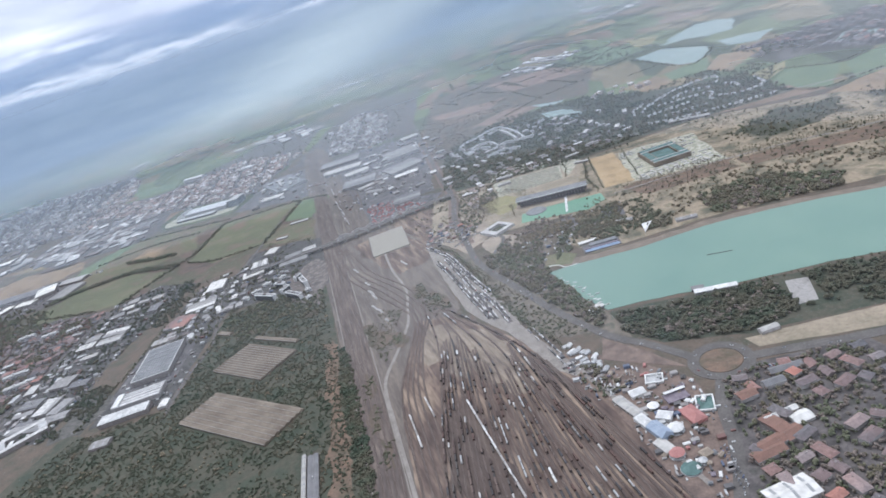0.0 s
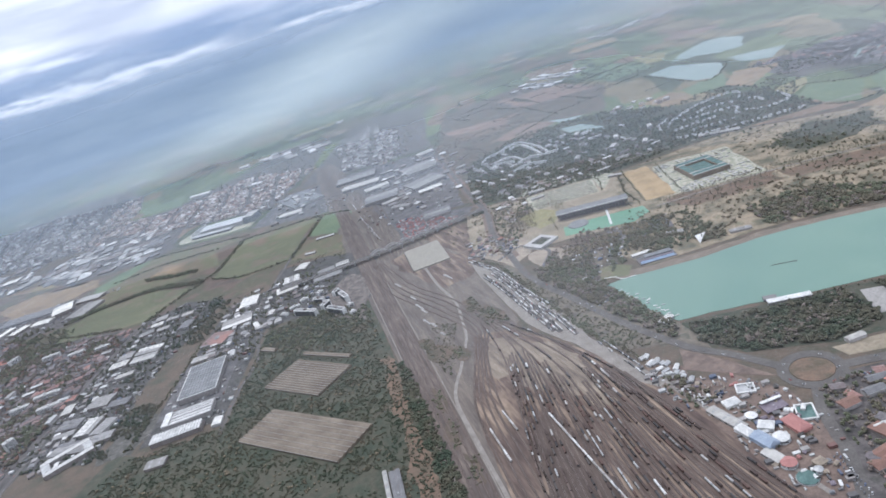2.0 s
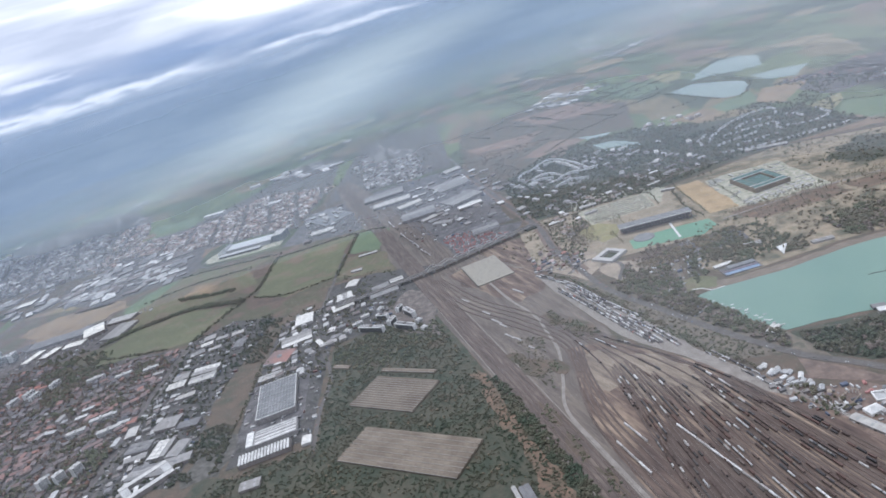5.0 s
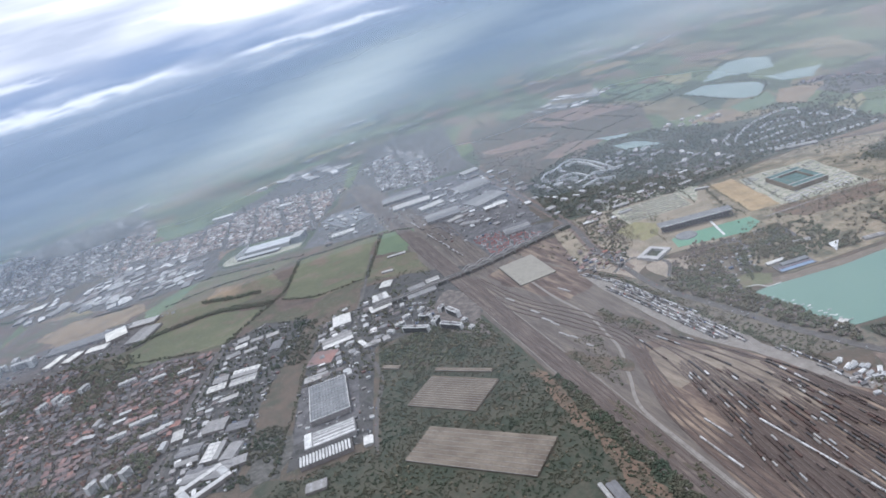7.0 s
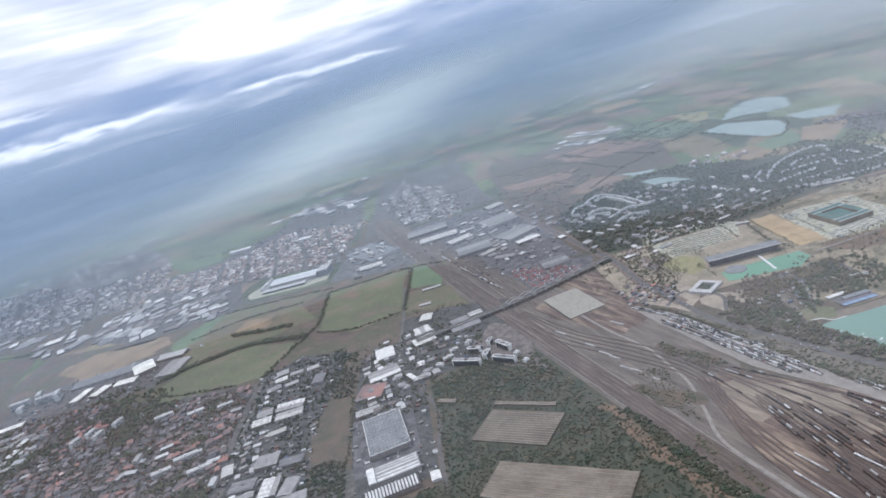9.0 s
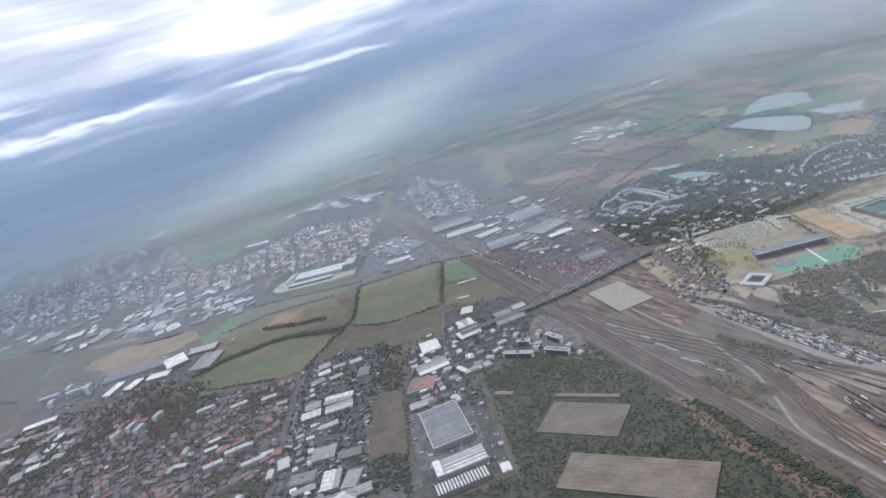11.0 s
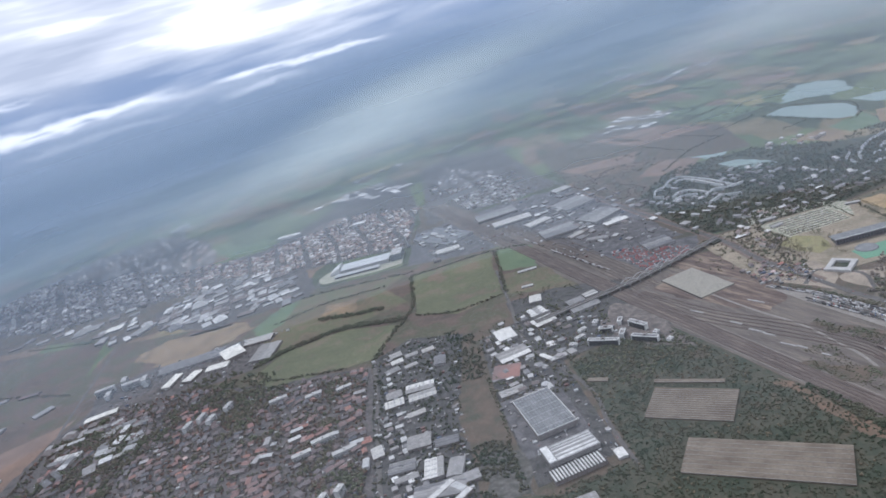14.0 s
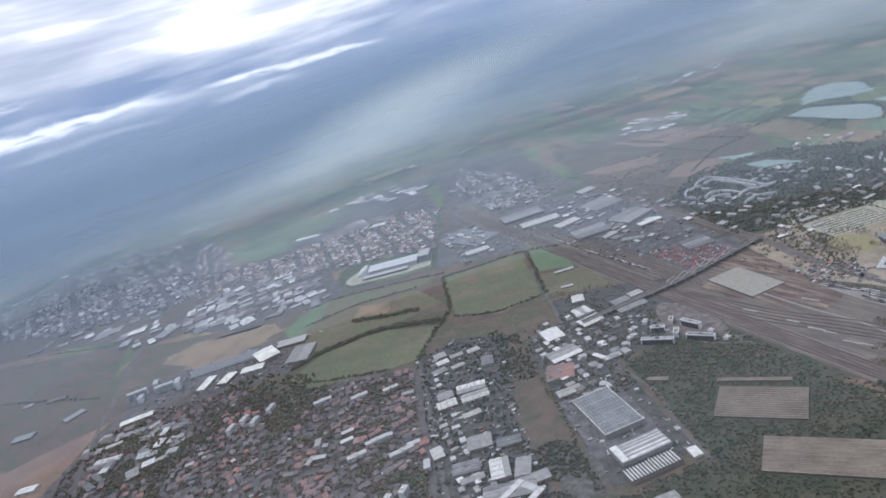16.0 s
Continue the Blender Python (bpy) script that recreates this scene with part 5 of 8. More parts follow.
part("low_wing", Geo().box(-60, 40, -45, -30, 1.2, 5), WALL, ob)
part("low_roof", Geo().box(-61, 41, -46, -29, 5, 5.4), FLAT_ROOF, ob)
for k in range(12):
    part("shop_front", Geo().box(-56 + 8 * k, -51 + 8 * k, -45.2, -45.0, 1.4, 4.2), DARK_GLASS, ob)
tagged(new("road", ribbon(Geo(), spline([(-590, 1352), (-690, 1352), (-770, 1368), (-790, 1398), (-775, 1436), (-740, 1460)]), 6, -0.05, 0.34).mesh("road", ASPHALT)), "grey road curving round the terrace", "road", kind="structure")

# the flat concrete platform beside the bridge
ob = thing("concrete_platform", pose(-190, 868, 0, 0, 0, 12), "flat grey concrete slab beside the bridge", "platform")
part("slab", Geo().box(-26, 26, -44, 44, -0.05, 1.6), SLAB, ob)
part("retaining_wall", Geo().box(-27, -26, -44, 44, -0.05, 1.3), DARK_STEEL, ob)

# the office block with its colonnade over the pool
ob = thing("office_block", pose(45, 848, 0, 0, 0, -7), "long grey-roofed office block on dark columns", "office building")
part("upper_storey", Geo().box(-46, 46, -6, 7, 4.2, 9), DARK_GLASS, ob)
part("roof", Geo().box(-48, 48, -8, 9, 9, 10), ROOF_LEAD, ob)
part("roof_edge", Geo().box(-48, 48, -8.5, -8.0, 9, 10.2), WHITE_PAINT, ob)
for k in range(24):
    part("column", Geo().box(-46.5 + k * 4.04, -45.7 + k * 4.04, -7.6, -6.9, -0.05, 9), PURPLE, ob)
part("lower_storey", Geo().box(-44, 44, -4, 6, -0.05, 4.2), DARK_GLASS, ob)
part("causeway", Geo().box(16, 19, -62, -8, 0.3, 0.7), WHITE_PAINT, ob)
part("round_wing", Geo().drum(-22, -34, 0.2, 1.2, 14, 13, 18), ROOF_LEAD, ob)
ob = thing("pavilion", pose(-35, 790, 0, 0, 0, 40), "low white building round an open court", "office building")
for x0, x1, y0, y1 in ((-17, 17, -15, -9), (-17, 17, 9, 15), (-17, -9, -9, 9), (11, 17, -9, 9)):
    part("wing", Geo().box(x0, x1, y0, y1, -0.05, 3.4), PARAPET, ob)
part("court", Geo().box(-9, 11, -9, 9, -0.05, 0.5), SCRUB, ob)

# the green glass offices round a court
ob = thing("office_block", pose(206, 884, 0, 0, 0, 5), "green-roofed glass office block round a court", "office building")
for x0, x1, y0, y1 in ((-25, 25, -32, -20), (-25, 25, 20, 32), (-25, -14, -20, 20), (14, 25, -20, 20)):
    wing = part("wing", Geo().box(x0, x1, y0, y1, -0.05, 6.5), OLD_GLASS, ob)
    part("roof", Geo().box(x0 + 1.5, x1 - 1.5, y0 + 1.5, y1 - 1.5, 6.5, 7), ROOF_TEAL, wing)
    for a, b in ((y0, y0 + 1.2), (y1 - 1.2, y1)):
        part("roof_rail", Geo().box(x0, x1, a, b, 6.5, 7.3), PARAPET, wing)
part("court", Geo().box(-14, 14, -20, 20, -0.05, 4), ROOF_TEAL, ob)
for k in range(9):
    r = random.Random(k)
    for j in range(3):
        part("terrace_wall", Geo().box(-50 + k * 11, -45 + k * 11 + 3 * r.random(), -64 + 4 * (k % 3) + j * 9, -61 + 4 * (k % 3) + j * 9, -0.05, 1.0), PARAPET, ob)
r = random.Random(41)
for k in range(70):
    u, v = r.uniform(-52, 56), r.uniform(-66, 66)
    if abs(u) > 28 or abs(v) > 35:
        long, turn = r.uniform(3, 14), r.choice((5, 5, 95))
        box = thing("planter", pose(206 + u, 884 + v, 0, 0, 0, turn), "low planted terrace wall on paving", "planter", "office terraces")
        part("wall", Geo().box(-long / 2, long / 2, -0.8, 0.8, 0.1, r.uniform(0.7, 1.3)), PARAPET, box)
        part("planting", Geo().box(-long / 2 + 0.2, long / 2 - 0.2, 0.8, 2.2, 0.1, r.uniform(0.5, 1.2)), LEAF, box)
sheet("paved_court", [(150, 820), (158, 955), (265, 950), (262, 812)], CONCRETE_TAN, 0.18, "pale paved terraces round the offices", "paving", wobble=6, step=9)

# lakeside
ob = thing("grandstand", pose(138, 506, 0, 0, 0, -8), "long white-roofed lakeside grandstand", "grandstand")
part("stand", Geo().box(-17, 17, -3, 2, -0.05, 2.2), CONCRETE, ob)
part("roof", Geo().box(-17.5, 17.5, -3.6, 3, 3.4, 3.8), WHITE_PAINT, ob)
for k in range(8):
    part("post", Geo().box(-16.5 + 4.7 * k, -16.2 + 4.7 * k, -3, -2.7, 2.2, 3.4), STEEL_GREY, ob)
ob = thing("boathouse", pose(126, 516, 0, 0, 0, -10), "dark boathouse at the lake bank", "boathouse")
part("wall", Geo().box(-5, 5, -3, 3, -0.05, 2.6), DARK_GLASS, ob)
part("roof", Geo().gable(-5.4, 5.4, -3.4, 3.4, 2.6, 4.2), ROOF_GREY, ob)
ob = thing("floating_boom", pose(165, 570, 0.25, 0, 0, -11), "dark floating boom on the lake", "boom")
for k in range(9):
    part("float", Geo().box(-11 + k * 2.5, -9 + k * 2.5, -0.35, 0.35, -0.1, 0.5), DARK_STEEL, ob)
ob = thing("swimming_pool", pose(72, 656, 0, 0, 0, 0), "blue lakeside swimming pool with paved rim", "pool")
part("rim", Geo().box(-20, 20, -7.5, 12, -0.05, 0.9), YARD, ob)
part("basin", Geo().box(-18, 18, -6.5, 0.5, 0.9, 1.0), BLUE, ob)
part("bath_house", Geo().box(-12, 17, 3, 10, 0.9, 3.2), ROOF_LEAD, ob)
part("deck", Geo().box(-18, 18, -0.5, 2.5, 1.0, 1.6), PURPLE, ob)
ob = thing("jetty", pose(26, 634, 0.2, 0, 0, 0), "white curved floating jetty at the lake end", "jetty")
part("deck", ribbon(Geo(), spline([(-15, 8), (-4, 5), (2, -4), (16, -4)], 3.0), 1.0, 0.0, 0.5), WHITE_PAINT, ob)
r = random.Random(43)
for k in range(26):
    x, y = r.uniform(38, 88), r.uniform(715, 764)
    wall = thing("terrace_step", pose(x, y, 0, 0, 0, -4 + r.uniform(-3, 3)), "pale low terrace wall between pool and lake", "garden wall", "garden terraces")
    part("wall", Geo().box(-r.uniform(3, 9), r.uniform(3, 9), -0.7, 0.7, 0, 1.0), TRACK_DIRT, wall)
# small boats moored at the end of the lake
r = random.Random(61)
for k in range(18):
    u = k / 17
    x, y = 16 + 34 * u + r.uniform(0, 8), 606 - 76 * u + r.uniform(-4, 4)
    hull = Geo().add([(-1.8, -0.5, 0.0), (1.2, -0.5, 0.0), (2.0, 0, 0.0), (1.2, 0.5, 0.0), (-1.8, 0.5, 0.0), (-1.9, -0.6, 0.5), (1.3, -0.6, 0.5), (2.3, 0, 0.6), (1.3, 0.6, 0.5), (-1.9, 0.6, 0.5)], [(4, 3, 2, 1, 0), (5, 6, 7, 8, 9), (0, 1, 6, 5), (1, 2, 7, 6), (2, 3, 8, 7), (3, 4, 9, 8), (4, 0, 5, 9)])
    boat = tagged(new("rowing_boat", hull.mesh("rowing_boat", WHITE_PAINT if k % 3 else STEEL_GREY)), "pale rowing boat moored at the lake end", "boat", "moored boats")
    boat.matrix_basis = pose(x, y, 0.26, 0, 0, r.uniform(-30, 30))
ob = thing("sail_roof", pose(124, 668, 0), "white triangular sail roof at the shore", "canopy")
part("sail", Geo().add([(-4, 6, 4.5), (7, 4.5, 6), (-4.5, -10, 1.5), (-4, 6, 4.2), (7, 4.5, 5.7), (-4.5, -10, 1.2)], [(0, 2, 1), (3, 4, 5), (0, 1, 4, 3), (1, 2, 5, 4), (2, 0, 3, 5)]), WHITE_PAINT, ob)
for x, y, z in ((-3.7, 5.2, 4.4), (6.2, 4.3, 5.6), (-4.2, -9.0, 1.5)):
    part("mast", Geo().box(x - 0.2, x + 0.2, y - 0.2, y + 0.2, -0.05, z), STEEL_GREY, ob)
shed(108, 705, 18, 7, 3, -10, ROOF_WHITE, "small white restaurant beside the lake")
shed(165, 665, 22, 7, 3, -5, ROOF_WHITE, "small white lido building beside the lake")
shed(60, 675, 20, 6, 3, 5, ROOF_WHITE, "white boathouse beside the lake")
shed(40, 528, 14, 8, 3, 40, ROOF_WHITE, "white clubhouse at the end of the lake", bays=2)
shed(150, 432, 14, 6, 4, 10, ROOF_WHITE, "white villa beside the roundabout")
sheet("tennis_court", [(189, 493), (206, 490), (197, 455), (180, 455)], CONCRETE, 0.3, "pale tennis court among trees", "tennis court", wobble=0.5)
shed(-463, 887, 35, 27, 6, 97, ROOF_WHITE, "square hall with clean white roof")
shed(-464, 826, 42, 30, 5, 12, ROOF_WHITE, "white-roofed works hall with three bays", bays=3)
shed(-408, 570, 14, 10, 4, 95, ROOF_WHITE, "small white-roofed store beside the lane")

# ---- houses ----


def house_kind(w, d, h, ridge, hip, label, roof=None, group="houses of the town", category="house"):
    ob = thing("house", pose(0, 0, 0), label, category, group)
    part("wall", Geo().box(-w / 2, w / 2, -d / 2, d / 2, -0.05, h), WALL, ob)
    part("roof", Geo().gable(-w / 2 - 0.35, w / 2 + 0.35, -d / 2 - 0.35, d / 2 + 0.35, h, h + ridge, hip), roof or ROOF_TILE, ob)
    part("chimney", Geo().box(w * 0.2, w * 0.2 + 0.5, -0.2, 0.3, h + ridge * 0.5, h + ridge + 0.5), WALL, ob)
    return ob


HOUSES = [
    house_kind(9, 6, 2.6, 1.6, 0.0, "two-storey house with clay tile gable roof"),
    house_kind(7.5, 7, 2.8, 1.7, 3.0, "square villa with hipped clay tile roof"),
    house_kind(13, 6.5, 3.4, 1.6, 2.5, "long house with hipped clay tile roof"),
    house_kind(11, 8, 3.8, 1.5, 3.4, "three-storey house with hipped clay tile roof"),
    house_kind(16, 7, 5.0, 0.6, 0.0, "apartment block with pale flat roof", FLAT_ROOF, category="apartment block"),
]
PLACED = [0] * len(HOUSES)


def put_house(kind, x, y, turn):
    m = pose(x, y, 0, 0, 0, turn)
    if PLACED[kind] == 0:
        HOUSES[kind].matrix_basis = m
    else:
        copy_thing(HOUSES[kind], m)
    PLACED[kind] += 1


def rows_of_plots(outline, dx, dy, turn, jitter, seed, lane=6, keep=0.93):
    """Plots on a turned grid inside an outline, with lanes left open."""
    r = random.Random(seed)
    xs, ys = [p[0] for p in outline], [p[1] for p in outline]
    cx, cy = sum(xs) / len(xs), sum(ys) / len(ys)
    reach = max(max(xs) - min(xs), max(ys) - min(ys))
    c, s = math.cos(radians(turn)), math.sin(radians(turn))
    out = []
    for i in range(-int(reach / dx), int(reach / dx) + 1):
        for j in range(-int(reach / dy), int(reach / dy) + 1):
            if i % lane == 0 or j % (lane + 2) == 0 or r.random() > keep:
                continue
            u, v = i * dx + r.uniform(-jitter, jitter), j * dy + r.uniform(-jitter, jitter)
            x, y = cx + u * c - v * s, cy + u * s + v * c
            if inside(x, y, outline):
                swing = 40 * noise.noise((x * 0.008, y * 0.008, seed))
                out.append((x + 6 * noise.noise((x * 0.02, y * 0.02, 5.5)), y + 6 * noise.noise((x * 0.02, y * 0.02, 8.5)), turn + swing + 90 * r.randrange(2) + r.uniform(-14, 14), r.random()))
    return out


def far_houses(name, plots, low, high, wide, roofs, label, flat=0.3, sides=None, deep=0.7):
    """Many houses or sheds too small to tell apart, as one mesh of walls and one of roofs."""
    r = random.Random(len(plots))
    walls, tops = Geo(), Geo()
    for x, y, turn, pick in plots:
        w, d, h = r.uniform(*wide), r.uniform(*wide) * deep, r.uniform(low, high)
        rise = 0.3 if pick < flat else d * 0.24
        c, s = math.cos(radians(turn)), math.sin(radians(turn))
        local = Geo().box(-w / 2, w / 2, -d / 2, d / 2, -0.05, h)
        walls.add([(x + a * c - b * s, y + a * s + b * c, z) for a, b, z in local.v], local.f)
        local = Geo().gable(-w / 2 - 0.3, w / 2 + 0.3, -d / 2 - 0.3, d / 2 + 0.3, h, h + rise, 0.0 if pick < 0.6 else d * 0.4)
        tops.add([(x + a * c - b * s, y + a * s + b * c, z) for a, b, z in local.v], local.f)
    ob = thing(name, pose(0, 0, 0), label, "houses", kind="stuff")
    tagged(part("walls", walls, sides or WALL_FAR, ob), kind="stuff")
    tagged(part("roofs", tops, roofs, ob), kind="stuff")
    return ob


def clear_of_roads(x, y, gap):
    return all(min((Vector((x, y)) - p).length for p in line) > width / 2 + gap for line, width in TRAFFIC)


def town_green(x, y):
    """How leafy a quarter of the town is: above about 0.15 trees close over the gardens."""
    belt = max(0.0, 1.0 - math.hypot((x + 850) / 85, (y - 965) / 75))
    north = min(1.0, max(0.0, (y - 850) / 100)) * min(1.0, max(0.0, (-740 - x) / 60))
    return 0.8 * noise.noise((x * 0.013, y * 0.013, 3.7)) + 0.5 * noise.noise((x * 0.03, y * 0.03, 9.1)) + 0.8 * belt + 0.35 * north - 0.25


town = rows_of_plots([(-662, 500), (-668, 915), (-870, 978), (-960, 1040), (-1100, 1030), (-1160, 940), (-1180, 780), (-1000, 580), (-800, 480)], 12.0, 11.0, 14, 4.4, 11, keep=0.74)
town = [p for p in town if clear_of_roads(p[0], p[1], 5) and town_green(p[0], p[1]) < 0.16 + 0.3 * (p[3] - 0.5)]
town.sort(key=lambda p: (p[0] + 640) ** 2 + (p[1] - 620) ** 2)
for x, y, turn, pick in town[:250]:
    put_house(4 if pick < 0.09 else 3 if pick < 0.2 else 2 if pick < 0.36 else 1 if pick < 0.62 else 0, x, y, turn)
far_houses("town_houses", town[250:], 2.2, 4, (7, 12), ROOF_TILE_FAR, "dense red-roofed houses of the town", 0.12)

suburb = rows_of_plots([(104, 385), (135, 396), (190, 390), (200, 330), (140, 255), (80, 250), (96, 330)], 15, 14, 10, 2, 7, lane=5)
for x, y, turn, pick in suburb:
    put_house(2 if pick < 0.3 else 1 if pick < 0.6 else 0, x, y, turn)
estate = rows_of_plots([(-550, 560), (-640, 560), (-650, 930), (-560, 950), (-530, 930), (-560, 760)], 15, 14, 5, 3, 3)

far_houses("suburb_houses", rows_of_plots([(-100, 1040), (-105, 1280), (20, 1350), (200, 1230), (230, 1040), (90, 1000), (-20, 1010)], 24, 23, 20, 7, 21, keep=0.7), 2.5, 5, (8, 18), CITY_ROOF, "pale apartment houses among trees", 0.7, CITY_WALL, 0.38)
far_houses("far_sheds", rows_of_plots([(-1153, 1437), (-1206, 1570), (-1116, 1662), (-920, 1659), (-875, 1571), (-822, 1350), (-1017, 1345)], 24, 24, 15, 8, 31, lane=11, keep=0.9), 1.8, 3.6, (14, 42), FAR_SHEET_ROOF, "white and grey sheds of a distant estate", 0.8)
far_houses("far_town", rows_of_plots([(-1139, 1740), (-870, 1575), (-591, 1478), (-538, 1814), (-773, 1983), (-871, 1902), (-991, 1815), (-1143, 1890)], 12.5, 12.5, 10, 4, 41, keep=0.9), 2.6, 6, (7, 13), PINK_ROOF, "pinkish roofs and pale walls of a sunlit town", 0.35, PINK_WALL)
far_houses("far_town", rows_of_plots([(-810, 2251), (-593, 2033), (-560, 2150), (-624, 2300), (-746, 2340)], 34, 30, 20, 8, 45, lane=9, keep=0.85), 4, 7, (24, 52), FAR_WHITE, "long white roofs of works behind the town", 0.9)
far_houses("far_town", rows_of_plots([(-2072, 2345), (-1806, 1870), (-1572, 1735), (-1238, 1668), (-1210, 1740), (-1311, 2074), (-1500, 2560), (-1681, 2630), (-1910, 2437)], 19, 19, 25, 7, 43, keep=0.85), 4, 10, (8, 19), CITY_ROOF, "pale blocks of a distant city", 0.6, CITY_WALL)
far_houses("far_town", rows_of_plots([(-1235, 1680), (-1125, 1670), (-1140, 1890), (-1180, 2050), (-1290, 2300), (-1350, 2300), (-1300, 2080), (-1200, 1760)], 17, 17, 15, 6, 48, keep=0.8), 3, 7, (7, 17), PINK_ROOF, "mixed roofs between town and city", 0.5, PINK_WALL)
far_houses("far_sheds", rows_of_plots([(-1290, 1440), (-1180, 1440), (-1230, 1580), (-1300, 1680), (-1560, 1700), (-1640, 1650), (-1400, 1540)], 36, 30, 12, 11, 49, lane=12, keep=0.5), 3, 5, (14, 36), FAR_SHEET_ROOF, "scattered sheds on waste ground before a city", 0.8)
far_houses("far_town", rows_of_plots([(-1680, 2650), (-1480, 2600), (-1320, 2150), (-1250, 2150), (-1360, 2500), (-1500, 2800)], 36, 36, 25, 14, 44, keep=0.6), 4, 9, (10, 26), CITY_ROOF, "scattered pale blocks at a city's edge", 0.6, CITY_WALL)
far_houses("far_town", rows_of_plots([(-482, 1968), (-421, 2272), (-289, 1921), (-250, 1606), (-337, 1590), (-430, 1640)], 14, 14, 5, 5, 47, keep=0.88), 3, 7, (7, 16), CITY_ROOF, "blue-grey roofs beside the railway", 0.5, CITY_WALL)
far_houses("far_town", rows_of_plots([(62, 2009), (152, 2180), (311, 2040), (154, 1907)], 34, 15, 33, 3, 53, lane=9, keep=0.8), 3, 4, (16, 30), FAR_WHITE, "white roofs of distant works", 0.9)
far_houses("far_town", rows_of_plots([(500, 1390), (770, 1410), (810, 1210), (650, 1100), (560, 1180), (595, 1290)], 16, 16, 25, 5, 59, keep=0.8), 3, 7, (7, 14), ROOF_TILE_FAR, "mauve and red roofs of a small town", 0.3)
far_houses("far_town", rows_of_plots([(190, 1360), (250, 1420), (330, 1330), (280, 1290)], 17, 17, 25, 5, 60, keep=0.7), 3, 6, (8, 14), PINK_ROOF, "roofs of a hamlet behind the woods", 0.4, PINK_WALL)
far_houses("far_town", rows_of_plots([(-1350, 900), (-1420, 1150), (-1700, 1250), (-1650, 950)], 45, 45, 25, 14, 61, keep=0.45), 5, 9, (12, 24), FAR_SHEET_ROOF, "scattered farm sheds among fields", 0.5)
scattered = random.Random(77)
hamlets = [(scattered.uniform(-2600, 1300), scattered.uniform(2500, 4300), scattered.uniform(0, 40)) for k in range(34)]
farms = [(x + scattered.gauss(0, 85), y + scattered.gauss(0, 35), turn + scattered.uniform(-8, 8), scattered.random()) for x, y, turn in hamlets for k in range(scattered.choice((3, 6, 10, 18)))]
far_houses("far_farms", farms, 4, 7, (10, 36), FAR_WHITE, "far hamlets and farm sheds in haze", 0.7)
# long pale works standing alone among the far fields
for ax, ay, bx, by in ((-1532, 2688, -1475, 2767), (-1459, 3343, -1257, 3272), (-697, 3264, -540, 3238), (-960, 1954, -892, 1939), (-725, 1835, -690, 1824), (-882, 2228, -848, 2231)):
    long = math.hypot(bx - ax, by - ay)
    hall = thing("far_hall", pose((ax + bx) / 2, (ay + by) / 2, 0, 0, 0, math.degrees(math.atan2(by - ay, bx - ax))), "long pale hall standing in far fields", "industrial building", "far halls")
    part("wall", Geo().box(-long / 2, long / 2, -11, 11, -0.05, 7), CITY_WALL, hall)
    part("roof", Geo().gable(-long / 2 - 0.5, long / 2 + 0.5, -11.5, 11.5, 7, 9), WHITE_PAINT, hall)
far_houses("town_works", rows_of_plots([(-1165, 1050), (-1060, 1010), (-1000, 890), (-1060, 860), (-1150, 900), (-1180, 980)], 24, 19, 8, 6, 69, lane=12, keep=0.75), 3, 4.5, (10, 26), FAR_SHEET_ROOF, "pale stores and sheds at the town's edge", 0.8)
far_houses("garden_houses", [p for p in rows_of_plots([(-80, 980), (-10, 1040), (84, 1026), (72, 994), (-34, 994), (-34, 915), (-66, 880)], 15, 14, 20, 4, 71, lane=9, keep=0.55) if clear_of_roads(p[0], p[1], 4)], 2.6, 4, (6, 11), PINK_ROOF, "pinkish houses in gardens beside the offices", 0.3, PINK_WALL)
far_houses("small_works", [p for p in estate if clear_of_roads(p[0], p[1], 6)][:40], 2.5, 4, (6, 10), FAR_SHEET_ROOF, "small outbuildings between the sheds", 0.8)
far_houses("small_works", rows_of_plots([(-412, 700), (-500, 720), (-500, 920), (-420, 940), (-360, 900), (-410, 790)], 17, 17, 9, 4, 63, keep=0.7), 2.5, 4, (7, 12), FAR_SHEET_ROOF, "small works and houses along the lane", 0.6)
far_houses("small_works", rows_of_plots([(-300, 1290), (-350, 1480), (-180, 1560), (-100, 1380), (-110, 1100), (-230, 1070)], 24, 24, 9, 8, 65, keep=0.5), 2.5, 4, (8, 22), FAR_SHEET_ROOF, "small stores between the distribution halls", 0.8)
far_houses("small_works", rows_of_plots([(-540, 1300), (-440, 1330), (-470, 1560), (-570, 1520)], 20, 20, 9, 5, 67, keep=0.7), 3, 5, (8, 18), FAR_SHEET_ROOF, "small stores round the shopping centre", 0.8)

# curved terraces of the wooded suburb


def terrace(points, wide, high, label):
    line = spline(points, 5.0)
    ob = thing("terraced_block", pose(0, 0, 0), label, "apartment block", "curved terraces")
    part("wall", ribbon(Geo(), line, wide, -0.05, high), WHITE_PAINT, ob)
    part("roof", ribbon(Geo(), line, wide * 0.8, high, high + 0.6), FLAT_ROOF, ob)
    part("balcony", ribbon(Geo(), line, 0.8, high * 0.45, high * 0.6, -wide / 2 - 0.4), PARAPET, ob)


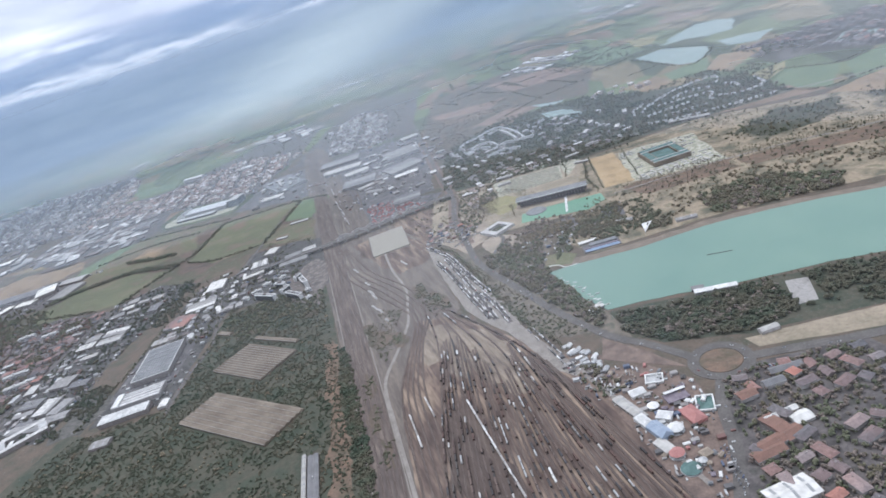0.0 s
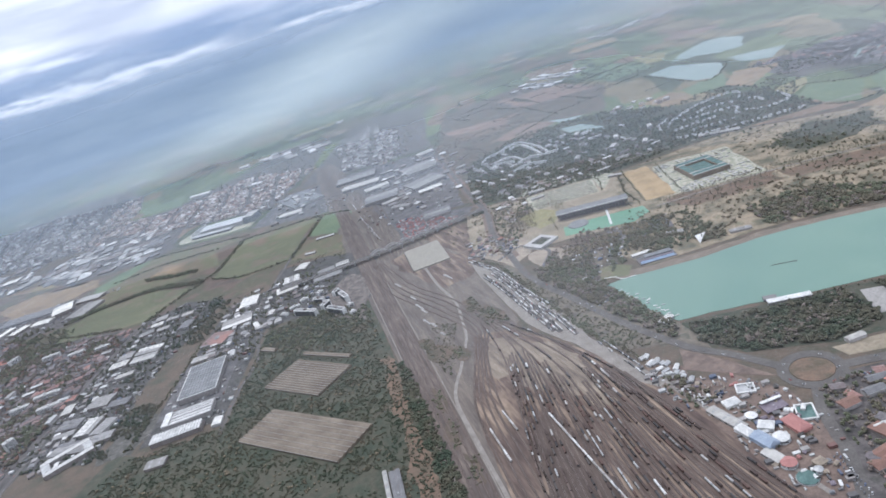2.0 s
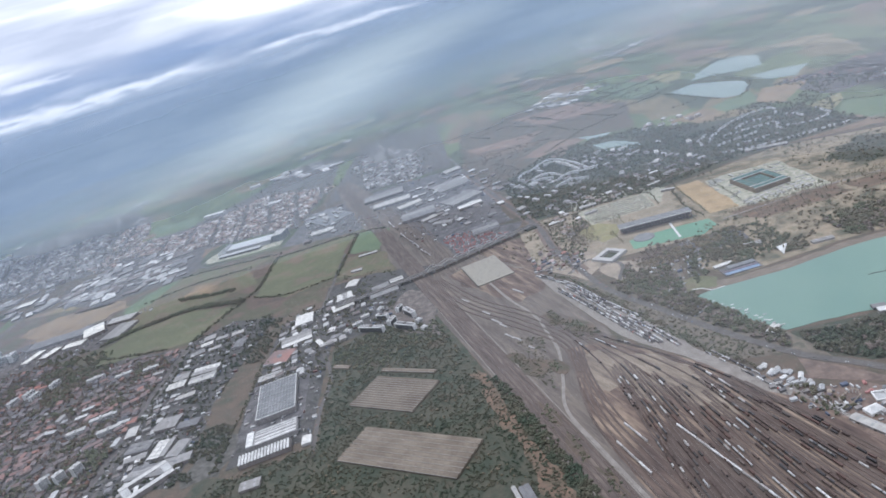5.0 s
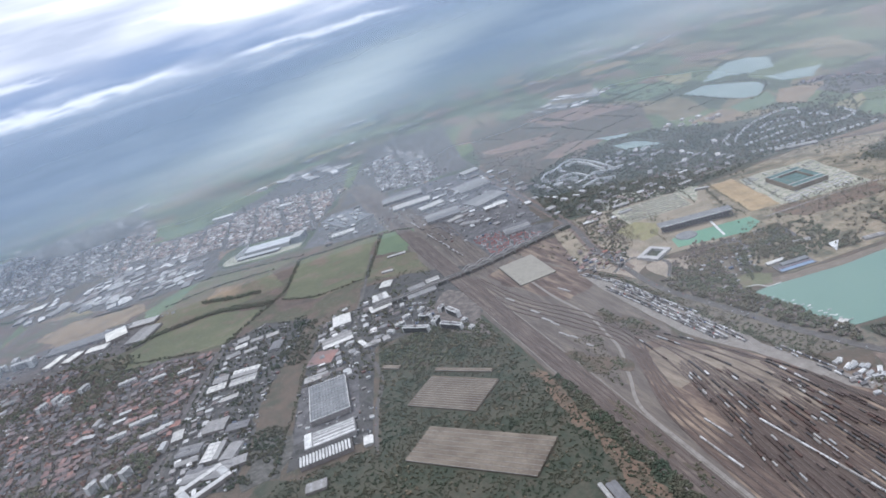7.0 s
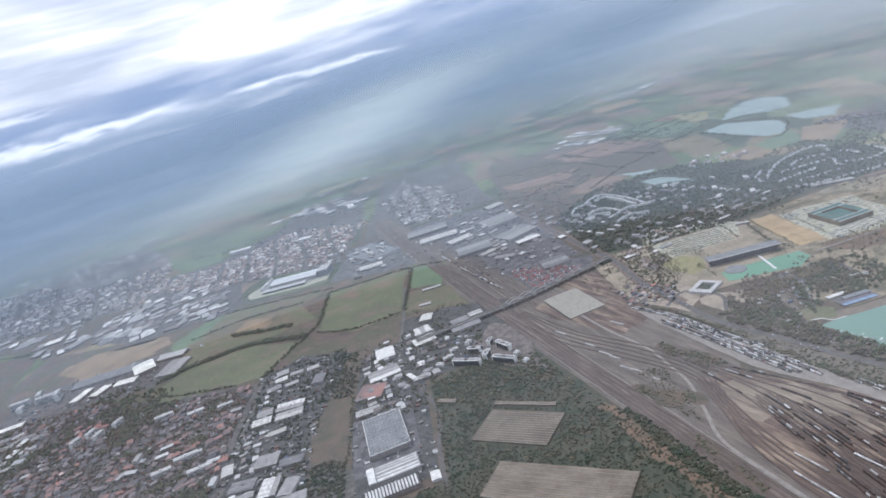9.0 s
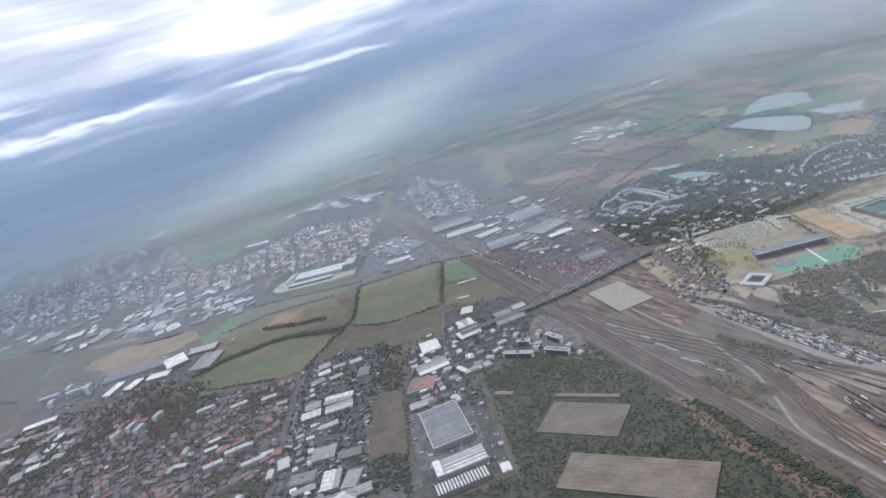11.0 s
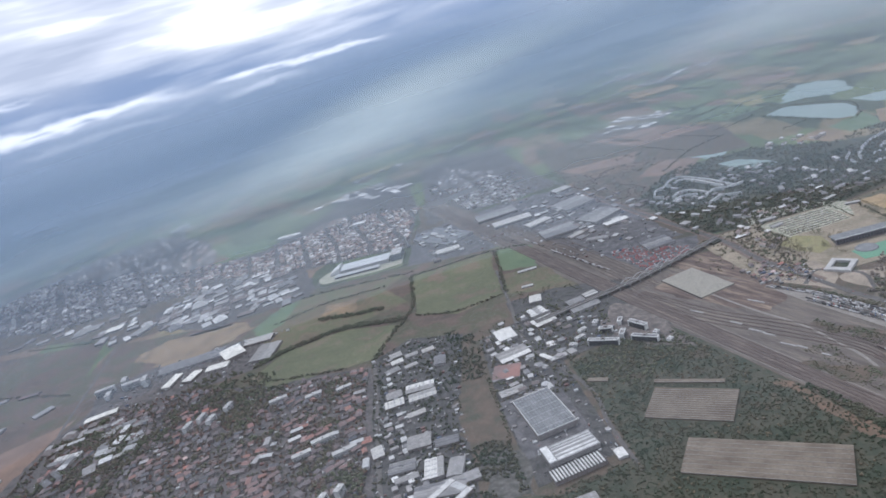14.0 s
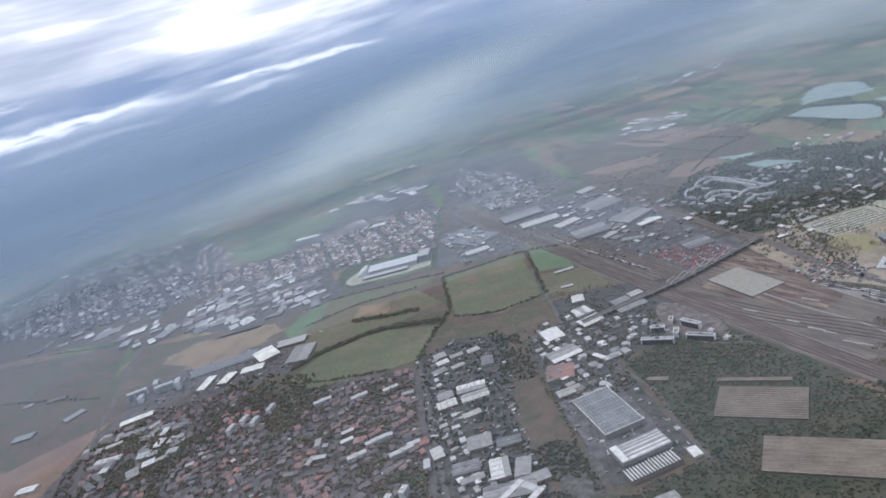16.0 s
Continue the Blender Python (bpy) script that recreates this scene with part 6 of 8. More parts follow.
for points in ([(-52, 1305), (-20, 1345), (5, 1349), (31, 1278), (44, 1205)], [(-59, 1240), (-38, 1256), (-18, 1244), (-4, 1199)], [(-17, 1192), (10, 1212), (29, 1201), (62, 1203)], [(-80, 1280), (-62, 1310), (-30, 1318)], [(-30, 1150), (0, 1165), (30, 1150)], [(-20, 1322), (0, 1326), (18, 1280), (30, 1215)], [(-70, 1215), (-45, 1228), (-22, 1214)]):
    terrace(points, 3.4, 5, "curved pale apartment terrace among trees")
r = random.Random(17)
for points in ([(243, 1132), (262, 1165), (294, 1197), (355, 1236), (400, 1238), (388, 1182)], [(270, 1144), (321, 1142), (358, 1135), (342, 1086)], [(261, 1072), (309, 1071), (332, 1069)], [(357, 1101), (383, 1080), (427, 1088), (437, 1145)], [(240, 1100), (262, 1105), (300, 1110), (320, 1112)], [(232, 1060), (260, 1040), (330, 1030), (420, 1022)], [(300, 1170), (340, 1185), (372, 1170)], [(225, 1120), (235, 1160), (260, 1190)], [(400, 1120), (405, 1150), (390, 1160)]):
    line = spline(points, 9.0)
    for a, b in zip(line, line[1:]):
        d, p = b - a, (a + b) / 2
        ob = thing("row_house", pose(p.x + r.uniform(-2, 2), p.y + r.uniform(-2, 2), 0, 0, 0, math.degrees(math.atan2(d.y, d.x)) + r.uniform(-8, 8)), "white row house in a curved close", "house", "row houses")
        w = d.length * r.uniform(0.32, 0.62)
        part("wall", Geo().box(-w / 2, w / 2, -1.9, 1.9, -0.05, 3.4), WHITE_PAINT, ob)
        part("roof", Geo().gable(-w / 2 - 0.2, w / 2 + 0.2, -2.1, 2.1, 3.4, 4.2), FLAT_ROOF, ob)
for x, y, w, d, h, turn, label in ((78, 1106, 22, 8, 9, 70, "tall slab of flats among trees"), (141, 1111, 20, 8, 9, 60, "tall slab of flats among trees"), (222, 1171, 20, 8, 8, 80, "tall slab of flats among trees"), (189, 1086, 18, 8, 9, 70, "tall slab of flats among trees"), (110, 1271, 20, 8, 8, 70, "tall slab of flats among trees"), (160, 1165, 18, 8, 9, 75, "tall slab of flats among trees"), (100, 1011, 22, 7, 4, 15, "low white school building"), (106, 965, 20, 6, 4, -20, "low white school building"), (-10, 1000, 26, 9, 5, 0, "low white school building"), (-13, 969, 20, 6, 4, 10, "long low white pavilion"), (-71, 969, 16, 6, 4, 0, "long low white pavilion"), (-104, 1090, 14, 14, 6, 20, "round-cornered white tower block"), (285, 1020, 60, 12, 4, -22, "long pale ramp-shaped building")):
    shed(x, y, w, d, h, turn, ROOF_WHITE, label, ridge=0.4, name="building")

# small buildings at the road junction
for k, (x, y) in enumerate(((-127, 834), (-112, 842), (-102, 850), (-118, 822), (-104, 826), (-76, 813), (-70, 826), (-110, 806), (-124, 812), (-84, 842), (-96, 862), (-112, 866), (-130, 856))):
    ob = thing("house", pose(x, y, 0, 0, 0, 20 + 30 * (k % 3)), "small tan house at the road junction", "house", "junction houses")
    w = 5 + (k * 3) % 5
    part("wall", Geo().box(-w / 2, w / 2, -2.6, 2.6, -0.05, 3), WALL, ob)
    part("roof", Geo().gable(-w / 2 - 0.3, w / 2 + 0.3, -2.9, 2.9, 3, 4.2), ROOF_TILE, ob)

# tall apartment blocks beside the scrub and beside the town


def apartment(x, y, w, d, h, turn, label):
    ob = thing("apartment_block", pose(x, y, 0, 0, 0, turn), label, "apartment block")
    part("wall", Geo().box(-w / 2, w / 2, -d / 2, d / 2, -0.05, h), WHITE_PAINT, ob)
    part("roof", Geo().box(-w / 2 - 0.2, w / 2 + 0.2, -d / 2 - 0.2, d / 2 + 0.2, h, h + 0.5), PARAPET, ob)
    part("roof_house", Geo().box(-1.5, 1.5, -1.2, 1.2, h + 0.5, h + 2), WHITE_PAINT, ob)
    storeys = int(h / 1.6)
    for k in range(storeys):
        for side in (-1, 1):
            y0 = side * (d / 2 + 0.03)
            part("window_band", Geo().box(-w / 2 + 0.8, w / 2 - 0.8, y0 - 0.05, y0 + 0.05, 0.7 + k * 1.6, 1.5 + k * 1.6), DARK_GLASS, ob)
    return ob


def slab_block(x, y, w, d, h, turn, label):
    """A tall slab of flats: dark glazed front, white end walls and roof rim, storey by storey."""
    ob = thing("apartment_block", pose(x, y, 0, 0, 0, turn), label, "apartment block")
    part("core", Geo().box(-w / 2 + 0.6, w / 2 - 0.6, -d / 2 + 0.5, d / 2 - 0.5, -0.05, h - 0.6), DARK_GLASS, ob)
    for side in (-1, 1):
        x0 = side * (w / 2 - 0.5)
        part("end_wall", Geo().box(x0 - 0.6, x0 + 0.6, -d / 2, d / 2, -0.05, h), WHITE_PAINT, ob)
    part("roof", Geo().box(-w / 2 + 1.1, w / 2 - 1.1, -d / 2 + 1, d / 2 - 1, h - 0.6, h - 0.3), ROOF_GREY, ob)
    for side in (-1, 1):
        part("roof_rim", Geo().box(-w / 2 + 1.1, w / 2 - 1.1, side * d / 2 - 0.5, side * d / 2 + 0.5, h - 1.1, h), WHITE_PAINT, ob)
    for k in range(1, int(h / 1.6)):
        part("balcony_band", Geo().box(-w / 2 + 1.1, w / 2 - 1.1, -d / 2 - 0.25, -d / 2 + 0.5, k * 1.6 - 0.3, k * 1.6 + 0.05), DARK_STEEL, ob)
    part("lift_house", Geo().box(-2.0, 2.0, -1.4, 1.4, h - 0.3, h + 1.6), WALL, ob)
    return ob


for x, y, w, d, h, turn in ((-353, 782, 40, 6, 8, -33), (-307, 760, 34, 6, 8, -42), (-302, 797, 28, 6, 8.5, -62), (-326, 787, 15, 6, 8, 60), (-317, 822, 12, 5, 7, 60), (-340, 812, 18, 6, 7, -30)):
    slab_block(x, y, w, d, h, turn, "tall glazed slab of flats with white ends")
for x, y, w, h, turn in ((-375, 812, 14, 5, 20), (-388, 800, 10, 4, -30), (-366, 832, 12, 4, 20), (-283, 742, 7, 4, 30), (-345, 842, 10, 4, 55), (-290, 768, 7, 4, 40)):
    apartment(x, y, w, 6, h, turn, "white apartment block at the edge of scrub")
for x, y, w, h, turn in ((-1160, 1150, 34, 11, 10), (-1128, 1162, 20, 13, 100), (-1108, 1142, 32, 11, 10), (-1145, 1125, 18, 9, 100), (-1080, 1135, 22, 14, 100)):
    apartment(x, y, w, 9, h, turn, "white and grey apartment block round a court")
for x, y, w, h, turn in ((-900, 905, 18, 9, 70), (-918, 920, 18, 9, 70), (-935, 905, 18, 9, 70), (-880, 930, 18, 9, 70), (-800, 905, 26, 6, 12), (-745, 885, 24, 6, 12), (-700, 880, 22, 5, 12), (-720, 760, 30, 6, 14), (-690, 720, 30, 6, 14), (-745, 740, 24, 6, 14), (-690, 640, 12, 12, 60), (-708, 634, 12, 12, 60), (-724, 628, 12, 13, 60)):
    apartment(x, y, w, 7, h, turn, "pale apartment block among red-roofed houses")

# ---- fairground ----


def tent(x, y, w, d, h, turn, cloth, label, hip=0.4):
    ob = thing("tent", pose(x, y, 0, 0, 0, turn), label, "tent", "fairground tents")
    part("side", Geo().box(-w / 2, w / 2, -d / 2, d / 2, 0, h), cloth, ob)
    part("canopy", Geo().gable(-w / 2 - 0.2, w / 2 + 0.2, -d / 2 - 0.2, d / 2 + 0.2, h, h + d * 0.3, min(w * 0.45, d * hip)), cloth, ob)


def round_ride(x, y, r, h, cloth, label, seats=8):
    ob = thing("fairground_ride", pose(x, y, 0), label, "ride", "fairground rides")
    part("platform", Geo().drum(0, 0, 0, 0.6, r, r, 16), STEEL_GREY, ob)
    part("canopy", Geo().drum(0, 0, h, h + r * 0.35, r * 0.95, 0.3, 16), cloth, ob)
    part("column", Geo().drum(0, 0, 0.6, h, 0.5, 0.5, 8), STEEL_GREY, ob)
    for k in range(seats):
        a = 2 * math.pi * k / seats
        part("car", Geo().box(r * 0.75 * math.cos(a) - 0.4, r * 0.75 * math.cos(a) + 0.4, r * 0.75 * math.sin(a) - 0.4, r * 0.75 * math.sin(a) + 0.4, 0.6, 1.3), CAR_PAINT, ob)


shed(34, 382, 30, 8, 3, -66, ROOF_WHITE, "long white-roofed hall of the fairground")
tent(46, 352, 16, 9, 3.4, -66, BLUE_CLOTH, "pale blue fairground hall with arched roof", 0.1)
shed(45, 338, 13, 8, 3, -66, ROOF_WHITE, "white-roofed hall of the fairground")
tent(39, 365, 12, 7, 3, -66, WHITE_PAINT, "white fairground tent beside the sidings")
tent(70, 360, 17, 10, 2.6, -72, RED_CLOTH, "salmon red fairground pavilion")
round_ride(50, 329, 5.2, 2.6, RED_CLOTH, "round ride with salmon red canopy")
round_ride(56, 351, 5.6, 2.8, WHITE_PAINT, "round ride with white canopy")
round_ride(49, 378, 4.4, 2.2, WHITE_PAINT, "small ring ride with white roof")
round_ride(54, 315, 6.5, 1.2, ROOF_TEAL, "round ride with teal platform")
round_ride(62, 318, 3.0, 2.6, STEEL_GREY, "small grey round ride")
tent(53, 365, 10, 8, 3, -30, WHITE_PAINT, "white peaked fairground tent")
tent(43, 396, 11, 8, 2.6, 10, WHITE_PAINT, "cream fairground tent with peaked roof")
tent(66, 324, 7, 6, 2.2, 20, SAND, "tan fairground stall round a court")
for x, y, w, d, label in ((58, 408, 13, 11, "white-rimmed rectangular dodgem floor"), (81, 369, 12, 16, "green and white fairground ride floor")):
    ob = thing("dodgem_floor", pose(x, y, 0, 0, 0, -12), label, "ride", "fairground rides")
    part("floor", Geo().box(-w / 2, w / 2, -d / 2, d / 2, 0, 0.5), STEEL_GREY if x < 60 else ROOF_TEAL, ob)
    for x0, x1, y0, y1 in ((-w / 2, w / 2, -d / 2, -d / 2 + 1), (-w / 2, w / 2, d / 2 - 1, d / 2), (-w / 2, -w / 2 + 1, -d / 2 + 1, d / 2 - 1), (w / 2 - 1, w / 2, -d / 2 + 1, d / 2 - 1)):
        part("rim", Geo().box(x0, x1, y0, y1, 0.5, 1.8), WHITE_PAINT, ob)
ob = thing("fairground_ride", pose(66, 382, 0, 0, 0, 10), "large purple-grey ride with raised deck", "ride", "fairground rides")
part("deck", Geo().box(-8, 8, -5, 5, 1.5, 2.2), PURPLE, ob)
part("canopy", Geo().box(-7, 8.5, 3, 5.5, 3.6, 4.0), WHITE_PAINT, ob)
for x, y in ((-7, -4), (7, -4), (-6.5, 4.4), (7.5, 4.4)):
    part("leg", Geo().box(x - 0.3, x + 0.3, y - 0.3, y + 0.3, 0, 1.5 if y < 0 else 3.6), DARK_STEEL, ob)
ob = thing("roller_coaster", pose(38, 415, 0, 0, 0, 20), "tan wooden roller coaster with white supports", "ride", "fairground rides")
loop = [Vector((9 * math.cos(a * math.pi / 10), 6 * math.sin(a * math.pi / 10))) for a in range(21)]
for k in range(20):
    a, b = loop[k], loop[k + 1]
    z1, z2 = 2.6 + 1.6 * math.sin(k * 0.9), 2.6 + 1.6 * math.sin((k + 1) * 0.9)
    part("rail_span", Geo().add([(a.x * 0.9, a.y * 0.9, z1), (a.x, a.y, z1), (b.x, b.y, z2), (b.x * 0.9, b.y * 0.9, z2), (a.x * 0.9, a.y * 0.9, z1 - 0.3), (a.x, a.y, z1 - 0.3), (b.x, b.y, z2 - 0.3), (b.x * 0.9, b.y * 0.9, z2 - 0.3)], [(0, 1, 2, 3), (7, 6, 5, 4), (0, 4, 5, 1), (3, 2, 6, 7)]), SAND, ob)
    part("support", Geo().box(a.x * 0.95 - 0.15, a.x * 0.95 + 0.15, a.y * 0.95 - 0.15, a.y * 0.95 + 0.15, 0, z1 - 0.3), WHITE_PAINT, ob)
r = random.Random(13)
for k in range(64):
    while True:
        x, y = r.uniform(24, 88), r.uniform(292, 440)
        if inside(x, y, [(24, 441), (59, 426), (83, 400), (84, 345), (66, 295), (52, 300), (40, 330), (26, 405)]):
            break
    tent(x, y, r.uniform(1.6, 4.6), r.uniform(1.4, 3.2), r.uniform(1.1, 2.0), r.uniform(0, 90), r.choice((WHITE_PAINT, WHITE_PAINT, PARAPET, SAND, RED_CLOTH, ROOF_LEAD, PURPLE, DARK_STEEL)), "small fairground stall with cloth roof")
for k in range(16):
    x, y = r.uniform(4, 30), 0
    y = 484 - x * 1.5 + r.uniform(-9, 9)
    tent(x, y, r.uniform(4, 8), r.uniform(2.5, 4), 1.8, r.uniform(20, 60), r.choice((WHITE_PAINT, PARAPET, STEEL_GREY)), "white caravan with pitched awning", 0.05)

# large roofs in the suburb
for x, y, w, d, h, turn, roof, label in ((108, 321, 30, 9, 4, 20, ROOF_BRICK, "large brick-red roofed school wing"), (112, 330, 9, 26, 4, 20, ROOF_BRICK, "large brick-red roofed school wing"), (98, 312, 20, 9, 4, 15, ROOF_BRICK, "school wing with brick-red tile roof"), (118, 342, 22, 5, 3, 14, ROOF_WHITE, "long pavilion with white sheet roof"), (127, 335, 12, 10, 3, 14, ROOF_WHITE, "white-roofed hall beside the school"), (127, 372, 14, 7, 4, 8, ROOF_GREY, "workshop with pale grey sheet roof"), (96, 280, 26, 16, 5, 14, ROOF_WHITE, "large supermarket with white sheet roof"), (107, 366, 12, 9, 4, 14, ROOF_BRICK, "brick-red roofed house with dormers"), (140, 384, 22, 7, 3, 4, ROOF_GREY, "car showroom with grey flat roof")):
    shed(x, y, w, d, h, turn, roof, label, ridge=1.6)

# ---- lorries and cars ----
LORRY_KINDS = []
for cloth in (WAGON_WHITE, CONTAINER):
    ob = thing("lorry", pose(0, 0, 0), "articulated lorry with pale box trailer" if cloth is WAGON_WHITE else "articulated lorry with coloured container", "lorry", "lorries in the lorry park")
    part("trailer", Geo().box(-3.4, 2.0, -0.6, 0.6, 0.6, 2.0), cloth, ob)
    part("chassis", Geo().box(-3.3, 3.2, -0.45, 0.45, 0.35, 0.6), DARK_STEEL, ob)
    cab = part("cab", Geo().box(2.2, 3.3, -0.58, 0.58, 0.4, 1.75), CAR_PAINT, ob)
    part("windscreen", Geo().box(3.3, 3.34, -0.5, 0.5, 1.1, 1.6), DARK_GLASS, cab)
    LORRY_KINDS.append(ob)
r = random.Random(3)
first = [True, True]


def put_lorry(kind, x, y, z, turn):
    m = pose(x, y, z, 0, 0, turn)
    if first[kind]:
        LORRY_KINDS[kind].matrix_basis = m
        first[kind] = False
    else:
        copy_thing(LORRY_KINDS[kind], m)


# rows of parked lorries and cars, each on a dark strip of ground with bushes between the bays
PARK_ROWS = ([(-114, 737), (-95, 685), (-72, 612), (-56, 564)], [(-104, 742), (-84, 680), (-63, 605), (-51, 559)], [(-128, 795), (-97, 740), (-75, 674), (-54, 620)], [(-62, 622), (-47, 580), (-38, 546)])
for row, points in enumerate(PARK_ROWS):
    tagged(new("parking_strip", ribbon(Geo(), spline(points, 5.0), 5.2, -0.05, 0.32).mesh("parking_strip", TOWN)), "dark parking strip of the lorry park", "car park", kind="structure")
    line = spline(points, 3.4)
    for a, b in zip(line, line[1:]):
        d = (b - a).normalized()
        side = Vector((d.y, -d.x))
        turn = math.degrees(math.atan2(d.y, d.x))
        for off in (-1.9, 1.9):
            if r.random() < 0.58:
                p = a + side * (off + r.uniform(-0.4, 0.4)) + d * r.uniform(-1, 1)
                put_lorry(0 if r.random() < 0.55 else 1, p.x, p.y, 0.32, turn + r.choice((0, 180)) + r.uniform(-2, 2))
for a, b in zip(spline([(-20, 520), (-4, 474), (6, 442)], 7.8), spline([(-20, 520), (-4, 474), (6, 442)], 7.8)[1:]):
    d = b - a
    for off in (-2.5, 2.2):
        if r.random() < 0.6:
            put_lorry(r.randrange(2), a.x + off, a.y, 0.26, math.degrees(math.atan2(d.y, d.x)))

ob = thing("car", pose(0, 0, 0), "parked or passing passenger car", "car", "cars on the roads")
part("body", Geo().box(-1.05, 1.05, -0.42, 0.42, 0.15, 0.42), CAR_PAINT, ob)
part("cabin", Geo().add([(-0.75, -0.4, 0.42), (0.6, -0.4, 0.42), (0.6, 0.4, 0.42), (-0.75, 0.4, 0.42), (-0.5, -0.33, 0.72), (0.25, -0.33, 0.72), (0.25, 0.33, 0.72), (-0.5, 0.33, 0.72)], [(4, 5, 6, 7), (0, 1, 5, 4), (1, 2, 6, 5), (2, 3, 7, 6), (3, 0, 4, 7)]), DARK_GLASS, ob)
CAR, car_used = ob, [False]


def put_car(x, y, z, turn):
    if car_used[0]:
        copy_thing(CAR, pose(x, y, z, 0, 0, turn))
    else:
        CAR.matrix_basis, car_used[0] = pose(x, y, z, 0, 0, turn), True


for n_road, (line, width) in enumerate(TRAFFIC):
    for a, b in zip(line, line[1:]):
        d = (b - a).normalized()
        if a.y < 1100 and r.random() < 0.3:
            side = Vector((d.y, -d.x)) * width * 0.22 * r.choice((-1, 1))
            put_car(a.x + side.x, a.y + side.y, 0.32 if n_road < 7 else 5.2, math.degrees(math.atan2(d.y, d.x)))
for k in range(22):
    put_car(75 + 0.6 * r.random() + (k % 2) * 3, 292 + k * 1.7, 0.33, 60)
for k in range(12):
    a = 2 * math.pi * k / 12 + 0.3
    if r.random() < 0.55:
        put_car(107 + 19 * math.cos(a), 411 + 19 * math.sin(a), 0.36, math.degrees(a) + 90)
for k in range(26):
    put_car(128 + k * 1.15, 392 - k * 0.1, 0.14, 95)

# rows of stored cars beside the bridge
geo = Geo()
for i in range(40):
    for j in range(36):
        x, y = -268 + i * 3.6 + j * 0.9, 936 + j * 4.6 + 0.25 * i
        if r.random() < 0.74 and j % 5 and inside(x, y, [(-222, 952), (-136, 975), (-142, 1000), (-200, 1058), (-262, 1088), (-240, 1030)]):
            geo.box(x - 0.75, x + 0.75, y - 1.6, y + 1.6, 0.18, 1.0 + 0.4 * r.random())
tagged(new("stored_cars", geo.mesh("stored_cars", CAR_PAINT_FAR)), "rows of red, white and grey stored cars", "cars", kind="stuff")

# ---- trees ----
OCTA_V = np.array([(1, 0, 0), (-1, 0, 0), (0, 1, 0), (0, -1, 0), (0, 0, 1), (0, 0, -1)], float)
OCTA_F = np.array([(0, 2, 4), (2, 1, 4), (1, 3, 4), (3, 0, 4), (2, 0, 5), (1, 2, 5), (3, 1, 5), (0, 3, 5)])


def crown_template(clumps, tall, seed):
    """A crown of many small uneven leaf clumps, about one unit wide, its foot at zero."""
    g = np.random.RandomState(seed)
    verts, faces = [], []
    for k in range(clumps):
        way = g.normal(size=3)
        way /= np.linalg.norm(way)
        centre = way * g.uniform(0.2, 0.72) * (1, 1, tall) + (0, 0, 0.72 * tall + 0.12)
        spin = np.linalg.qr(g.normal(size=(3, 3)))[0]
        ball = (OCTA_V * g.uniform(0.24, 0.46) * g.uniform(0.7, 1.3, (len(OCTA_V), 1))) @ spin * (1, 1, 0.8)
        faces.append(OCTA_F + len(OCTA_V) * k)
        verts.append(ball + centre)
    return np.concatenate(verts), np.concatenate(faces)


CROWNS = [crown_template(11, 0.72, s) for s in range(6)]
SLIM = [crown_template(10, 3.2, s + 20) for s in range(2)]
BUSHES = [crown_template(7, 0.45, s + 40) for s in range(5)]


def array_mesh(name, verts, faces, material):
    data = bpy.data.meshes.new(name)
    data.vertices.add(len(verts))
    data.vertices.foreach_set("co", verts.astype(np.float32).ravel())
    data.loops.add(faces.size)
    data.loops.foreach_set("vertex_index", faces.astype(np.int32).ravel())
    data.polygons.add(len(faces))
    data.polygons.foreach_set("loop_start", np.arange(0, faces.size, 3, dtype=np.int32))
    data.update(calc_edges=True)
    data.materials.append(material)
    return data


def woods(places, size, material, label, seed, kinds=None, name="trees"):
    """Many trees as one mesh: (x, y) places and a range of crown radii."""
    g = np.random.RandomState(seed)
    verts, faces, base = [], [], 0
    for x, y in places:
        v, f = (kinds or CROWNS)[g.randint(len(kinds or CROWNS))]
        s, a = g.uniform(*size), g.uniform(0, 6.28)
        c, q = np.cos(a), np.sin(a)
        m = np.array([[c, q, 0], [-q, c, 0], [0, 0, g.uniform(0.8, 1.25)]]) * s
        verts.append(v @ m + (x, y, 0))
        faces.append(f + base)
        base += len(v)
    if verts:
        tagged(new(name, array_mesh(name, np.concatenate(verts), np.concatenate(faces), material)), label, "trees", kind="stuff")


def scatter(outline, count, seed, clump=0.0, avoid=None):
    r = random.Random(seed)
    xs, ys = [p[0] for p in outline], [p[1] for p in outline]
    out = []
    for k in range(count * 12):
        if len(out) >= count:
            break
        x, y = r.uniform(min(xs), max(xs)), r.uniform(min(ys), max(ys))
        if inside(x, y, outline) and noise.noise((x * 0.03, y * 0.03, seed)) > clump - 0.5 * r.random() and not (avoid and avoid(x, y)):
            out.append((x, y))
    return out


def along(points, step, spread, seed):
    r = random.Random(seed)
    return [(p.x + r.uniform(-spread, spread), p.y + r.uniform(-spread, spread)) for p in spline(points, step)]


GLASS_AREAS = [(-302, 506, 68, 27), (-318, 611, 45, 29), (-303, 650, 38, 5), (-386, 706, 13, 5)]


def on_glass(x, y):
    for gx, gy, a, b in GLASS_AREAS:
        c, s = math.cos(radians(-33)), math.sin(radians(-33))
        u, v = (x - gx) * c + (y - gy) * s, -(x - gx) * s + (y - gy) * c
        if abs(u) < a and abs(v) < b:
            return True
    return False


def on_rails(x, y):
    return x > -168 - (y - 410) * 0.27 - 6 and y > 300


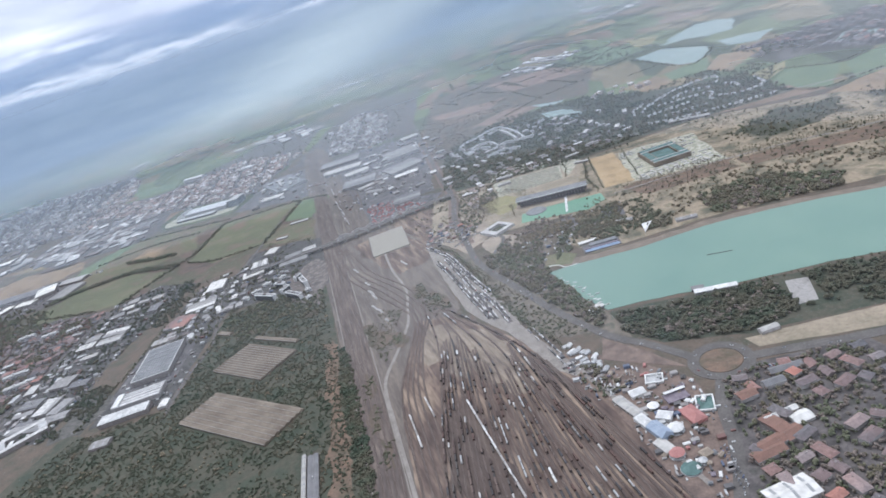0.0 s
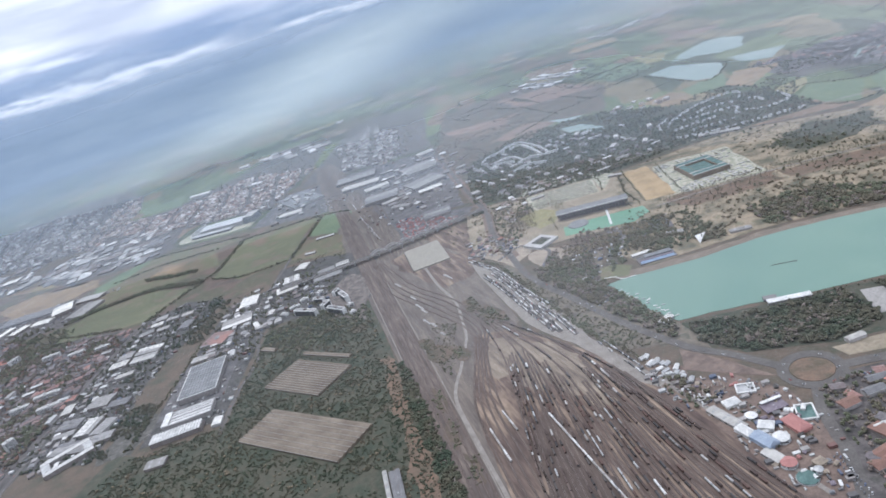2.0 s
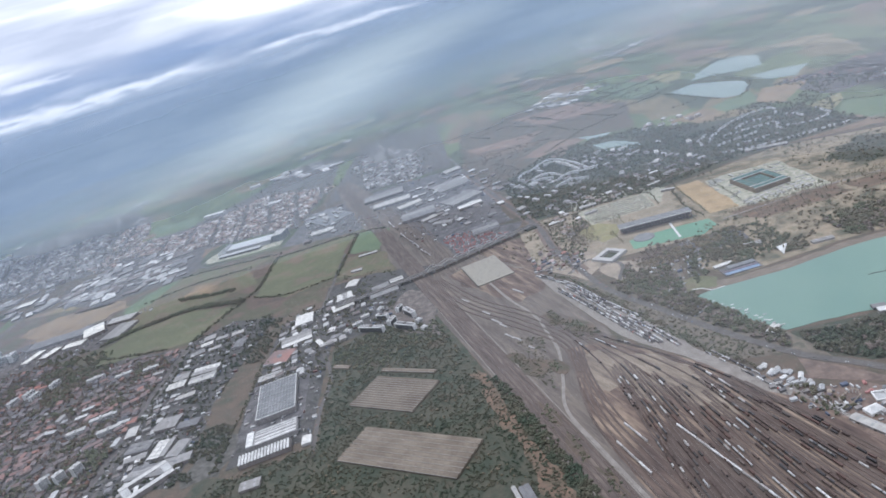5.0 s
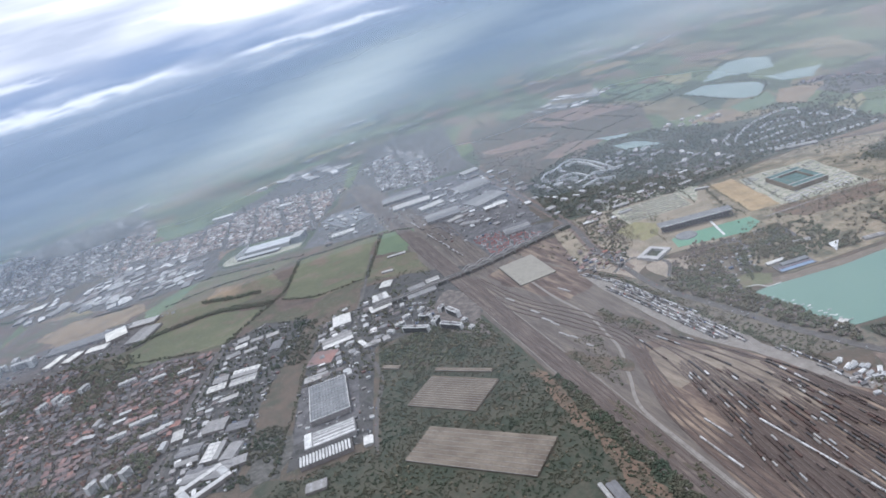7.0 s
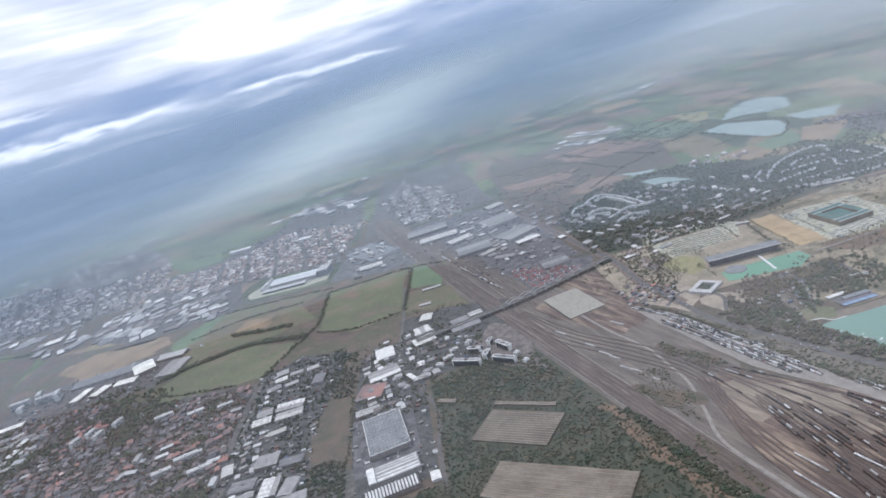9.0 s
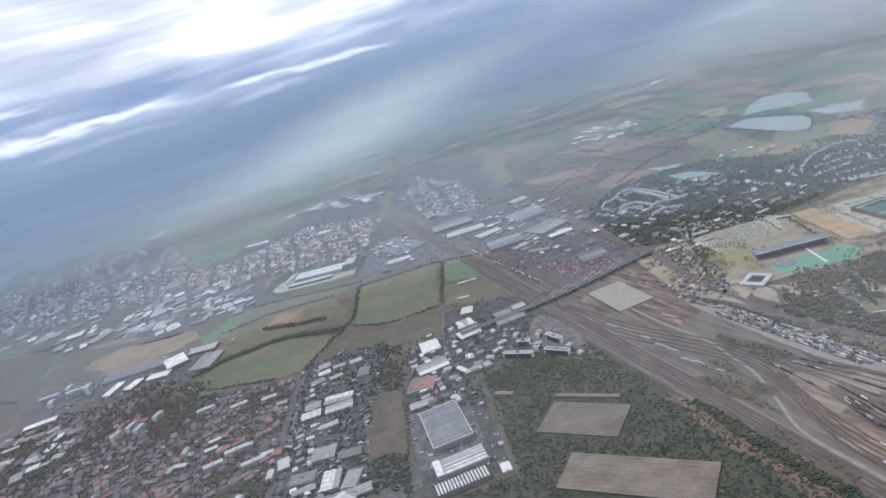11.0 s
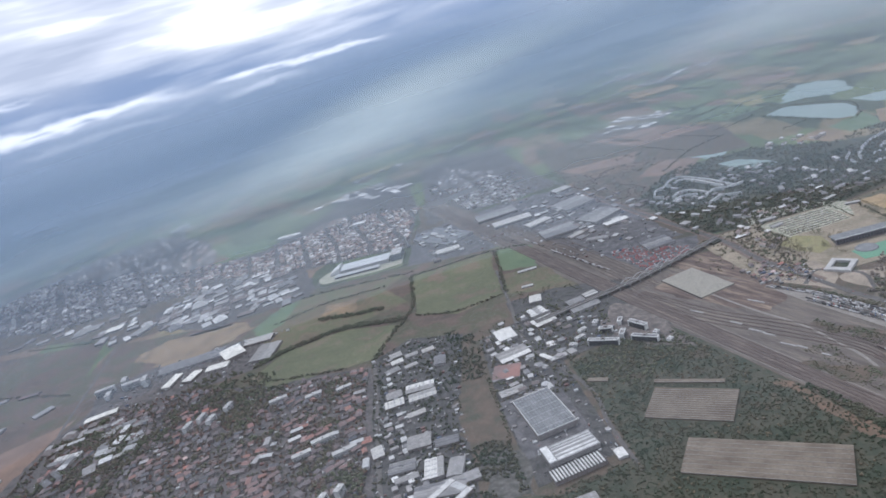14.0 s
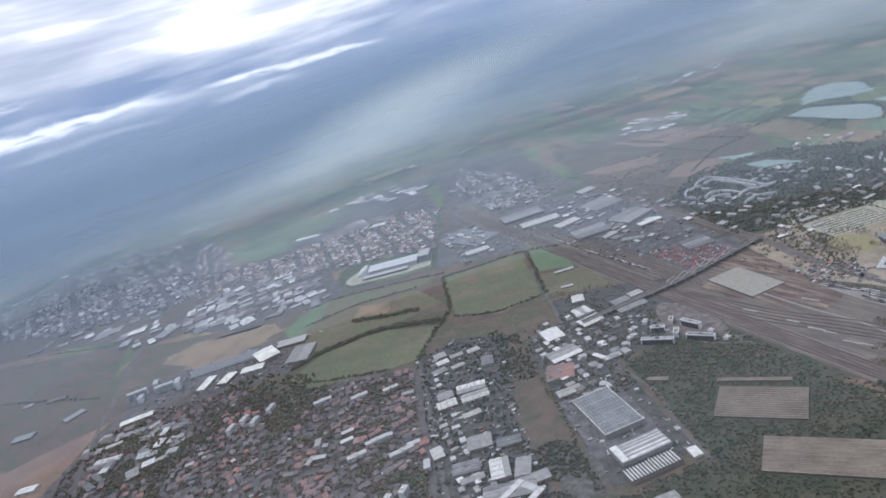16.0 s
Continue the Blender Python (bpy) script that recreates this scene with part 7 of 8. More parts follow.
woods(scatter([(-398, 560), (-402, 760), (-330, 780), (-268, 760), (-225, 640), (-168, 400), (-140, 320), (-300, 310), (-550, 440), (-500, 545)], 9500, 1, -0.05, lambda x, y: on_glass(x, y) or on_rails(x, y)), (0.7, 2.2), SCRUB_LEAF, "low dark scrub bushes round glasshouses", 1, BUSHES)
woods(scatter([(-398, 660), (-402, 765), (-330, 785), (-270, 765), (-250, 700)], 420, 2, -0.2, on_glass), (1.8, 3.6), LEAF, "dense dark trees beside apartment blocks", 2, BUSHES)
woods(along([(-218, 590), (-200, 540), (-182, 470), (-163, 400), (-150, 340)], 1.1, 6, 3), (1.4, 3.0), SCRUB_LEAF, "line of green bushes along the railway", 3, BUSHES)
woods(scatter([(-212, 590), (-196, 540), (-178, 470), (-158, 400), (-142, 330), (-152, 330), (-172, 400), (-192, 470), (-208, 530)], 560, 90, -0.2), (1.4, 3.2), SCRUB_LEAF, "green thicket between railway and dead grass", 90, BUSHES)
woods(scatter([(-190, 600), (-160, 530), (-156, 580), (-152, 640), (-178, 650)], 260, 4), (0.7, 1.7), LEAF, "green bushes between railway tracks", 4, BUSHES)
woods([(x + g.gauss(0, a), y + g.gauss(0, b)) for g in [random.Random(8)] for x, y, a, b in ((-171, 583, 5, 10), (-152, 572, 3, 7), (-160, 447, 2, 12), (-186, 610, 3, 6), (-113, 639, 4, 10), (-134, 669, 4, 8), (-172, 500, 2, 10), (-145, 400, 2, 9)) for k in range(34)], (0.8, 2.0), LEAF, "green thickets beside the yard leads", 8, BUSHES)
woods(scatter([(-136, 700), (-94, 612), (-112, 600), (-136, 655)], 90, 5), (1.4, 2.8), LEAF, "green bushes beside the lorry park", 5, BUSHES)
woods(scatter([(-42, 735), (12, 715), (8, 640), (30, 560), (46, 520), (36, 492), (5, 532), (-20, 600), (-55, 690)], 480, 6, -0.35, lambda x, y: not clear_of_roads(x, y, 2.5)), (2.0, 4.4), LEAF, "dense park trees at the end of the lake", 6)
woods(scatter([(40, 745), (118, 715), (158, 690), (150, 660), (95, 668), (45, 672), (20, 650)], 260, 7), (2.0, 4.2), LEAF, "dark trees on the north bank", 7)
woods(scatter([(193, 723), (274, 719), (331, 669), (312, 640), (258, 648), (193, 655)], 520, 8, -0.2), (2.2, 4.6), LEAF, "dense wood on the north bank", 8)
woods(scatter([(55, 512), (105, 504), (180, 500), (182, 460), (194, 450), (138, 438), (80, 452), (52, 484)], 760, 9, -0.4), (1.8, 3.8), SCRUB_LEAF, "dense dark wood on the south bank", 9)
woods(scatter([(205, 498), (400, 480), (400, 436), (228, 434), (200, 450)], 800, 10, -0.1), (1.8, 3.8), SCRUB_LEAF, "dark wood on the south bank", 10)
woods(along([(150, 505), (235, 499), (330, 485)], 6, 1.5, 11), (1.2, 2.2), LEAF, "row of trees along the south bank", 11)
woods(scatter([(-110, 1030), (-115, 1290), (20, 1370), (210, 1240), (440, 1200), (440, 1010), (240, 1020), (100, 985), (-20, 1000)], 2300, 12, -0.4), (1.6, 3.4), LEAF, "dark wooded gardens of a suburb", 12)
woods(scatter([(-110, 1030), (-115, 1290), (20, 1370), (210, 1240), (440, 1200), (440, 1010), (240, 1020), (100, 985), (-20, 1000)], 2600, 113, -0.45), (1.8, 3.8), SCRUB_LEAF, "closed green wood round suburb houses", 113)
woods(scatter([(60, 700), (115, 980), (300, 1010), (470, 930), (640, 880), (640, 620), (330, 690), (170, 740)], 420, 13, 0.25, lambda x, y: 108 < x < 275 and 800 < y < 975), (1.4, 3.0), LEAF, "scattered autumn trees in dry parkland", 13)
woods(along([(118, 812), (268, 816), (434, 792), (640, 750)], 4.2, 1.0, 14), (0.9, 1.5), LEAF, "row of slim trees along a lane", 14, SLIM)
woods(along([(165, 806), (250, 800), (330, 790)], 2.6, 5, 15), (0.8, 1.3), LEAF_AUTUMN, "rows of young trees beside the offices", 15, SLIM)
woods(scatter([(-70, 880), (-72, 960), (-40, 930), (-28, 850)], 70, 16), (0.9, 1.4), LEAF_AUTUMN, "group of slim yellow poplars", 16, SLIM)
woods(along([(104, 830), (100, 880), (112, 975)], 3.5, 2, 17), (1.5, 2.6), LEAF, "row of trees beside a field", 17)
woods(scatter([(-50, 770), (-20, 740), (60, 760), (110, 770), (120, 740), (60, 730), (0, 720)], 240, 18), (1.8, 3.6), LEAF_AUTUMN, "park trees between offices and lake", 18)
for k, (hedge, step) in enumerate((([(-758, 1180), (-700, 1160), (-642, 1143)], 2.0), ([(-860, 1060), (-816, 1087), (-712, 1105), (-609, 1065)], 1.6), ([(-659, 940), (-627, 1020), (-590, 1105), (-585, 1265)], 2.2), ([(-585, 1265), (-425, 1268), (-350, 1240)], 2.6), ([(-433, 1040), (-415, 1265)], 3.0), ([(-870, 1010), (-800, 975), (-700, 945)], 2.6), ([(-640, 1255), (-760, 1265), (-860, 1235)], 3.0), ([(-820, 1340), (-740, 1330), (-580, 1290)], 3.0), ([(-585, 1065), (-520, 1030), (-440, 1040)], 2.6), ([(-1250, 1200), (-1500, 1330), (-1800, 1450)], 5.0), ([(-1300, 1480), (-1550, 1600)], 5.0))):
    woods(along(hedge, step * (0.4 if k < 2 else 0.8), 7.0 if k < 2 else 3.5, 30 + k), (2.0, 4.6) if k < 2 else (1.2, 3.4), LEAF, "dark hedge between meadows", 30 + k)
TOWN_EDGE = [(-662, 500), (-668, 915), (-870, 978), (-960, 1050), (-1150, 1060), (-1200, 940), (-1190, 780), (-1000, 570), (-800, 480)]
woods(scatter(TOWN_EDGE, 1700, 50, 0.12, lambda x, y: not clear_of_roads(x, y, 2)), (1.6, 3.6), LEAF, "garden trees between houses of the town", 50)
woods(scatter(TOWN_EDGE, 1900, 111, -0.6, lambda x, y: not clear_of_roads(x, y, 2) or town_green(x, y) < 0.12), (2.0, 4.6), LEAF, "dark green groves between quarters of the town", 111)
woods(scatter(TOWN_EDGE, 700, 112, -0.6, lambda x, y: not clear_of_roads(x, y, 2) or town_green(x, y) < 0.05), (2.0, 4.2), LEAF_MAUVE, "bare brown groves between quarters of the town", 112)
woods(scatter([(-850, 930), (-1000, 1060), (-940, 1090), (-820, 1010)], 260, 51), (2.0, 4.0), LEAF, "dark trees beside factories", 51)
woods(scatter([(-555, 560), (-655, 580), (-660, 960), (-520, 960), (-545, 760)], 850, 52, 0.0), (1.4, 3.2), SCRUB_LEAF, "trees between the sheds of the estate", 52)
woods(scatter([(-500, 560), (-556, 560), (-552, 660), (-506, 650)], 300, 53, 0.0), (1.4, 3.0), SCRUB_LEAF, "bushes on cleared ground", 53)
woods(scatter([(-502, 795), (-556, 800), (-530, 935), (-506, 935)], 260, 54, -0.2), (1.6, 3.2), SCRUB_LEAF, "trees beside the works", 54)
woods(along([(-508, 560), (-503, 700), (-506, 790)], 2.2, 2.5, 55), (1.2, 2.4), LEAF, "line of trees beside the warehouse", 55)
woods(scatter([(-410, 700), (-500, 725), (-500, 925), (-400, 960), (-320, 900), (-330, 800), (-400, 770)], 620, 56, -0.1), (1.4, 3.2), LEAF, "trees between small works", 56)
woods(scatter([(98, 392), (190, 396), (220, 330), (140, 250), (70, 250), (92, 330)], 560, 57, -0.2), (1.4, 3.2), LEAF, "garden trees in the suburb", 57)
woods(scatter([(8, 450), (24, 440), (36, 405), (22, 400), (8, 425)], 40, 58, -0.3), (1.6, 3.0), LEAF, "dark trees behind the caravans", 58)
woods(scatter([(40, 400), (70, 400), (75, 345), (45, 345)], 36, 59, -0.3), (0.9, 1.8), LEAF, "trees between fairground stalls", 59)
woods(scatter([(-480, 1800), (-820, 1620), (-1000, 1900), (-700, 2350), (-250, 2500), (-230, 1750)], 900, 60, 0.0), (1.8, 3.8), LEAF, "trees of a distant town", 60)
# hedgerows and copses of the far fields
pick = random.Random(61)
rows, copses = [], []
while len(rows) < 4200:
    x, y = pick.uniform(-2600, 1300), pick.uniform(1500, 4200)
    if -1250 < x < -450 and y < 2250 or inside(x, y, [(-2100, 2350), (-1820, 1850), (-1238, 1660), (-1200, 1740), (-1480, 2600), (-1700, 2680)]) or x > 330 and y < 1900:
        continue
    turn, long = radians(pick.choice((14, 14, 104)) + pick.gauss(0, 6)), pick.uniform(60, 260)
    rows += [(x + u * math.cos(turn) + pick.uniform(-3, 3), y + u * math.sin(turn) + pick.uniform(-3, 3)) for u in np.arange(0, long, 6.0) if pick.random() < 0.85]
for k in range(46):
    x, y = pick.uniform(-2400, 1200), pick.uniform(2350, 4200)
    copses += [(x + pick.gauss(0, 55), y + pick.gauss(0, 30)) for i in range(26)]
while len(rows) < 6600:
    x, y = pick.uniform(-150, 900), pick.uniform(1420, 2400)
    if inside(x, y, [(340, 1650), (400, 1390), (640, 1480), (660, 1880), (440, 1720)]) or inside(x, y, [(60, 2009), (152, 2190), (320, 2040), (154, 1900)]):
        continue
    turn, long = radians(pick.choice((20, 20, 112)) + pick.gauss(0, 7)), pick.uniform(40, 170)
    rows += [(x + u * math.cos(turn) + pick.uniform(-5, 5), y + u * math.sin(turn) + pick.uniform(-5, 5)) for u in np.arange(0, long, 3.5) if pick.random() < 0.9]
PONDS = ([(345, 1645), (400, 1665), (435, 1675), (505, 1530), (424, 1390), (390, 1415)], [(435, 1700), (500, 1800), (580, 1870), (650, 1735), (585, 1630), (525, 1630)], [(510, 1560), (640, 1494), (558, 1415), (505, 1470)])
rows = [p for p in rows if not any(inside(*p, pond) for pond in PONDS)]
woods(rows, (1.8, 4.2), LEAF, "hedgerows between far fields", 61, BUSHES)
woods(copses, (2.5, 5.0), LEAF, "copses among far fields", 66, BUSHES)
woods(scatter([(-110, 1290), (-52, 1361), (20, 1425), (90, 1425), (200, 1400), (300, 1270), (200, 1230), (20, 1350)], 620, 62, -0.2, lambda x, y: inside(x, y, [(85, 1380), (145, 1365), (180, 1260), (130, 1236), (95, 1285)])), (2.4, 4.6), LEAF, "dark woods round a small pond", 62)
woods(scatter([(300, 1270), (420, 1225), (440, 1110), (505, 1200), (540, 1330), (440, 1230), (415, 1300), (345, 1300)], 260, 67, -0.2), (2.0, 4.0), LEAF, "trees between suburb and fields", 67)
woods(scatter([(-130, 1200), (-60, 1340), (-60, 1500), (60, 1560), (-20, 1600), (-150, 1640), (-160, 1900), (-190, 1560)], 420, 68, 0.1), (1.6, 3.6), LEAF_MAUVE, "bare brown thickets between ploughed fields", 68, BUSHES)
woods(scatter([(491, 1396), (777, 1420), (820, 1200), (650, 1090), (545, 1200)], 950, 69, -0.2), (1.8, 3.6), LEAF, "garden trees of a small town", 69)
woods(along([(440, 1000), (470, 975), (560, 992), (640, 1000)], 4, 2, 96) + along([(436, 1100), (478, 1145), (545, 1085), (640, 1130)], 4, 3, 97), (1.4, 2.8), LEAF, "trees along a straight road", 96)
woods(scatter([(230, 1720), (290, 1700), (400, 1700), (450, 1760), (400, 1800), (420, 1990), (250, 2060)], 200, 98, 0.15), (2.0, 4.0), LEAF, "thickets round pale fields", 98, BUSHES)
woods(along([(352, 1640), (392, 1425), (424, 1396), (500, 1528), (435, 1672)], 5, 4, 63), (1.6, 3.4), LEAF, "trees round a gravel pond", 63)
woods(scatter([(-1250, 1680), (-1800, 1750), (-2500, 2500), (-2200, 3000), (-1300, 2200), (-1050, 1750)], 900, 64, 0.0), (1.8, 3.8), LEAF, "trees of a distant suburb", 64)
woods(scatter([(-120, 960), (-60, 800), (-95, 790), (-125, 850), (-205, 945)], 90, 65, 0.1), (1.2, 2.4), LEAF, "bushes beside the road junction", 65, BUSHES)

woods(scatter(TOWN_EDGE, 3300, 70, -0.1, lambda x, y: not clear_of_roads(x, y, 2)), (1.5, 3.4), LEAF_MAUVE, "bare brown garden trees of the town", 70)
woods(scatter(TOWN_EDGE, 1500, 110, 0.2, lambda x, y: not clear_of_roads(x, y, 2)), (1.5, 3.6), LEAF_RUST, "rust-red autumn trees of the town", 110)
woods(along([(-122, 790), (-92, 752), (-52, 622), (-20, 528), (6, 478)], 1.6, 2.5, 71), (1.2, 2.4), LEAF, "trees along the lorry park", 71)
woods(scatter([(-60, 715), (-40, 740), (20, 790), (60, 765), (20, 715), (-30, 690)], 160, 72, -0.2, lambda x, y: not clear_of_roads(x, y, 3) or (abs(x + 35) < 22 and abs(y - 790) < 22)), (1.4, 3.2), LEAF_MAUVE, "brownish park trees between road and lake", 72)
woods(scatter([(63, 770), (57, 684), (115, 672), (150, 700), (140, 760)], 420, 73, -0.2), (1.6, 3.4), LEAF, "dark dense trees on the north bank", 73)
woods(scatter([(150, 660), (200, 720), (330, 690), (480, 660), (480, 720), (300, 760), (180, 780)], 260, 74, 0.1), (1.6, 3.4), LEAF_AUTUMN, "brown scrub trees in parkland", 74)
woods(scatter([(21, 890), (61, 800), (-5, 775), (-15, 860)], 60, 75, -0.5, lambda x, y: -8 < x < 106 and 770 < y < 872), (0.9, 1.4), LEAF_AUTUMN, "slim yellowish poplars beside the offices", 75, SLIM)
woods(scatter([(-240, 960), (-300, 1000), (-420, 1030), (-420, 930), (-330, 870)], 150, 76, 0.1, on_rails), (1.4, 2.8), LEAF, "bushes beside the railway halls", 76, BUSHES)
woods(scatter([(-1200, 1090), (-1250, 1200), (-1500, 1600), (-1800, 1600), (-1500, 1050)], 420, 77, 0.3), (0.9, 2.2), LEAF_AUTUMN, "scattered bushes in rough fields", 77, BUSHES)

woods(scatter([(-92, 745), (-56, 620), (-24, 528), (-6, 500), (26, 495), (0, 545), (-33, 620), (-66, 700)], 420, 78, -0.3, lambda x, y: not clear_of_roads(x, y, 1.5)), (1.0, 2.4), LEAF, "bushes between road and lorry park", 78, BUSHES)
woods(scatter([(-130, 1000), (-70, 1000), (-60, 860), (-66, 800), (-100, 800)], 150, 79, -0.1, lambda x, y: not clear_of_roads(x, y, 2.5)), (1.2, 2.6), LEAF_AUTUMN, "trees at the road junction", 79)
gardens = [(-84, 985), (-10, 1045), (84, 1028), (72, 992), (-32, 992), (-30, 912), (-52, 900), (-46, 840), (-66, 806), (-88, 868)]
woods(scatter(gardens, 330, 120, -0.4, lambda x, y: not clear_of_roads(x, y, 2.0)), (1.4, 3.2), LEAF, "green garden trees beside the offices", 120)
woods(scatter(gardens, 150, 121, -0.3, lambda x, y: not clear_of_roads(x, y, 2.0)), (1.2, 2.8), LEAF_MAUVE, "bare brown garden trees beside the offices", 121)
woods(along([(-28, 914), (-26, 990), (74, 990), (76, 922)], 2.4, 1.5, 122), (1.0, 2.0), LEAF, "dark hedge of trees round the office car park", 122)
woods(scatter([(-52, 900), (-26, 925), (-18, 926), (4, 894), (14, 880), (14, 920), (-22, 940), (-60, 925)], 70, 123, -0.5), (0.9, 1.6), LEAF, "dark slim trees round a lawn", 123, SLIM)
woods(scatter([(-61, 936), (-25, 911), (-33, 844), (-54, 832), (-64, 903)], 130, 95, -0.5), (0.9, 1.5), LEAF_AUTUMN, "rows of slim yellowish poplars beside the road", 95, SLIM)

woods(scatter([(55, 512), (105, 504), (180, 500), (182, 460), (194, 450), (138, 438), (80, 452), (52, 484)], 160, 80, -0.2), (1.6, 3.4), LEAF_MAUVE, "bare brown trees on the south bank", 80)
woods(scatter([(98, 392), (190, 396), (220, 330), (140, 250), (70, 250), (92, 330)], 480, 81, -0.2), (1.4, 3.0), LEAF_MAUVE, "bare brown garden trees of the suburb", 81)
woods(scatter([(-398, 560), (-402, 760), (-330, 780), (-268, 760), (-225, 640), (-168, 400), (-140, 320), (-300, 310), (-550, 440), (-500, 545)], 420, 82, 0.25, lambda x, y: on_glass(x, y) or on_rails(x, y)), (1.0, 2.6), LEAF_AUTUMN, "brown scrub bushes round glasshouses", 82, BUSHES)

woods(scatter([(-42, 735), (12, 715), (8, 640), (30, 560), (46, 520), (36, 492), (5, 532), (-20, 600), (-55, 690)], 170, 91, -0.35, lambda x, y: not clear_of_roads(x, y, 2.5)), (1.8, 4.0), LEAF_MAUVE, "bare brownish park trees at the lake end", 91)
woods(scatter([(193, 723), (274, 719), (331, 669), (312, 640), (258, 648), (193, 655)], 130, 92, -0.2), (2.0, 4.2), LEAF_MAUVE, "bare brownish wood on the north bank", 92)
woods(scatter([(-110, 1030), (-115, 1290), (20, 1370), (210, 1240), (440, 1200), (440, 1010), (240, 1020), (100, 985), (-20, 1000)], 350, 93, -0.3), (1.8, 3.6), LEAF_MAUVE, "bare brownish trees in suburb gardens", 93)
woods(scatter([(60, 700), (115, 980), (300, 1010), (470, 930), (640, 880), (640, 620), (330, 690), (170, 740)], 1500, 94, 0.1, lambda x, y: 108 < x < 275 and 800 < y < 975), (0.7, 2.2), LEAF_AUTUMN, "low brown scrub in dry parkland", 94, BUSHES)

woods(scatter([(300, 900), (380, 945), (450, 915), (430, 850), (330, 840)], 150, 101, -0.1), (1.4, 3.4), LEAF, "green thicket in dry parkland", 101)
woods(scatter([(470, 900), (560, 880), (600, 830), (500, 820)], 110, 102, -0.1), (1.4, 3.4), LEAF, "green thicket in dry parkland", 102)
woods(along([(120, 806), (268, 810), (434, 786), (640, 745)], 3.0, 0.8, 103), (0.9, 1.6), LEAF, "dark row of slim trees beside a track", 103, SLIM)
woods(along([(110, 826), (113, 900), (118, 972)], 2.2, 1.2, 104), (0.8, 1.4), LEAF, "dark row of slim trees beside stubble", 104, SLIM)
woods(along([(158, 828), (162, 900), (166, 960)], 2.6, 1.0, 105), (0.8, 1.3), LEAF, "dark row of slim trees beside the offices", 105, SLIM)
woods(scatter([(150, 812), (265, 808), (262, 775), (150, 770)], 90, 106, -0.5), (0.8, 1.3), LEAF_MAUVE, "rows of young brown trees below the offices", 106, SLIM)

# cars parked under the trees beside the lake
geo = Geo()
for k in range(90):
    x, y = r.uniform(-20, 12), r.uniform(588, 645)
    geo.box(x - 0.9, x + 0.9, y - 0.4, y + 0.4, 0.1, 0.75)
for j in range(7):
    for k in range(34):
        if r.random() < 0.6:
            x, y = 44 + k * 2.0, 722 + j * 7 + k * 0.25
            geo.box(x - 0.45, x + 0.45, y - 1.0, y + 1.0, 0.1, 0.75)
        if r.random() < 0.5:
            x, y = -20 + k * 2.6, 925 + j * 9
            geo.box(x - 0.45, x + 0.45, y - 1.0, y + 1.0, 0.1, 0.75)
tagged(new("parked_cars", geo.mesh("parked_cars", CLUTTER_PAINT)), "rows of cars parked beside offices and lake", "cars", kind="stuff")

# vehicles, skips and crates standing about the works yards
def yard_clutter(outline, count, seed, label):
    spots = scatter(outline, count, seed, -0.1)
    pick, stuff = random.Random(seed), Geo()
    for x, y in spots:
        w, d, h = pick.choice(((1.0, 2.2, 0.75), (2.1, 1.0, 0.75), (1.2, 4.0, 1.6), (3.0, 1.4, 1.3), (5.0, 3.2, 2.2)))
        stuff.box(x - w / 2, x + w / 2, y - d / 2, y + d / 2, 0.05, h)
    tagged(new("yard_clutter", stuff.mesh("yard_clutter", CLUTTER_PAINT)), label, "vehicles", kind="stuff")


yard_clutter([(-548, 560), (-655, 580), (-660, 940), (-600, 980), (-520, 940), (-545, 760)], 520, 201, "vans, cars and crates between workshops")
yard_clutter([(-405, 575), (-492, 560), (-502, 700), (-500, 900), (-420, 930), (-330, 905), (-330, 790), (-410, 775)], 420, 202, "vans, cars and skips round the warehouse")
yard_clutter([(-470, 1290), (-330, 1270), (-330, 1110), (-240, 1050), (-125, 1050), (-140, 1200), (-190, 1560), (-330, 1590)], 500, 203, "trailers and cars between distribution halls")
yard_clutter([(-1160, 1010), (-840, 1060), (-820, 1200), (-1080, 1210)], 260, 204, "vehicles and crates round a factory")
yard_clutter([(24, 441), (59, 426), (83, 400), (90, 345), (70, 289), (52, 270), (36, 335), (22, 405)], 130, 205, "stalls, vans and crates of the fairground")
yard_clutter([(-4, 470), (24, 441), (30, 400), (16, 400), (2, 436)], 70, 206, "white caravans and vans beside the sidings")
yard_clutter([(-125, 870), (-60, 830), (-60, 790), (-110, 790), (-130, 810)], 130, 207, "cars and huts at the road junction")
yard_clutter([(-20, 640), (12, 640), (60, 700), (60, 720), (-10, 735)], 60, 208, "cars under lakeside trees")
yard_clutter([(-662, 500), (-668, 915), (-870, 978), (-1000, 1000), (-1000, 580), (-800, 480)], 700, 209, "parked cars and sheds in town streets")

# ---- painted haze ----


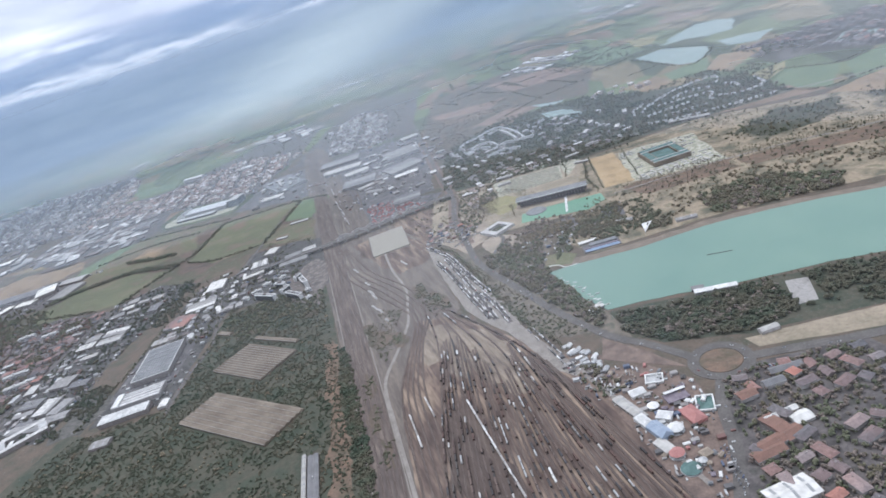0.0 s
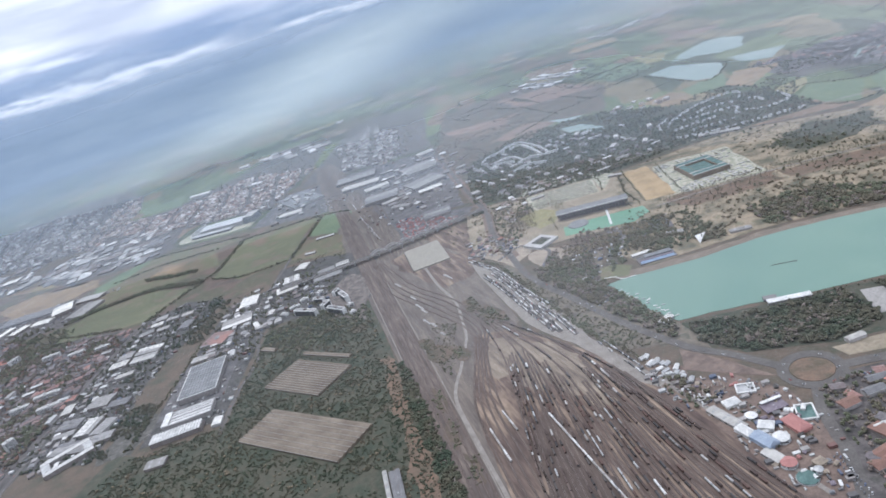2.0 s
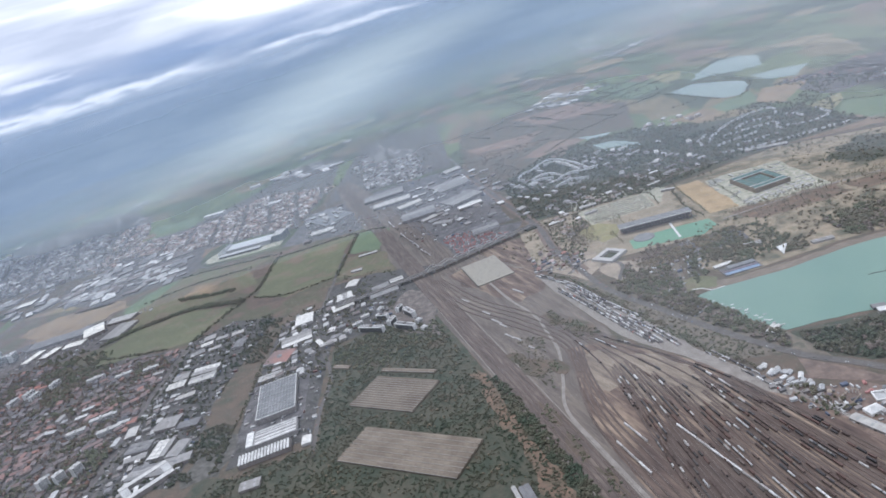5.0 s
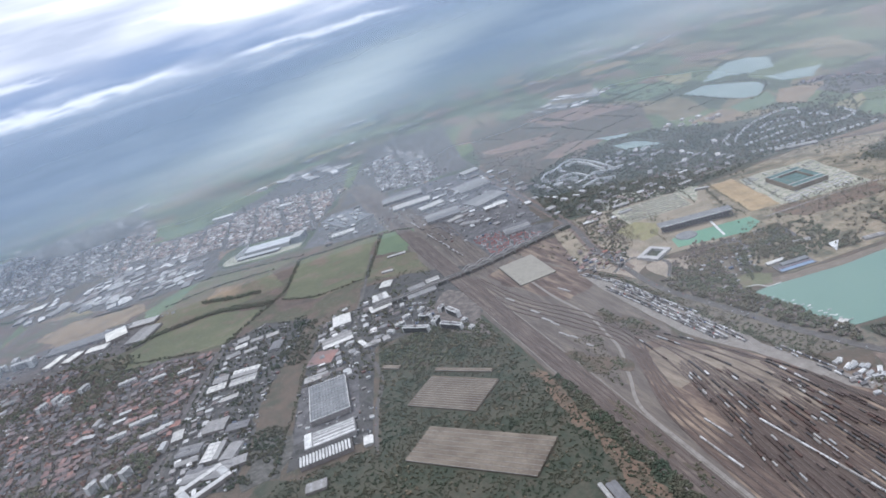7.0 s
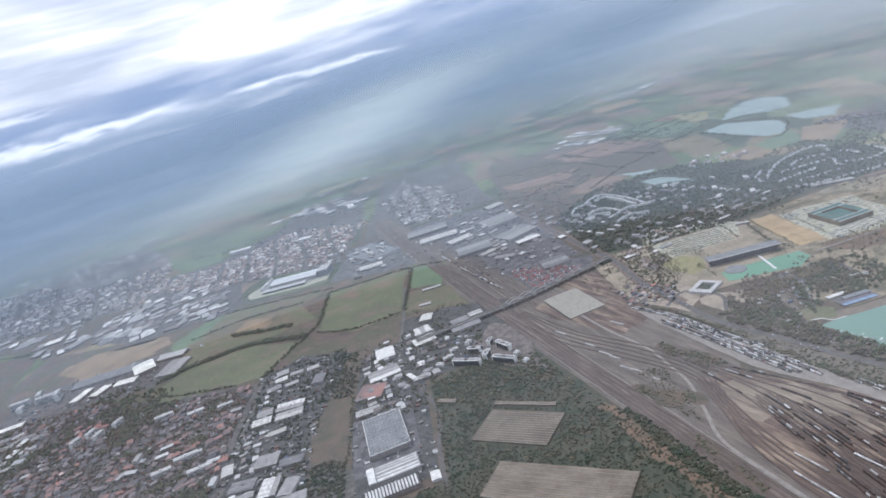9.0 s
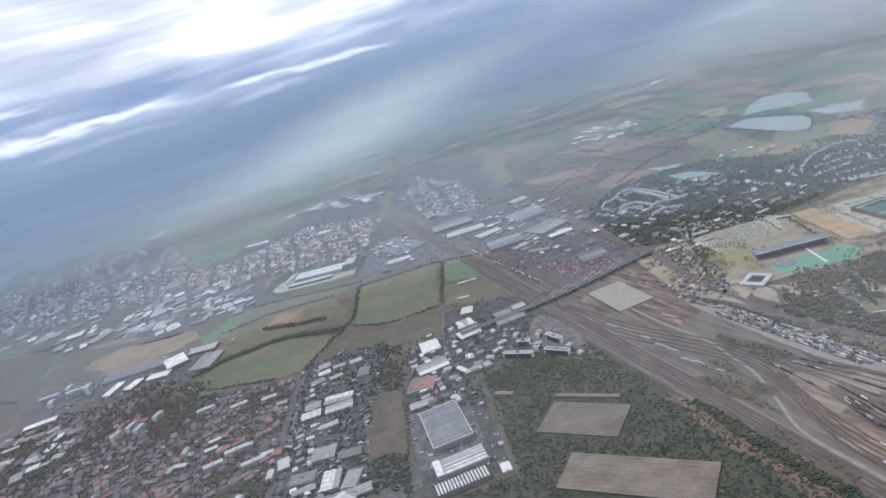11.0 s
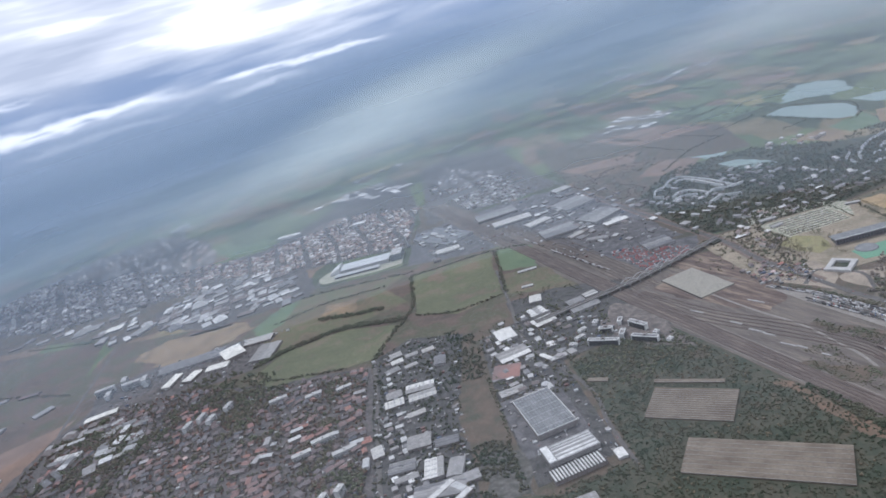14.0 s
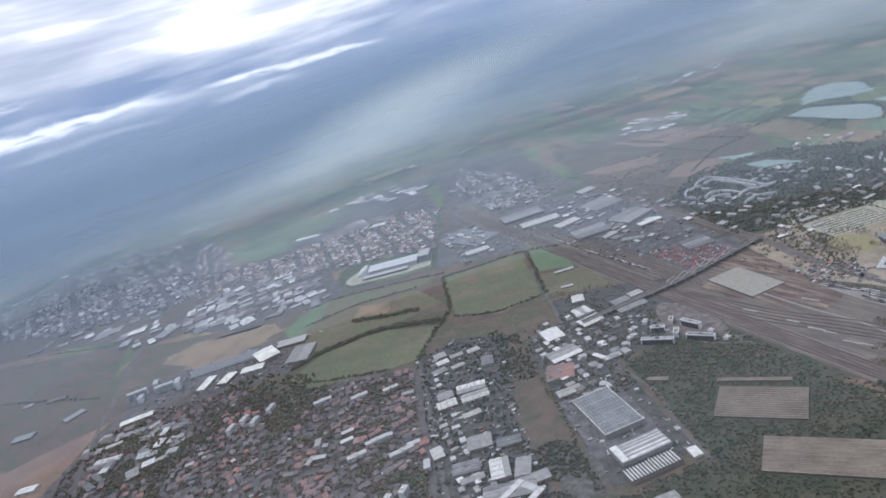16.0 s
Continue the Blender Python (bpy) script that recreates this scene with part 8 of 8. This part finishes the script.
def haze_sheet(name, x0, radius, top, thickness, tint_of, label):
    """An added sheet round the place at that radius with haze painted on it: thickness along its height, as (metres,
    share) pairs, and its colour.
    """
    mist = bpy.data.materials.new(name)
    mist.use_nodes = True
    m = Nodes(mist.node_tree)
    place = m.add("ShaderNodeNewGeometry").outputs["Position"]
    axes = m.add("ShaderNodeSeparateXYZ")
    m.link(place, axes.inputs[0])
    x, z = axes.outputs["X"], axes.outputs["Z"]
    layers = m.add("ShaderNodeMapping")
    m.link(place, layers.inputs["Vector"])
    layers.inputs["Scale"].default_value = (1.0, 1.0, 7.0)
    banks = m.noise(layers.outputs[0], 1 / (0.32 * radius), 4.0, 0.55)
    curve_node = m.add("ShaderNodeFloatCurve")
    m.link(m.math("DIVIDE", z, top), curve_node.inputs["Value"])
    curve = curve_node.mapping.curves[0]
    curve.points[0].location, curve.points[1].location = (0.0, thickness[0][1]), (1.0, 0.0)
    for at, share in thickness[1:]:
        curve.points.new(at / top, share)
    curve_node.mapping.update()
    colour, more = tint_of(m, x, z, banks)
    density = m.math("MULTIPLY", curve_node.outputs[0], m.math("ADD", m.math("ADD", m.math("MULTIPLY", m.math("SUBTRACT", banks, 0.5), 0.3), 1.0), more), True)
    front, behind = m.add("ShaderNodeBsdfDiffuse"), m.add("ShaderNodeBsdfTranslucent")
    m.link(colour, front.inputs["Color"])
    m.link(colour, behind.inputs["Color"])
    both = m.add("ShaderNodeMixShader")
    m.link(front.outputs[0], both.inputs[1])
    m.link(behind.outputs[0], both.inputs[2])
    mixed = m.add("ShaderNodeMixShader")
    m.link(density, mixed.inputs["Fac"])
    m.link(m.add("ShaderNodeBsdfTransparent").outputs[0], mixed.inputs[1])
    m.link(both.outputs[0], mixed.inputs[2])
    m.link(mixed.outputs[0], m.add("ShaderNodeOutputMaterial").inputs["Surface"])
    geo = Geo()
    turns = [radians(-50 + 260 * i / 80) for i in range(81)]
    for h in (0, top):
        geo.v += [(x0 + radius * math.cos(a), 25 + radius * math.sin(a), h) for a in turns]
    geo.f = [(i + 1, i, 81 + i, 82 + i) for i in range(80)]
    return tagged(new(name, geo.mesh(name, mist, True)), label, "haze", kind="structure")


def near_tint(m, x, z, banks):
    """Painted haze colour: blue to the left, paler to the right."""
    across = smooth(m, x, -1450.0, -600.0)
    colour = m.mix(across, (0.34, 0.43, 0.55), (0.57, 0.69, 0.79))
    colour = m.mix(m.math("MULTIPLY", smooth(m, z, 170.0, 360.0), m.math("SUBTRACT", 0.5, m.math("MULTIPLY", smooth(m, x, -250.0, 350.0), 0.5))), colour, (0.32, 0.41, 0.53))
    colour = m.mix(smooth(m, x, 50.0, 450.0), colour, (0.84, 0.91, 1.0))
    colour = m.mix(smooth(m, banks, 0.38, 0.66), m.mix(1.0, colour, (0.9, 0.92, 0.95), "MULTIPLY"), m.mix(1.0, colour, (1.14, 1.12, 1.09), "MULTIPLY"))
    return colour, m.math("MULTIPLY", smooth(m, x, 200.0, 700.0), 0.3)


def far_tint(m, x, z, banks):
    """Painted haze: dark blue under the cloud bank, slanting light shafts mixed into the colour, pale to the right."""
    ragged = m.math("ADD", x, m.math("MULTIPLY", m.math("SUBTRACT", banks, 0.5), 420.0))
    # light shafts are painted as a brighter slanting band of the sheet
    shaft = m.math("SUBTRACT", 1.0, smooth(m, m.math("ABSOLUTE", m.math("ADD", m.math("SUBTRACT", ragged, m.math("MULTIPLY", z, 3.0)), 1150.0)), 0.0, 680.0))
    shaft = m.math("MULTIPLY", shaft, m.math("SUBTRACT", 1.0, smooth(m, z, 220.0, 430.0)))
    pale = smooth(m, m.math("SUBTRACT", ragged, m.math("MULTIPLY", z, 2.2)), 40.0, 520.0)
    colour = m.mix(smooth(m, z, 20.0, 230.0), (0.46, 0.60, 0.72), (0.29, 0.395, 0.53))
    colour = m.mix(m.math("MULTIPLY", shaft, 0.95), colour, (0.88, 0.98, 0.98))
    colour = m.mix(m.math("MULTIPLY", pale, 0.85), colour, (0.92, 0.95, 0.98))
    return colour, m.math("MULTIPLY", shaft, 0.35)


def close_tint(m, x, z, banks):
    """Faint grey-blue haze painted on to lift the dark tones behind, thickest and palest before the lake and gone over
    the fairground.
    """
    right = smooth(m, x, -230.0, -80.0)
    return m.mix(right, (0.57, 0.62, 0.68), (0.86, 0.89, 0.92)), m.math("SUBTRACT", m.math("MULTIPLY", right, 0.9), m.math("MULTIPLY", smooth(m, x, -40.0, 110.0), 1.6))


# three thin added sheets that stand in for haze, one over the yard, one behind the near towns and one far off; each is
# painted thicker towards the height of the horizon
# the closest sheet is added to pale the darks of the ground behind it
haze_sheet("haze", -290, 480, 520, ((0, 0.0), (30, 0.025), (80, 0.06), (150, 0.072), (250, 0.06), (320, 0.025), (400, 0.0)), close_tint, "added sheet with faint haze painted on over the railway yard")
haze_sheet("haze", -500, 1210, 640, ((0, 0.07), (20, 0.15), (50, 0.21), (100, 0.26), (150, 0.33), (210, 0.41), (260, 0.44), (300, 0.43), (345, 0.34), (400, 0.20), (450, 0.07), (520, 0.0)), near_tint, "added sheet with blue haze painted on before the far country")
haze_sheet("haze", -290, 2700, 700, ((0, 0.0), (25, 0.14), (60, 0.34), (120, 0.66), (190, 0.85), (280, 0.86), (340, 0.66), (400, 0.42), (460, 0.20), (540, 0.03)), far_tint, "added sheet with painted blue haze and light shafts before the horizon")
